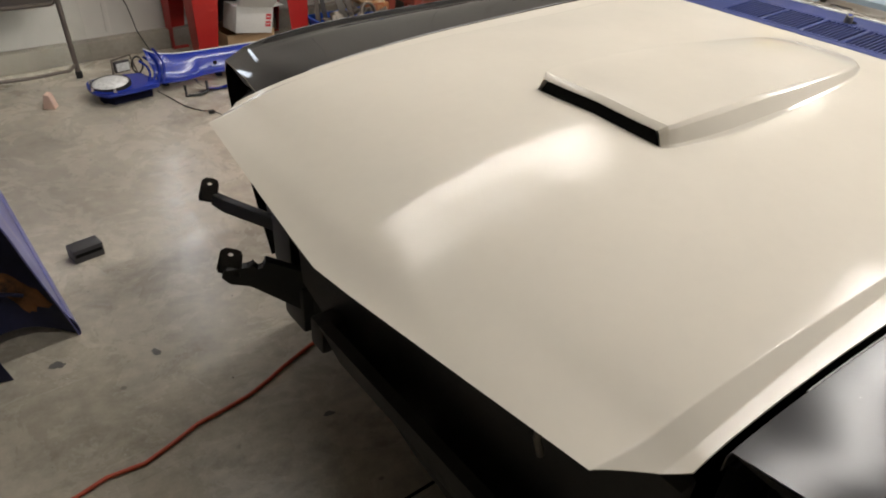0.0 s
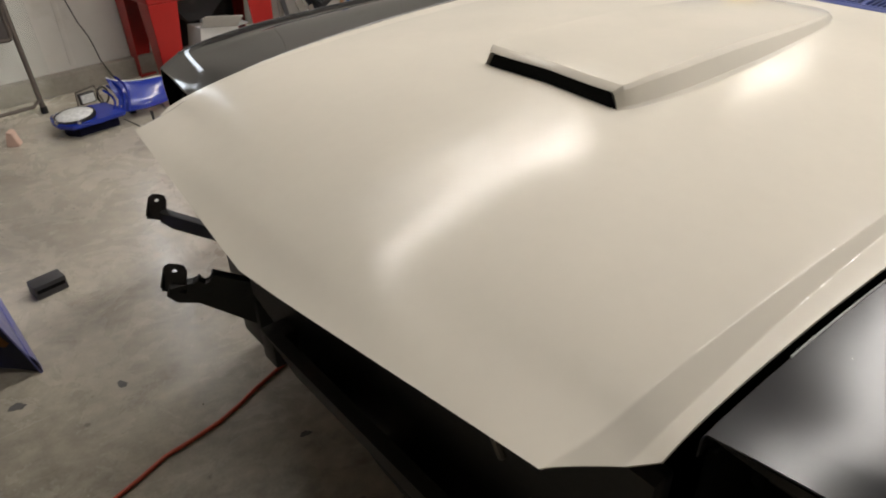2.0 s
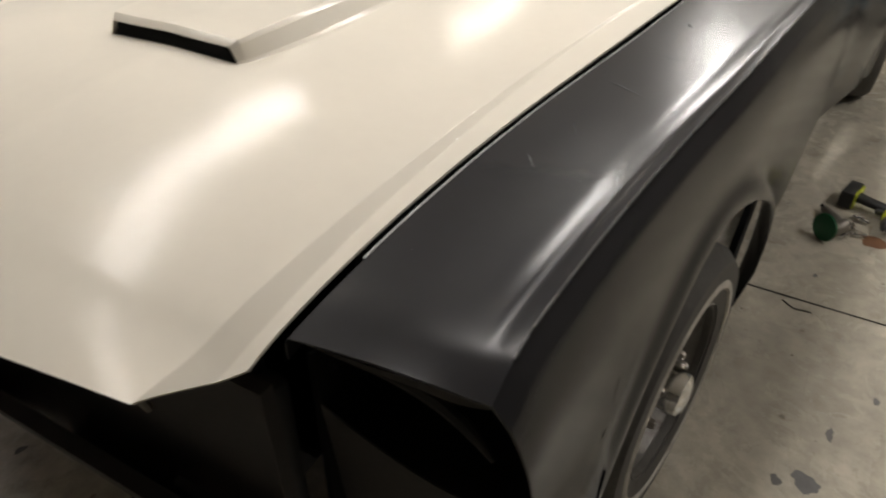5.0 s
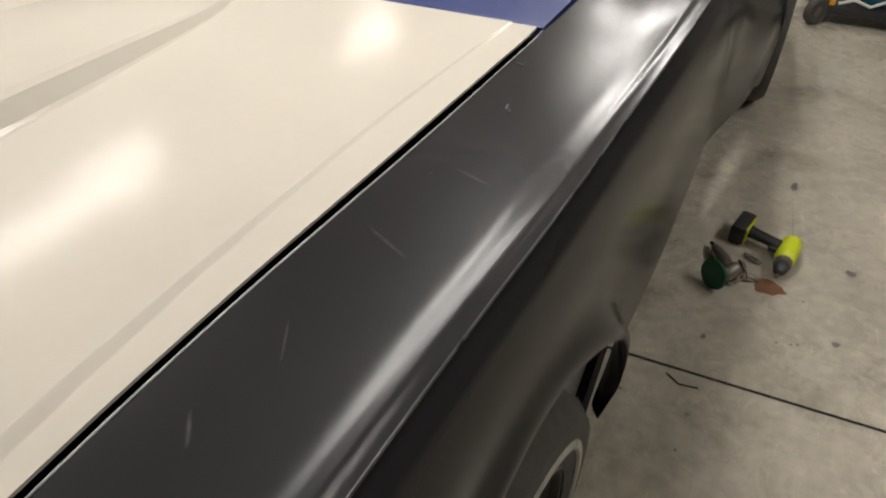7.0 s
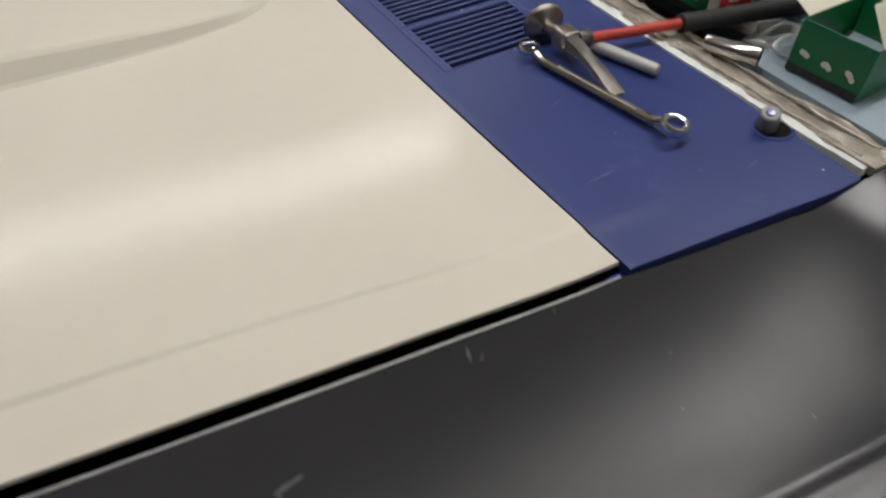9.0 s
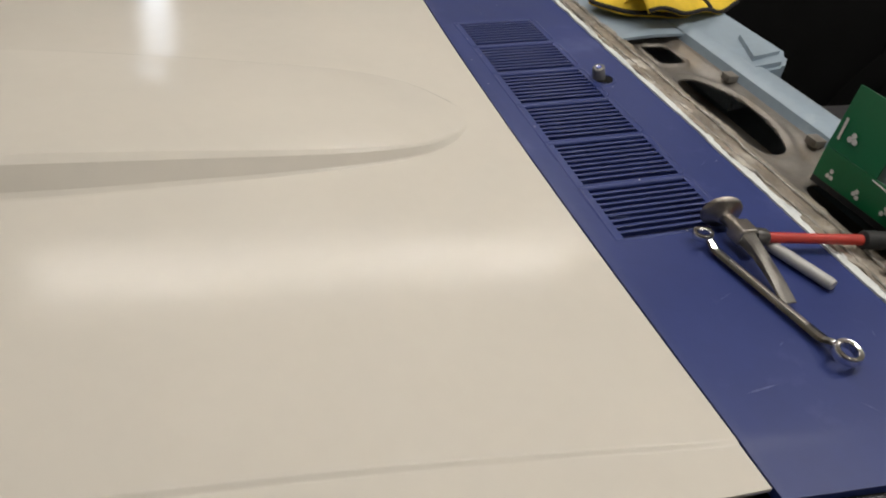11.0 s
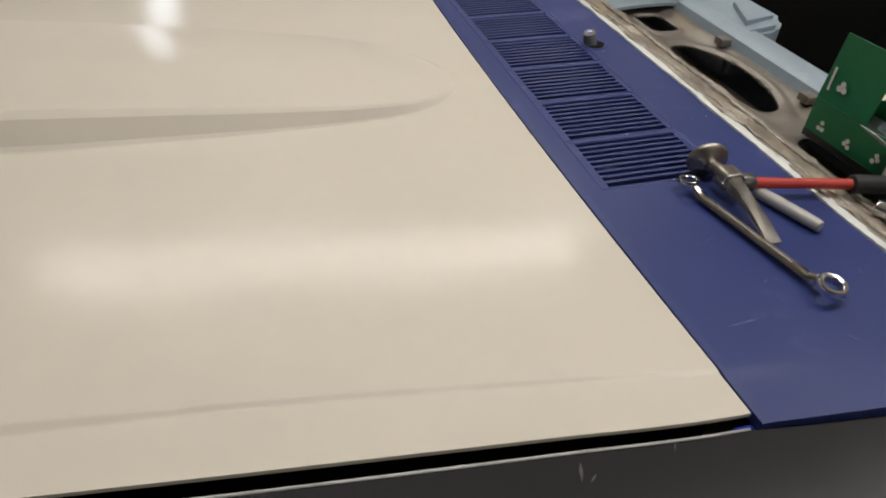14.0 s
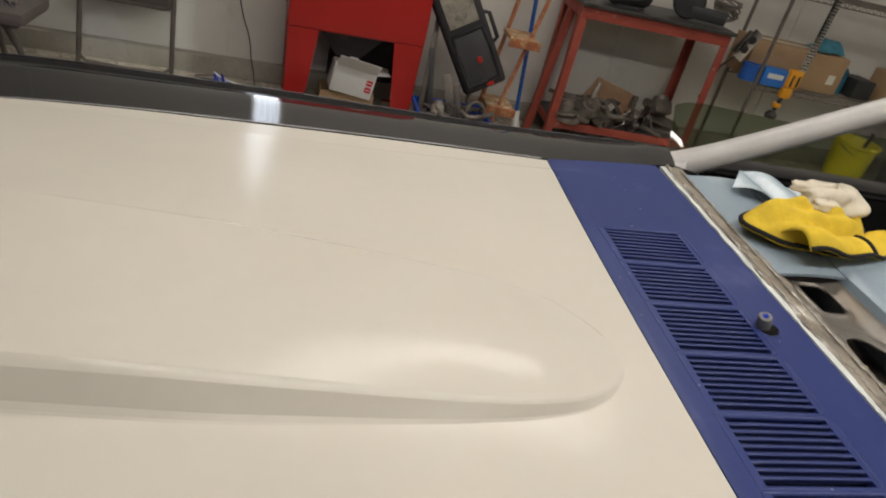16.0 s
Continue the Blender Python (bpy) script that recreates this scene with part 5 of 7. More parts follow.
hp = lambda s: Vector((0.007, -0.009, 0.0235)) + hd * s
part("collar", tube(bm_new(), [hp(0.008), hp(0.012), hp(0.022), hp(0.026)], [0.0115, 0.0125, 0.0115, 0.008], 18), M["gunsteel"], hm)
part("handle", tube(bm_new(), [hp(0.02), hp(0.08), hp(0.16)], [0.0072, 0.0068, 0.0072], 16), M["redrod"], hm, "scuffed red painted handle")
part("grip", tube(bm_new(), [hp(0.152), hp(0.154), hp(0.165), hp(0.20), hp(0.28), hp(0.36), hp(0.40), hp(0.405)], [0.0095, 0.0125, 0.0125, 0.0118, 0.0130, 0.0142, 0.0142, 0.011], 18), M["rubber"], hm, "black rubber grip")

pn = thing("steel_punch", "dull grey round steel punch lying on the cowl", "punch", pose(0.205, -0.404, 0.9375))
v1 = Vector((0.030, -0.085, 0.0))
part("punch_shaft", tube(bm_new(), [v1 * 0.0 + Vector((0, 0, 0.008)), v1 * 0.3 + Vector((0, 0, 0.0085)), v1 * 0.92 + Vector((0, 0, 0.0082)), v1 * 0.985 + Vector((0, 0, 0.008)), v1 + Vector((0, 0, 0.008))], [0.0075, 0.008, 0.0078, 0.0072, 0.0058], 18), M["punchgrey"], pn)

sk = thing("deep_socket", "chrome deep socket lying on the windshield channel", "socket", pose(0.330, -0.470, 0.951))
v2 = Vector((0.030, -0.062, 0.001))
part("socket_body", tube(bm_new(), [Vector((0, 0, 0)), v2 * 0.03, v2 * 0.45, v2 * 0.55, v2 * 0.97, v2], [0.009, 0.0105, 0.0105, 0.012, 0.012, 0.0112], 20, caps=False), M["chrome"], sk)
part("socket_bore", tube(bm_new(), [v2 * 0.05, v2 * 0.985], [0.0085, 0.0098], 20), M["dark"], sk)


def small_carton(m, sx, sy, h, flap, lid_up, tilt, lab):
    """An open green parts carton: walls with thickness, flaps, stripe and plain emblems."""
    t = thing("parts_carton", lab, "carton", m, "green parts cartons")
    w = 0.0016
    walls = [((-sx / 2, 0, h / 2), (w, sy, h)), ((sx / 2, 0, h / 2), (w, sy, h)), ((0, -sy / 2, h / 2), (sx, w, h)), ((0, sy / 2, h / 2), (sx, w, h))]
    for c0, s0 in walls:
        part("side_panel", box(bm_new(), c0, s0, 0.0005, seg=1), M["green"], t)
    part("bottom_panel", box(bm_new(), (0, 0, w / 2), (sx - 0.003, sy - 0.003, w)), M["creamcard"], t)
    part("stripe", box(bm_new(), (-sx / 2 - 0.0012, 0, 0.006), (0.0012, sy * 0.99, 0.010)), M["blackedge"], t, "dark stripe along the foot of the box")
    rnd = random.Random(int(sx * 9000))
    for k in range(3):
        y = -sy * 0.32 + sy * 0.32 * k
        bm = bm_new()
        for a in (90, 210, 330):
            lathe(bm, [(0, 0.0006), (0.0035, 0.0006), (0.0035, 0), (0, 0)], 10, pose(-sx / 2 - 0.0012 + 0, y + 0.004 * math.cos(radians(a)), 0.026 + 0.004 * math.sin(radians(a)) + rnd.uniform(-0.004, 0.006), 0, -90, 0))
        part("emblem", bm, M["whitecard"], t, "plain white clover-like emblem")
    # upright lid and folded flaps
    if lid_up:
        lid = part("lid_flap", box(bm_new(), (0, sy * 0.20, lid_up / 2), (w, sy * 0.60, lid_up), 0.0005, pose(-sx / 2, 0, h, 0, tilt, 0), seg=1), M["green"], t, "green lid standing up")
        bm = bm_new()
        for a in (90, 210, 330):
            lathe(bm, [(0, 0.0006), (0.0045, 0.0006), (0.0045, 0), (0, 0)], 10, pose(-sx / 2 - 0.0016, sy * 0.28 + 0.005 * math.cos(radians(a)), h + lid_up * 0.30 + 0.005 * math.sin(radians(a)), 0, -90, 0))
        part("emblem", bm, M["whitecard"], t, "plain white clover-like emblem")
        part("lettering_bar", box(bm_new(), (-sx / 2 - 0.0013, sy * 0.42, h + lid_up * 0.35), (0.0008, 0.004, 0.034)), M["whitecard"], t)
    for c0, s0, rot in flap:
        part("inner_flap", box(bm_new(), (0, 0, s0[2] / 2), s0, 0.0005, pose(*c0, *rot), seg=1), M["creamcard"], t, "pale unprinted inner flap")
    return t


small_carton(pose(0.464, -0.325, 0.930, 0, 0, 3), 0.115, 0.158, 0.060,
             [((0.0, -0.0675, 0.060), (0.100, 0.0014, 0.060), (-38, 0, 0)), ((0.05, 0.0, 0.06), (0.0014, 0.12, 0.055), (0, 55, 0)), ((0.0, 0.0675, 0.060), (0.10, 0.0014, 0.05), (70, 0, 0))],
             0.096, 5, "open green printed cardboard parts carton with its lid standing up")
small_carton(pose(0.458, -0.592, 0.938, 0, 0, 4), 0.125, 0.095, 0.066,
             [((0.0, -0.0475, 0.066), (0.11, 0.0014, 0.050), (-38, 0, 0)), ((0.0, 0.0475, 0.066), (0.11, 0.0014, 0.045), (-62, 0, 0)), ((0.062, 0, 0.066), (0.0014, 0.09, 0.10), (0, 16, 0))],
             0, 0, "open green printed cardboard parts carton with pale flaps")
rb = thing("red_white_carton", "small open white carton with a red printed face", "carton", pose(0.4335, -0.4190, 0.9455, 0, 0, -16))
part("carton_body", box(bm_new(), (0, 0, 0.018), (0.066, 0.022, 0.036), 0.001, seg=1), M["whitecard"], rb)
part("red_panel", box(bm_new(), (-0.008, -0.0116, 0.018), (0.046, 0.0012, 0.029)), M["redprint"], rb, "red printed face")
for k in range(3):
    part("print_bar", box(bm_new(), (-0.012, -0.0124, 0.010 + 0.007 * k), (0.026 - 0.006 * k, 0.0008, 0.002)), M["whitecard"], rb)
for c0, s0, turn in (((-0.030, 0.004, 0.036), (0.0012, 0.040, 0.060), (-14, -58, 12)), ((0.010, -0.010, 0.036), (0.044, 0.0012, 0.042), (16, 0, 8)), ((0.034, 0.004, 0.036), (0.0012, 0.036, 0.070), (-30, 34, 0)), ((0.0, 0.011, 0.036), (0.060, 0.0012, 0.075), (-24, 10, 0))):
    part("open_flap", box(bm_new(), (0, 0, s0[2] / 2), s0, 0.0004, pose(*c0, *turn), seg=1), M["whitecard"], rb, "pale unprinted flap")


def crumple(name, lab, cat, m, sx, sy, h, seed, material, nx=26, ny=26, ragged=0.12):
    """A crumpled soft sheet lying in folds."""
    rnd = random.Random(seed)
    waves = [(rnd.uniform(3, 12), rnd.uniform(3, 12), rnd.uniform(0, 6.3), rnd.uniform(0.2, 1.0)) for _ in range(7)]
    edge = [rnd.uniform(0, 6.3) for _ in range(4)]

    def f(u, v):
        x, y = u * 2 - 1, v * 2 - 1
        a = math.atan2(y, x)
        r = 1 - ragged * (0.5 + 0.5 * math.sin(3 * a + edge[0])) - ragged * 0.6 * math.sin(5 * a + edge[1])
        k = sum(w * math.sin(p * x + q * y + ph) for p, q, ph, w in waves) / 3
        env = max(0.0, 1 - max(abs(x), abs(y)) ** 3)
        return Vector((x * sx / 2 * r, y * sy / 2 * r, 0.002 + h * (0.15 + 0.85 * env) * (0.5 + 0.5 * math.tanh(k))))
    t = thing(name, lab, cat, m)
    part("sheet", grid(bm_new(), nx, ny, f, thick=(0, 0, -0.0015)), material, t, smooth=70)
    return t


M["clearbag"] = glass_mat("clear_plastic_film", (0.93, 0.96, 0.96), 0.28)
bag = crumple("plastic_bag", "crumpled clear plastic bag between the cartons", "bag", pose(0.450, -0.500, 0.940, 0, 0, 20), 0.10, 0.085, 0.022, 21, M["clearbag"])

# cloths on the dash
def cloth_pile():
    t = thing("yellow_towel", "rumpled yellow terry towel with black hem on the dash", "towel", pose(0.515, 0.445, 0.957, 0, 0, 14))
    rnd = random.Random(8)
    ph = [rnd.uniform(0, 6.3) for _ in range(8)]

    def f(u, v):
        a, r = u * 2 * math.pi, v
        out = 1 + 0.10 * math.sin(2 * a + ph[0]) + 0.07 * math.sin(3 * a + ph[1]) + 0.04 * math.sin(7 * a + ph[2])
        x, y = 0.150 * out * r * math.cos(a), 0.100 * out * r * math.sin(a)
        z = 0.056 * (1 - r ** 3.6) + 0.013 * math.sin(46 * x + ph[3]) * math.sin(58 * y + ph[4]) * (1 - r ** 4) + 0.010 * math.sin(5 * a + ph[5]) * r * (1 - r ** 6)
        z += 0.008 * math.sin(13 * r + 2 * math.sin(2 * a + ph[6])) * (1 - r) * r * 3
        return Vector((x, y, max(z, 0.0) + 0.004))
    part("cloth_body", grid(bm_new(), 96, 34, f, thick=(0, 0, -0.004)), M["yellow"], t, smooth=80)
    part("hem", tube(bm_new(), [f(k / 72, 0.992) + Vector((0, 0, 0.0015)) for k in range(73)], 0.0048, 8), M["hem"], t, "black sewn hem")
    # a fold of the towel laid over the front
    def g(u, v):
        x = -0.135 + 0.27 * u
        return Vector((x, -0.112 + 0.080 * v - 0.02 * math.sin(3 * u), 0.012 + 0.040 * math.sin(math.pi * (0.15 + 0.8 * v)) * (0.8 + 0.3 * math.sin(5 * u + 1)) + 0.005 * math.sin(14 * u)))
    part("folded_edge", grid(bm_new(), 40, 16, g, thick=(0, 0, -0.006)), M["yellow"], t, smooth=80)
    part("hem", tube(bm_new(), [g(k / 40, 0.0) for k in range(41)], 0.0045, 8), M["hem"], t, "black sewn hem")
    part("hem", tube(bm_new(), [g(0.62, k / 12) + Vector((0, 0, 0.002)) for k in range(13)], 0.0045, 8), M["hem"], t, "black sewn hem")
    w = thing("off_white_cloth", "off-white terry wash mitt bunched up on the yellow towel", "cloth", pose(0.565, 0.490, 1.004, 0, 0, 4))

    def f2(u, v):
        a, b = u * 2 * math.pi, v * math.pi
        n = 1 + 0.10 * math.sin(3 * a + 2 * b) + 0.09 * math.sin(5 * b + a) + 0.05 * math.sin(9 * a + 4 * b)
        return Vector((0.078 * n * math.sin(b) * math.cos(a), 0.052 * n * math.sin(b) * math.sin(a), 0.014 + 0.033 * n * math.cos(b)))
    part("bunched_cloth", grid(bm_new(), 72, 44, f2), M["whitecloth"], w, smooth=80)
    part("curled_corner", grid(bm_new(), 40, 24, lambda u, v: Vector((-0.066, 0.02, 0.022)) + f2(u, v) * 0.36), M["whitecloth"], w, smooth=80)
    part("tufted_edge", grid(bm_new(), 40, 24, lambda u, v: Vector((-0.05, -0.045, 0.012)) + f2(u + 0.3, v) * 0.40), M["whitecloth"], w, smooth=80)


cloth_pile()
film = thing("plastic_film", "thin pale blue plastic film beside the towel", "plastic film", pose(0.52, 0.61, 0.956, 0, 0, -35))
part("sheet", grid(bm_new(), 20, 10, lambda u, v: Vector((0.17 * (u - 0.5), 0.10 * (v - 0.5), 0.004 + 0.016 * abs(math.sin(5 * u + 3 * v)) + 0.012 * v)), thick=(0, 0, -0.0012)), M["bag"], film)
sp = thing("wood_sliver", "thin splinter of wood lying in the channel", "splinter", pose(0.380, -0.752, 0.9415, 0, 0, -88))
part("splinter", ring_bar(bm_new(), [(-0.045, 0, 0.001), (0, 0, 0.002), (0.045, 0.003, 0.001)], [0.004, 0.010, 0.004], [0.002, 0.003, 0.002], 6), M["wood"], sp)
# ---- along the far wall ----
def rod(name, pts, r, material, parent, seg=10, label=""):
    return part(name, tube(bm_new(), pts, r, seg), material, parent, label)


def block(name, c, s, bevel, material, parent, label="", m=None):
    return part(name, box(bm_new(), c, s, bevel, m), material, parent, label)


# narrow window with a white curtain lit from outside
M["daycurtain"] = glow("sunlit_white_curtain", (0.86, 0.92, 1.0), 5.0)
win = thing("window_1", "tall narrow window behind a bright white curtain with a frayed hem", "window", WALL @ pose(0.415, 0, 0), kind="structure")
for wx in (-0.002, 0.180):
    block("window_frame", (wx, -0.012, 1.56), (0.02, 0.02, 1.56), 0.003, M["whitepaint"], win)
block("window_frame", (0.089, -0.012, 2.35), (0.20, 0.02, 0.02), 0.003, M["whitepaint"], win)


def hanging(x0, x1, z0, z1, seed, y, n=40):
    rnd = random.Random(seed)
    hem = [rnd.uniform(-0.012, 0.010) for _ in range(n + 1)]
    return grid(bm_new(), n, 20, lambda u, v: Vector((x0 + (x1 - x0) * u, y - 0.007 * math.sin(u * 24), z0 - (z0 - z1 + hem[round(u * n)]) * v)), thick=(0, 0.002, 0))


part("curtain", hanging(0.014, 0.164, 2.33, 0.80, 5, -0.030, 20), M["daycurtain"], win, "thin white curtain with daylight behind it")
part("frayed_hem", hanging(-0.10, 0.10, 0.82, 0.655, 9, -0.022), M["paper"], win, "frayed grey-white hem")

out = thing("wall_outlet", "beige double wall outlet with a black plug", "outlet", WALL @ pose(0.285, 0, 0.585))
block("cover_plate", (0, -0.003, 0), (0.080, 0.006, 0.145), 0.003, M["beige"], out)
for dz in (-0.032, 0.032):
    block("socket", (0, -0.0072, dz), (0.036, 0.004, 0.034), 0.002, M["beige"], out)
block("plug", (0.006, -0.022, -0.032), (0.03, 0.03, 0.03), 0.006, M["blackcord"], out, "black plug")
cable = thing("power_cord", "thin black power cord hanging from the outlet to the floor", "cord", pose(-1.0, 3.5, 0))
rod("cord", [(-0.002, 0.015, 0.552), (0.004, 0.0, 0.50), (0.022, 0.0, 0.43), (0.040, 0.0, 0.36), (0.072, 0.0, 0.28), (0.090, 0.0, 0.20), (0.098, -0.01, 0.14), (0.125, -0.06, 0.06), (0.14, -0.13, 0.006), (0.12, -0.22, 0.005)], 0.0034, M["blackcord"], cable, 8)

# grey folding table leaning against the wall
ft = thing("folding_table", "folded grey table with tube legs leaning against the wall", "table", pose(-1.545, 3.243, 0, 0, 0, 0))
lean = 0.17
for s in (-1, 1):
    rod("leg", [(s * 0.2415, 0, 0.0), (s * 0.240, 0.010, 0.06), (s * 0.232, lean * 0.62, 0.62), (s * 0.228, lean, 1.05)], 0.0135, M["tubegrey"], ft, 12)
    part("foot_cap", tube(bm_new(), [(s * 0.2415, 0, 0.0), (s * 0.2415, 0.004, 0.035)], 0.017, 12), M["rubber"], ft)
rod("crossbar", [(-0.236, 0.008, 0.072), (-0.20, 0.002, 0.045), (0, 0.0, 0.038), (0.20, 0.002, 0.045), (0.236, 0.008, 0.072)], 0.010, M["tubegrey"], ft, 10)
ptop = pose(0, 0.062, 0.375, -9, 0, 0)
bm = bm_new()
box(bm, (0, 0, 0.36), (0.44, 0.028, 0.72), 0.012, ptop, 3)
part("tabletop", bm, M["tablegrey"], ft, "dark grey table top seen from below")
rod("rim", [tuple(ptop @ Vector(p)) for p in ((-0.215, -0.012, 0.70), (-0.215, -0.012, 0.03), (-0.20, -0.012, 0.008), (0.20, -0.012, 0.008), (0.215, -0.012, 0.03), (0.215, -0.012, 0.70))], 0.011, M["tubegrey"], ft, 10)
part("label", box(bm_new(), (-0.005, -0.0155, 0.235), (0.118, 0.002, 0.112), 0, ptop @ pose(0, 0, 0, 0, -6, 0)), M["paper"], ft, "square white paper label")
block("label_print", (0.022, -0.0172, 0.205), (0.03, 0.001, 0.03), 0, M["tubegrey"], ft, m=ptop)
pane = thing("clear_sheet", "clear acrylic sheet leaning against the wall behind the table", "sheet", pose(-1.50, 3.315, 0, -11, 0, 2))
p1 = block("sheet", (0, 0, 0.40), (0.60, 0.004, 0.80), 0, glass_mat("clear_acrylic", (0.97, 0.99, 0.98)), pane)
p1.visible_shadow = False

# blast cabinet on tapered legs
cab = thing("blast_cabinet", "bright red sheet-metal blast cabinet on four tapered legs", "cabinet", pose(-0.3225, 3.115, 0, 0, 0, 4.4))
bm = bm_new()
box(bm, (0, 0.225, 0.80), (0.752, 0.45, 0.65), 0.012, seg=3)
body = part("body", bm, M["redcab"], cab, "red cabinet body")
block("bottom_flange", (0, 0.225, 0.482), (0.735, 0.435, 0.018), 0.003, M["redcab"], cab)
bm = bm_new()
prism(bm, [(-0.375, 0.012, 1.125), (-0.375, 0.43, 1.125), (-0.375, 0.43, 1.40), (-0.375, 0.25, 1.40)], (0.75, 0, 0))
bmesh.ops.bevel(bm, geom=bm.edges[:], offset=0.008, segments=2, affect="EDGES")
part("hood", bm, M["redcab"], cab, "sloping red top")
part("round_label", lathe(bm_new(), [(0, 0.001), (0.05, 0.001), (0.05, 0)], 30, pose(0.05, -0.001, 0.83, 90, 0, 0)), M["whitepaint"], body, "round white label")
for s in (-1, 1):
    for y0, fy in ((0.004, 1), (0.446, -1)):
        bm = bm_new()
        xo = s * 0.372
        prism(bm, [(xo, y0, 0.475), (xo - s * 0.165, y0, 0.475), (xo - s * 0.115, y0, 0.0), (xo - s * 0.012, y0, 0.0)], (0, fy * 0.004, 0))
        prism(bm, [(xo, y0, 0.475), (xo, y0 + fy * 0.13, 0.475), (xo - s * 0.012, y0 + fy * 0.08, 0.0), (xo - s * 0.012, y0, 0.0)], (-s * 0.004, 0, 0))
        box(bm, (xo - s * 0.06, y0 + fy * 0.035, 0.004), (0.10, 0.07, 0.008), 0.002)
        part("leg", bm, M["redcab"], cab, smooth=20)
bm = bm_new()
prism(bm, [(-0.22, 0.13, 0.475), (0.20, 0.13, 0.475), (0.06, 0.20, 0.30), (-0.08, 0.20, 0.30)], (0, 0.20, 0))
part("hopper", bm, M["greyplastic"], cab, "dark hopper under the cabinet")

part("back_sheet", grid(bm_new(), 24, 12, lambda u, v: Vector((-0.10 + 0.44 * u, 0.415 + 0.012 * math.sin(19 * u + 3 * v), 0.47 - 0.46 * v)), thick=(0, 0.004, 0)), M["caseblack"], cab, "dark sheet hanging behind the legs")
ctn = thing("open_carton", "low brown cardboard carton under the red cabinet", "carton", pose(-0.335, 3.27, 0, 0, 0, 4))
for c0, s0 in (((0, -0.09, 0.065), (0.31, 0.005, 0.13)), ((0, 0.09, 0.065), (0.31, 0.005, 0.13)), ((-0.1525, 0, 0.065), (0.005, 0.18, 0.13)), ((0.1525, 0, 0.065), (0.005, 0.18, 0.13))):
    block("carton_wall", c0, s0, 0.001, M["card"], ctn)
block("carton_floor", (0, 0, 0.004), (0.30, 0.175, 0.005), 0, M["card"], ctn)
wb = thing("white_carton", "white cardboard box with red print, its lid flaps open", "carton", pose(-0.325, 3.235, 0.128, 0, 9, 6))
block("box_body", (0, 0, 0.075), (0.245, 0.15, 0.15), 0.002, M["whitecard"], wb)
block("red_print", (0.092, -0.0757, 0.055), (0.036, 0.001, 0.032), 0, M["redprint"], wb, "red printed square")
block("red_print", (0.092, -0.0757, 0.097), (0.036, 0.001, 0.032), 0, M["redprint"], wb, "red printed square")
for k in range(2):
    block("printed_bar", (0.092, -0.0762, 0.055 + 0.042 * k), (0.026, 0.001, 0.006), 0, M["whitecard"], wb)
part("lid_flap", box(bm_new(), (0, -0.045, 0.0), (0.24, 0.09, 0.003), 0, pose(0.0, -0.074, 0.152, -52, 0, 0)), M["whitecard"], wb)
part("lid_flap", box(bm_new(), (0.04, 0.0, 0.0), (0.08, 0.14, 0.003), 0, pose(0.121, 0, 0.152, 0, -12, 0)), M["whitecard"], wb)
bar = thing("wrapped_bar", "small pale wrapped bar on the cabinet's under-shelf", "bar", pose(-0.31, 3.33, 0.0, 0, 0, 8))
block("wrap", (0, 0, 0.30), (0.05, 0.03, 0.10), 0.006, M["paper"], bar)
block("stand", (0, 0, 0.125), (0.05, 0.03, 0.25), 0.006, M["greyplastic"], bar)

# ---- scrap metal ----
SCR = random.Random(31)


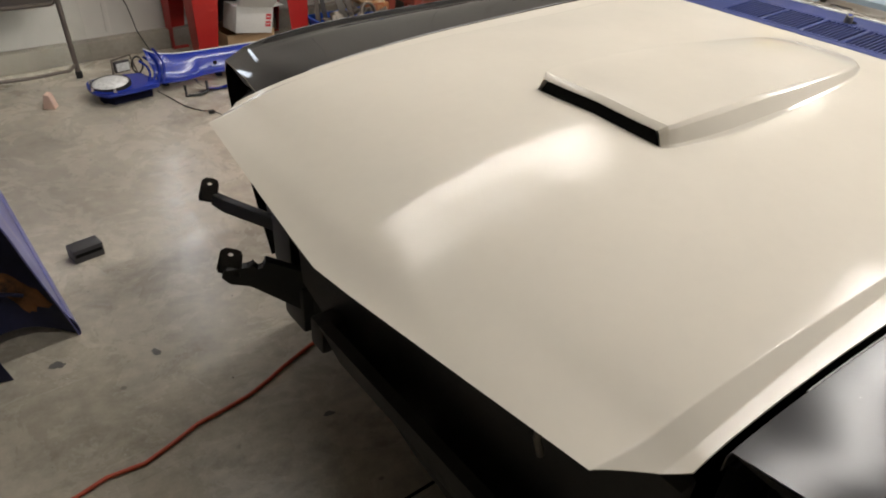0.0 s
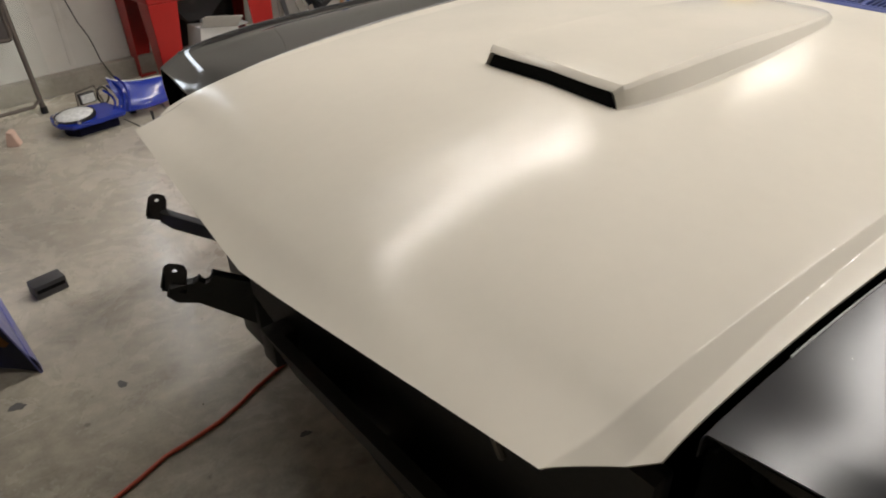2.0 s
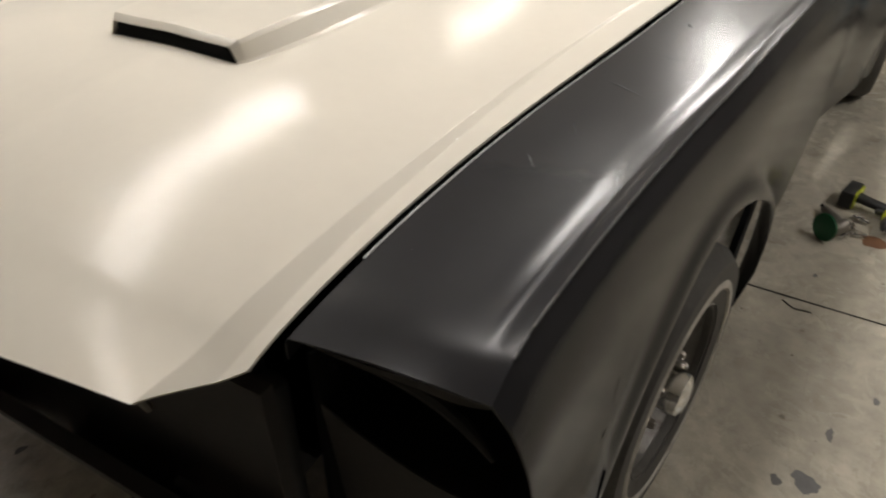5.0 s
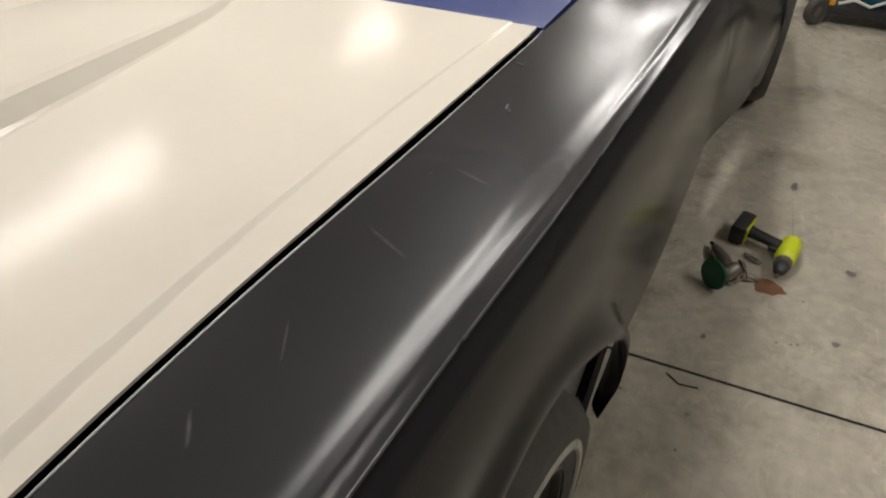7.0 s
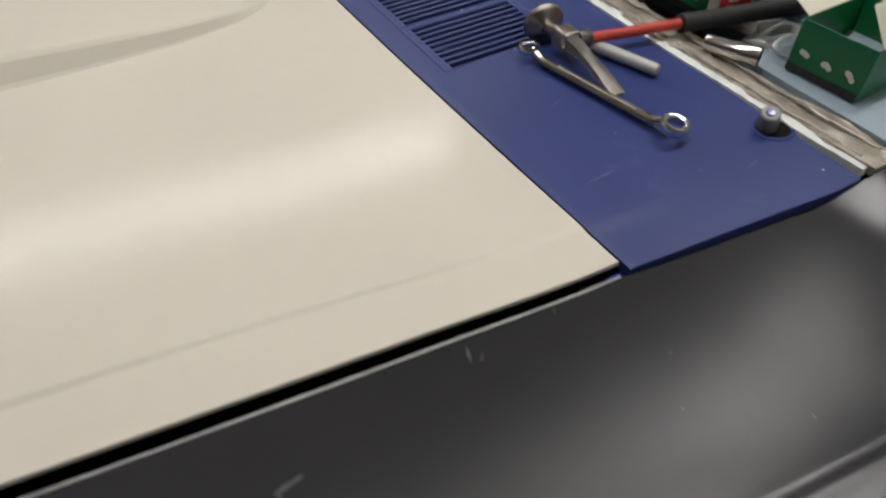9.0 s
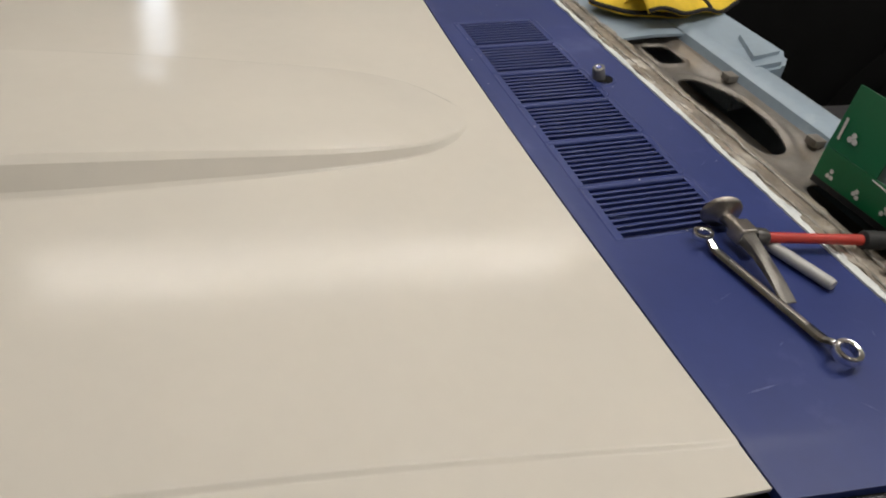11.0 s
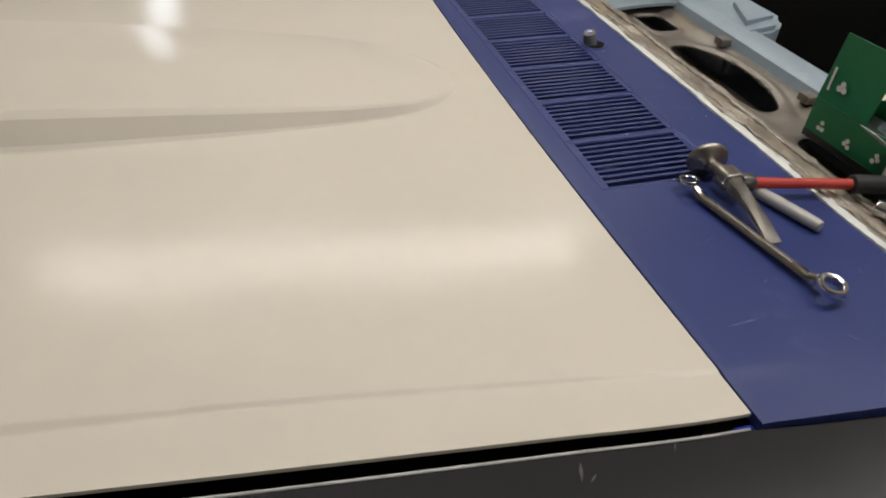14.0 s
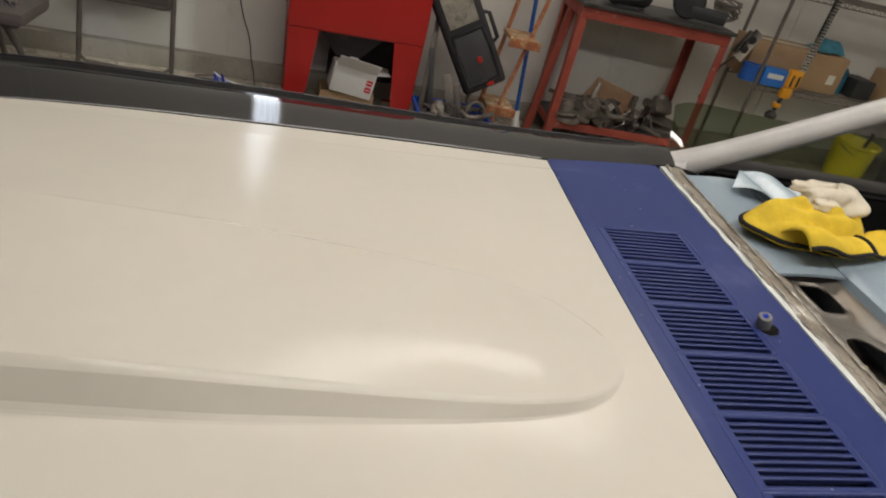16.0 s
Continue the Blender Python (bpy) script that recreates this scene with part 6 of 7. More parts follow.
def scrap(kind, m, material=None, lab=None, grp="greasy metal parts"):
    names = {"gear": ("gear_wheel", "greasy toothed gear wheel"), "flange": ("pipe_flange", "dull cast flange with a bore"), "bracket": ("steel_bracket", "bent greasy steel bracket"),
             "shaft": ("steel_shaft", "stepped steel shaft"), "casting": ("cast_part", "lumpy cast housing part"), "plate": ("steel_plate", "flat drilled steel plate"), "pipe": ("bent_pipe", "bent steel pipe")}
    nm, lb = names[kind]
    t = thing(nm, (lab or lb) + " among other scrap", "metal part", m, grp)
    mt = material or M["scrap"]
    if kind == "gear":
        bm = bm_new()
        lathe(bm, [(0.018, 0.0), (0.055, 0.0), (0.06, 0.004), (0.06, 0.022), (0.055, 0.026), (0.035, 0.026), (0.032, 0.036), (0.018, 0.036), (0.018, 0.0)], 24)
        part("wheel_body", bm, mt, t)
    elif kind == "flange":
        part("flange_body", lathe(bm_new(), [(0.022, 0), (0.05, 0), (0.05, 0.012), (0.033, 0.015), (0.030, 0.06), (0.036, 0.064), (0.036, 0.07), (0.022, 0.07), (0.022, 0)], 20), mt, t)
    elif kind == "bracket":
        bm = bm_new()
        prism(bm, [(-0.07, 0, 0), (0.02, 0, 0), (0.05, 0, 0.06), (0.09, 0, 0.07), (0.09, 0, 0.077), (0.046, 0, 0.067), (0.016, 0, 0.007), (-0.07, 0, 0.007)], (0, 0.04, 0))
        part("bent_strap", bm, mt, t, smooth=20)
    elif kind == "shaft":
        part("shaft", tube(bm_new(), [(-0.11, 0, 0.016), (-0.05, 0, 0.016), (-0.049, 0, 0.016), (0.06, 0, 0.016), (0.061, 0, 0.016), (0.12, 0, 0.016)], [0.010, 0.010, 0.016, 0.016, 0.009, 0.009], 12), mt, t)
    elif kind == "casting":
        bm = bm_new()
        box(bm, (0, 0, 0.035), (0.12, 0.08, 0.07), 0.016)
        lathe(bm, [(0.02, 0.06), (0.036, 0.06), (0.036, 0.09), (0.02, 0.09)], 18, pose(-0.02, 0, 0))
        tube(bm, [(0.04, 0, 0.04), (0.10, 0.01, 0.045)], [0.024, 0.02], 14)
        part("housing", bm, mt, t)
    elif kind == "plate":
        bm = bm_new()
        box(bm, (0, 0, 0.004), (0.16, 0.08, 0.007), 0.002)
        for sx in (-1, 1):
            lathe(bm, [(0.006, 0.0076), (0.011, 0.0076), (0.011, 0.012), (0.006, 0.012)], 12, pose(sx * 0.05, 0, 0))
        part("plate", bm, mt, t)
    else:
        part("pipe", tube(bm_new(), [(-0.12, 0, 0.02), (-0.04, 0, 0.02), (0.0, 0.01, 0.03), (0.03, 0.03, 0.06), (0.04, 0.04, 0.11)], 0.014, 12), mt, t)
    return t


# blue bin full of scrap
bn = thing("plastic_bin", "open blue plastic bin filled with greasy metal parts", "bin", pose(0.27, 3.06, 0, 0, 0, 3))


def tray(bm, sx, sy, h, w, flare):
    a = [(-sx, -sy), (sx, -sy), (sx, sy), (-sx, sy)]
    lo = [bm.verts.new((x - math.copysign(flare, x), y - math.copysign(flare, y), 0)) for x, y in a]
    hi = [bm.verts.new((x, y, h)) for x, y in a]
    hi2 = [bm.verts.new((x - math.copysign(w, x), y - math.copysign(w, y), h)) for x, y in a]
    li = [bm.verts.new((x - math.copysign(flare + w, x), y - math.copysign(flare + w, y), w)) for x, y in a]
    for k in range(4):
        j = (k + 1) % 4
        bm.faces.new((lo[k], lo[j], hi[j], hi[k]))
        bm.faces.new((hi[k], hi[j], hi2[j], hi2[k]))
        bm.faces.new((hi2[k], hi2[j], li[j], li[k]))
    bm.faces.new(lo[::-1])
    bm.faces.new(li)
    bmesh.ops.bevel(bm, geom=[e for e in bm.edges if abs(e.verts[0].co.z - e.verts[1].co.z) > h * 0.5], offset=0.015, segments=3, affect="EDGES")
    return bm


part("bin_body", tray(bm_new(), 0.205, 0.15, 0.17, 0.005, 0.02), M["bluebin"], bn)
for a, b in (((-0.21, -0.155), (0.21, -0.155)), ((-0.21, 0.155), (0.21, 0.155))):
    part("rim", box(bm_new(), ((a[0] + b[0]) / 2, a[1], 0.165), (0.43, 0.016, 0.022), 0.005), M["bluebin"], bn)
for a in (-0.21, 0.21):
    part("rim", box(bm_new(), (a, 0, 0.165), (0.016, 0.29, 0.022), 0.005), M["bluebin"], bn)
kinds = ["gear", "shaft", "bracket", "pipe", "casting", "flange", "plate", "shaft", "bracket", "gear", "pipe", "plate"]
part("packed_scrap", box(bm_new(), (0, 0, 0.07), (0.36, 0.24, 0.12), 0.02), M["scrap"], bn)
for k, kd in enumerate(kinds):
    scrap(kd, pose(0.27 + SCR.uniform(-0.14, 0.14), 3.06 + SCR.uniform(-0.09, 0.09), 0.125 + 0.012 * (k % 4), SCR.uniform(-25, 25), SCR.uniform(-35, 35), SCR.uniform(0, 360)))
hose = thing("coiled_hose", "coiled grey braided hose on the scrap bin", "hose", pose(0.395, 3.02, 0.20, 70, 12, 0))
rod("coil", [(0.055 * math.cos(a), 0.055 * math.sin(a), 0.006 * a / 6.28) for a in (2 * math.pi * 3 * k / 60 for k in range(61))], 0.008, M["tubegrey"], hose, 8)
# long offcuts standing between cabinet and tool case
for k, (x, x2, y, h, w, mt) in enumerate(((0.09, 0.105, 3.20, 0.52, 0.03, "tubegrey"), (0.125, 0.11, 3.24, 0.60, 0.026, "gunsteel"), (0.16, 0.10, 3.19, 0.44, 0.03, "greyplastic"), (0.30, 0.20, 3.16, 0.33, 0.05, "baresteel"), (0.34, 0.27, 3.15, 0.28, 0.035, "tubegrey"))):
    st = thing("metal_offcut", "long greasy steel offcut standing in the scrap bin", "offcut", pose(x, y - 0.1, 0.05, -9, math.degrees(math.atan2(x2 - x, h)), 0), "steel offcuts")
    block("strip", (0, 0, h / 2), (w, 0.006, h), 0.002, M[mt], st)

# black plastic tool case leaning on the bin
tc_m = pose(0.445, 3.13, 0.325, 0, 0, 2) @ pose(0, 0, 0, -8, -32, 0)
case = thing("tool_case", "dusty black plastic power-tool case leaning on the scrap bin", "tool case", tc_m)
part("case_shell", box(bm_new(), (0, 0.02, 0.30), (0.26, 0.09, 0.62), 0.035, seg=4), M["caseblack"], case)
part("case_lid", box(bm_new(), (0, -0.032, 0.30), (0.25, 0.05, 0.60), 0.028, seg=4), M["caseblack"], case)
bm = bm_new()
rim = [(-0.095, -0.059, 0.045), (0.095, -0.059, 0.045), (0.100, -0.059, 0.20), (0.085, -0.059, 0.335), (-0.085, -0.059, 0.335), (-0.100, -0.059, 0.20), (-0.095, -0.059, 0.045)]
part("panel_rim", tube(bm, rim, 0.011, 10), M["caseblack"], case, "raised rim round the lid panel")
block("recessed_panel", (0, -0.058, 0.19), (0.17, 0.004, 0.27), 0.003, M["greyplastic"], case, "dull recessed panel of the lid")
block("paper_label", (0.0, -0.0585, 0.47), (0.17, 0.003, 0.19), 0.001, M["wornlabel"], case, "worn grey-tan label")
block("latch", (0.015, -0.064, 0.17), (0.026, 0.010, 0.034), 0.004, M["redcab"], case, "small red latch")
block("latch", (0.03, -0.060, 0.022), (0.04, 0.012, 0.022), 0.004, M["redcab"], case, "small red latch")
rod("carry_handle", [(0.12, 0.0, 0.22), (0.155, -0.01, 0.24), (0.155, -0.01, 0.38), (0.12, 0.0, 0.40)], 0.012, M["caseblack"], case, 10)

# worn wooden stepladder with paint-splashed treads
M["splash"] = mat("paint_splashed_wood", (0.45, 0.27, 0.13), rough=0.7, var=0.35, scale=20, bump=0.3, bscale=60, stain=(0.66, 0.62, 0.5), stain_amt=0.35, stain_scale=18)
M["rustpaint"] = mat("worn_orange_red_paint", (0.36, 0.12, 0.05), rough=0.6, var=0.3, scale=18, bump=0.2, bscale=80, stain=(0.52, 0.34, 0.16), stain_amt=0.4, stain_scale=22)
ld = thing("step_ladder", "worn wooden stepladder with paint-splashed treads", "ladder", pose(0.62, 3.28, 0))
for x0, x1, y0, y1 in ((-0.070, 0.16, -0.04, 0.04),):
    rod("rail", [(x0, y0, 0.0), (x1, y1, 1.05)], 0.013, M["rustpaint"], ld, 8)
rod("rail", [(-0.13, 0.12, 0.0), (0.01, 0.17, 1.05)], 0.013, M["rustpaint"], ld, 8)
for z, x in ((0.18, -0.03), (0.60, 0.01)):
    block("tread", (x, 0.05, z), (0.17, 0.20, 0.022), 0.004, M["splash"], ld, "paint-splashed wooden tread", m=pose(0, 0, 0, 0, 0, 0))
    block("tread_front", (x + 0.01, -0.055, z - 0.022), (0.19, 0.02, 0.05), 0.004, M["rustpaint"], ld)

br = thing("push_broom", "blue-handled broom leaning on the wall with a white foot", "broom", pose(0.76, 3.39, 0))
rod("stick", [(-0.005, 0.0, 0.10), (-0.06, 0.06, 0.80), (-0.085, 0.10, 1.30)], 0.0125, M["bluebroom"], br, 12)
part("foot", tube(bm_new(), [(0.0, 0, 0.13), (0.0, -0.002, 0.07), (0.02, -0.005, 0.0)], [0.015, 0.022, 0.03], 12), M["whitepaint"], br, "white plastic foot")

# red oxide steel bench with scrap on the lower shelf
bench = thing("steel_bench", "red oxide painted angle-iron bench with a scrap-filled lower shelf", "workbench", pose(1.39, 3.40, 0, 0, 0, 0))
BX, BZ = 0.455, 0.86
for x, y in ((-BX, -0.18), (BX, -0.18), (-BX + 0.0, 0.19), (BX - 0.03, 0.19)):
    s = -1 if x < 0 else 1
    bm = bm_new()
    box(bm, (x, y, BZ / 2), (0.045, 0.006, BZ), 0.001)
    box(bm, (x + s * 0.0225, y + (0.02 if y < 0 else -0.02), BZ / 2), (0.006, 0.045, BZ), 0.001)
    part("leg", bm, M["redbench"], bench)
block("top_rail", (0, -0.183, BZ - 0.033), (0.96, 0.008, 0.066), 0.002, M["redbench"], bench)
block("top_rail", (0, 0.195, BZ - 0.033), (0.95, 0.008, 0.066), 0.002, M["redbench"], bench)
for s in (-1, 1):
    block("end_rail", (s * 0.475, 0, BZ - 0.033), (0.008, 0.37, 0.066), 0.002, M["redbench"], bench)
    block("shelf_end", (s * 0.470, 0, 0.145), (0.008, 0.37, 0.05), 0.002, M["redbench"], bench)
block("worktop", (0, 0, BZ + 0.012), (0.99, 0.42, 0.02), 0.003, M["gunsteel"], bench, "greasy dark steel top")
block("shelf_rail", (0, -0.183, 0.145), (0.95, 0.008, 0.05), 0.002, M["redbench"], bench)
block("shelf", (0, 0, 0.160), (0.93, 0.36, 0.012), 0.002, M["gunsteel"], bench)
hb = thing("hardboard_panel", "brown hardboard panel with clipped corners lying on the scrap", "panel", pose(1.30, 3.33, 0.33, -25, 14, -4))
bm = bm_new()
prism(bm, [(-0.17, 0, -0.06), (-0.12, 0, 0.09), (0.14, 0, 0.09), (0.17, 0, 0.05), (0.17, 0, -0.08), (-0.12, 0, -0.08)], (0, 0.008, 0))
part("board", bm, M["brownpanel"], hb)
kinds = ["casting", "gear", "flange", "bracket", "shaft", "pipe", "plate"]
for k in range(34):
    lay = k // 14
    scrap(kinds[(k * 3 + lay) % 7], pose(1.39 + SCR.uniform(-0.38, 0.38), 3.34 + SCR.uniform(-0.11, 0.12), 0.168 + 0.045 * lay, SCR.uniform(-20, 20) * lay, SCR.uniform(-25, 25) * lay, SCR.uniform(0, 360)) @ Matrix.Scale(SCR.uniform(1.05, 1.45), 4))
for k, (x, r) in enumerate(((1.28, 20), (1.40, -30), (1.52, 10))):
    scrap("bracket", pose(x, 3.24, 0.20, 20, -40, r), M["chrome"], "bright bent chrome strap")
up = thing("red_tube", "upright dark red steel tube standing behind the bench", "tube", pose(1.02, 3.46, 0))
rod("tube", [(0, 0, 0), (-0.02, 0.02, 0.9)], 0.022, M["redbench"], up)
up2 = thing("red_channel", "dark red steel channel leaning beside the bench", "channel", pose(0.86, 3.44, 0))
block("web", (0, 0, 0.48), (0.05, 0.03, 0.96), 0.003, M["redbench"], up2, m=pose(0, 0, 0, 0, 5, 0))
# things on the bench top
motor = thing("electric_motor", "dark dusty electric motor on the bench", "motor", pose(1.22, 3.36, 0.882))
part("motor_body", lathe(bm_new(), [(0, -0.13), (0.05, -0.13), (0.085, -0.11), (0.09, -0.09), (0.09, 0.09), (0.085, 0.11), (0.05, 0.13), (0, 0.13)], 28, pose(0, 0, 0.09, 0, 90, 12)), M["cans"], motor)
part("motor_shaft", tube(bm_new(), [(0.12, 0.02, 0.09), (0.17, 0.035, 0.09)], 0.012, 12), M["steel"], motor)
block("foot", (0, 0, 0.006), (0.18, 0.13, 0.012), 0.003, M["cans"], motor)
mach = thing("bench_grinder", "black bench tool with a rounded guard on the bench", "grinder", pose(1.60, 3.36, 0.882, 0, 0, -18))
part("guard", lathe(bm_new(), [(0, -0.03), (0.085, -0.03), (0.095, -0.02), (0.095, 0.02), (0.085, 0.03), (0, 0.03)], 30, pose(0, 0, 0.095, 90, 0, 0)), M["cans"], mach)
block("tool_body", (0.13, 0, 0.05), (0.22, 0.08, 0.075), 0.02, M["cans"], mach)
rod("bolt", [(-0.02, -0.034, 0.13), (-0.02, -0.02, 0.13)], 0.012, M["chrome"], mach)
coil = thing("wire_coil", "tangled coil of grey cable on the end of the bench", "cable", pose(1.86, 3.38, 0.905))
rod("loops", [((0.075 + 0.012 * math.sin(3.1 * a)) * math.cos(a), (0.06 + 0.010 * math.cos(2.3 * a)) * math.sin(a), 0.02 + 0.10 * abs(math.sin(0.37 * a)) + 0.01 * math.sin(a)) for a in (2 * math.pi * 9 * k / 200 for k in range(201))], 0.006, M["tubegrey"], coil, 6)
sb = thing("socket_box", "metal double-socket box with black round sockets hanging off the bench end", "socket box", pose(1.945, 3.205, 0.74, 0, 24, 0))
block("metal_plate", (0, 0, 0.10), (0.075, 0.006, 0.19), 0.003, M["chrome"], sb)
block("box_body", (0, 0.025, 0.10), (0.07, 0.045, 0.15), 0.004, M["gunsteel"], sb)
for dz in (0.07, 0.135):
    part("socket", lathe(bm_new(), [(0, 0.004), (0.022, 0.004), (0.024, 0)], 22, pose(0, -0.004, dz, 90, 0, 0)), M["blackcord"], sb, "round black socket")
rod("tail_cord", [(0.0, 0.02, 0.02), (-0.01, 0.06, -0.08), (0.03, 0.08, -0.20), (0.045, 0.09, -0.30)], 0.006, M["blackcord"], sb, 8)

# wire shelf with cartons
ws = thing("wire_shelf", "chrome wire storage shelf", "shelf", pose(2.9, 3.38, 0))
for x in (-0.77, 0.78):
    for y in (-0.19, 0.16):
        rod("post", [(x, y, 0), (x, y, 1.75)], 0.012, M["tubegrey"], ws, 10)
for z in (0.62, 1.18):
    bm = bm_new()
    for y in (-0.19, 0.16):
        for dz in (0.0, -0.03):
            tube(bm, [(-0.77, y, z + dz), (0.78, y, z + dz)], 0.0045, 6)
        for k in range(31):
            x = -0.77 + 1.55 * k / 31
            tube(bm, [(x, y, z - 0.03), (x + 0.025, y, z), (x + 0.05, y, z - 0.03)], 0.0025, 5)
    for k in range(52):
        x = -0.77 + 1.55 * k / 51
        tube(bm, [(x, -0.19, z + 0.003), (x, 0.16, z + 0.003)], 0.0028, 5)
    part("wire_deck", bm, M["tubegrey"], ws)
bc = thing("brown_carton", "large brown cardboard carton on the wire shelf", "carton", pose(2.42, 3.40, 0.628, 0, 0, -3))
block("carton_body", (0, 0, 0.115), (0.66, 0.26, 0.23), 0.004, M["card"], bc)
block("paper_label", (0.26, -0.1312, 0.09), (0.05, 0.001, 0.06), 0, M["creamcard"], bc)
block("tape", (0, 0, 0.2312), (0.66, 0.05, 0.001), 0, M["creamcard"], bc)
zb = thing("blue_carton", "glossy blue printed carton on the wire shelf", "carton", pose(2.255, 3.215, 0.628, 0, 0, -4))
block("carton_body", (0, 0, 0.052), (0.205, 0.09, 0.104), 0.002, M["bluebox"], zb)
block("white_mark", (-0.02, -0.0458, 0.062), (0.105, 0.001, 0.03), 0, M["whitecard"], zb, "plain white brand-like shape")
block("red_mark", (0.065, -0.0458, 0.035), (0.03, 0.001, 0.02), 0, M["redprint"], zb)
tr = thing("tape_roll", "roll of light blue tape beside the blue carton", "tape roll", pose(2.09, 3.24, 0.628))
part("roll", lathe(bm_new(), [(0.038, 0), (0.055, 0), (0.055, 0.10), (0.038, 0.10), (0.038, 0)], 28), M["bluebroom"], tr)
rag = crumple("teal_rag", "crumpled teal rag on top of the brown carton", "rag", pose(2.62, 3.36, 0.862, 0, 0, 10), 0.22, 0.16, 0.10, 12, M["bluecloth"], 20, 20)
cl = thing("bar_clamp", "orange bar clamp with perforated steel bar on the wire shelf", "clamp", pose(2.345, 3.165, 0))
bm = bm_new()
box(bm, (0.012, 0, 0.98), (0.052, 0.004, 0.46), 0.001, pose(0, 0, 0, 0, 2, 0))
part("bar", bm, M["chrome"], cl, "perforated zinc-plated bar")
# holes are flat near-black squares, shade by colour only
bm = bm_new()
for r in range(3):
    for k in range(24):
        box(bm, (-0.003 + 0.016 * (r - 1) + 0.016, -0.0026, 0.77 + 0.0185 * k), (0.009, 0.001, 0.010), 0, pose(0, 0, 0, 0, 2, 0))
part("bar_holes", bm, M["dark"], cl, "rows of holes painted near-black on the bar")
bm = bm_new()
box(bm, (0.0, -0.005, 0.70), (0.085, 0.05, 0.11), 0.012)
box(bm, (-0.01, -0.005, 0.61), (0.07, 0.045, 0.07), 0.012)
part("clamp_head", bm, M["orangeplastic"], cl, "orange-yellow plastic head")
for dx in (-0.02, 0.02):
    block("slot", (dx, -0.032, 0.69), (0.014, 0.004, 0.07), 0.002, M["cans"], cl)
rod("screw", [(-0.015, -0.005, 0.58), (-0.03, -0.005, 0.49)], 0.012, M["cans"], cl)
block("grip_end", (-0.03, -0.005, 0.525), (0.045, 0.04, 0.03), 0.008, M["orangeplastic"], cl)
part("pad", lathe(bm_new(), [(0, 0), (0.035, 0), (0.04, 0.02), (0.02, 0.045), (0, 0.045)], 20, pose(-0.035, -0.005, 0.44)), M["cans"], cl)
for k, (x, w, h, mt, nm, lb, ct) in enumerate(((2.80, 0.10, 0.16, "tealpaint", "spray_can", "teal paint can on the wire shelf", "can"), (2.95, 0.16, 0.12, "cans", "dark_box", "dark plastic box on the wire shelf", "box"),
                                               (3.17, 0.14, 0.20, "card", "small_carton", "small brown carton on the wire shelf", "carton"), (3.38, 0.12, 0.15, "redcab", "red_can", "red metal can on the wire shelf", "can"), (3.53, 0.11, 0.18, "whitecard", "white_jug", "white plastic jug on the wire shelf", "jug"))):
    t = thing(nm, lb, ct, pose(x, 3.36, 0.628, 0, 0, 8 * k))
    if ct in ("can", "jug"):
        part("can_body", lathe(bm_new(), [(0, 0), (w / 2, 0), (w / 2, h * 0.9), (w * 0.42, h * 0.95), (w * 0.42, h), (0, h)], 24), M[mt], t)
    else:
        block("box_body", (0, 0, h / 2), (w, 0.16, h), 0.005, M[mt], t)

bk = thing("yellow_bucket", "bright yellow plastic bucket on the floor by the shelf", "bucket", pose(2.985, 3.13, 0))
part("bucket_body", lathe(bm_new(), [(0.0, 0.0), (0.10, 0.0), (0.105, 0.01), (0.135, 0.37), (0.14, 0.375), (0.148, 0.38), (0.148, 0.40), (0.138, 0.40), (0.13, 0.39), (0.10, 0.02), (0, 0.02)], 36), M["yellowplastic"], bk)
rod("bail", [(0.142 * math.cos(a), -0.01 - 0.14 * math.sin(a) * 0.8, 0.385 - 0.06 * math.sin(a)) for a in (math.pi * k / 20 for k in range(21))], 0.004, M["tubegrey"], bk, 6)
rod("paint_stick", [(0.02, 0.0, 0.03), (0.10, 0.02, 0.46)], 0.012, M["cans"], bk, 8)

# curved auto glass leaning in front of the shelf
ag = thing("auto_glass", "curved greenish windshield glass leaning by the shelf", "windshield", pose(2.52, 2.72, 0, 0, 0, 0))


def glass_at(u, v):
    x = -0.90 + 1.80 * u
    h = 0.475 - 0.05 * math.exp(-u * 30) - 0.10 * math.exp(-(1 - u) * 24)
    return Vector((x, 0.10 * (2 * u - 1) ** 2 + 0.27 * v + 0.02 * math.sin(math.pi * v), h * v + 0.004))


gl = part("glass_sheet", grid(bm_new(), 48, 16, glass_at, thick=(0, 0.005, 0)), M["glass"], ag)
gl.visible_shadow = False
part("black_edge", tube(bm_new(), [glass_at(k / 48, 0.015) + Vector((0, 0.002, 0.006)) for k in range(49)], 0.010, 8), M["rubber"], ag, "black rubber edge")

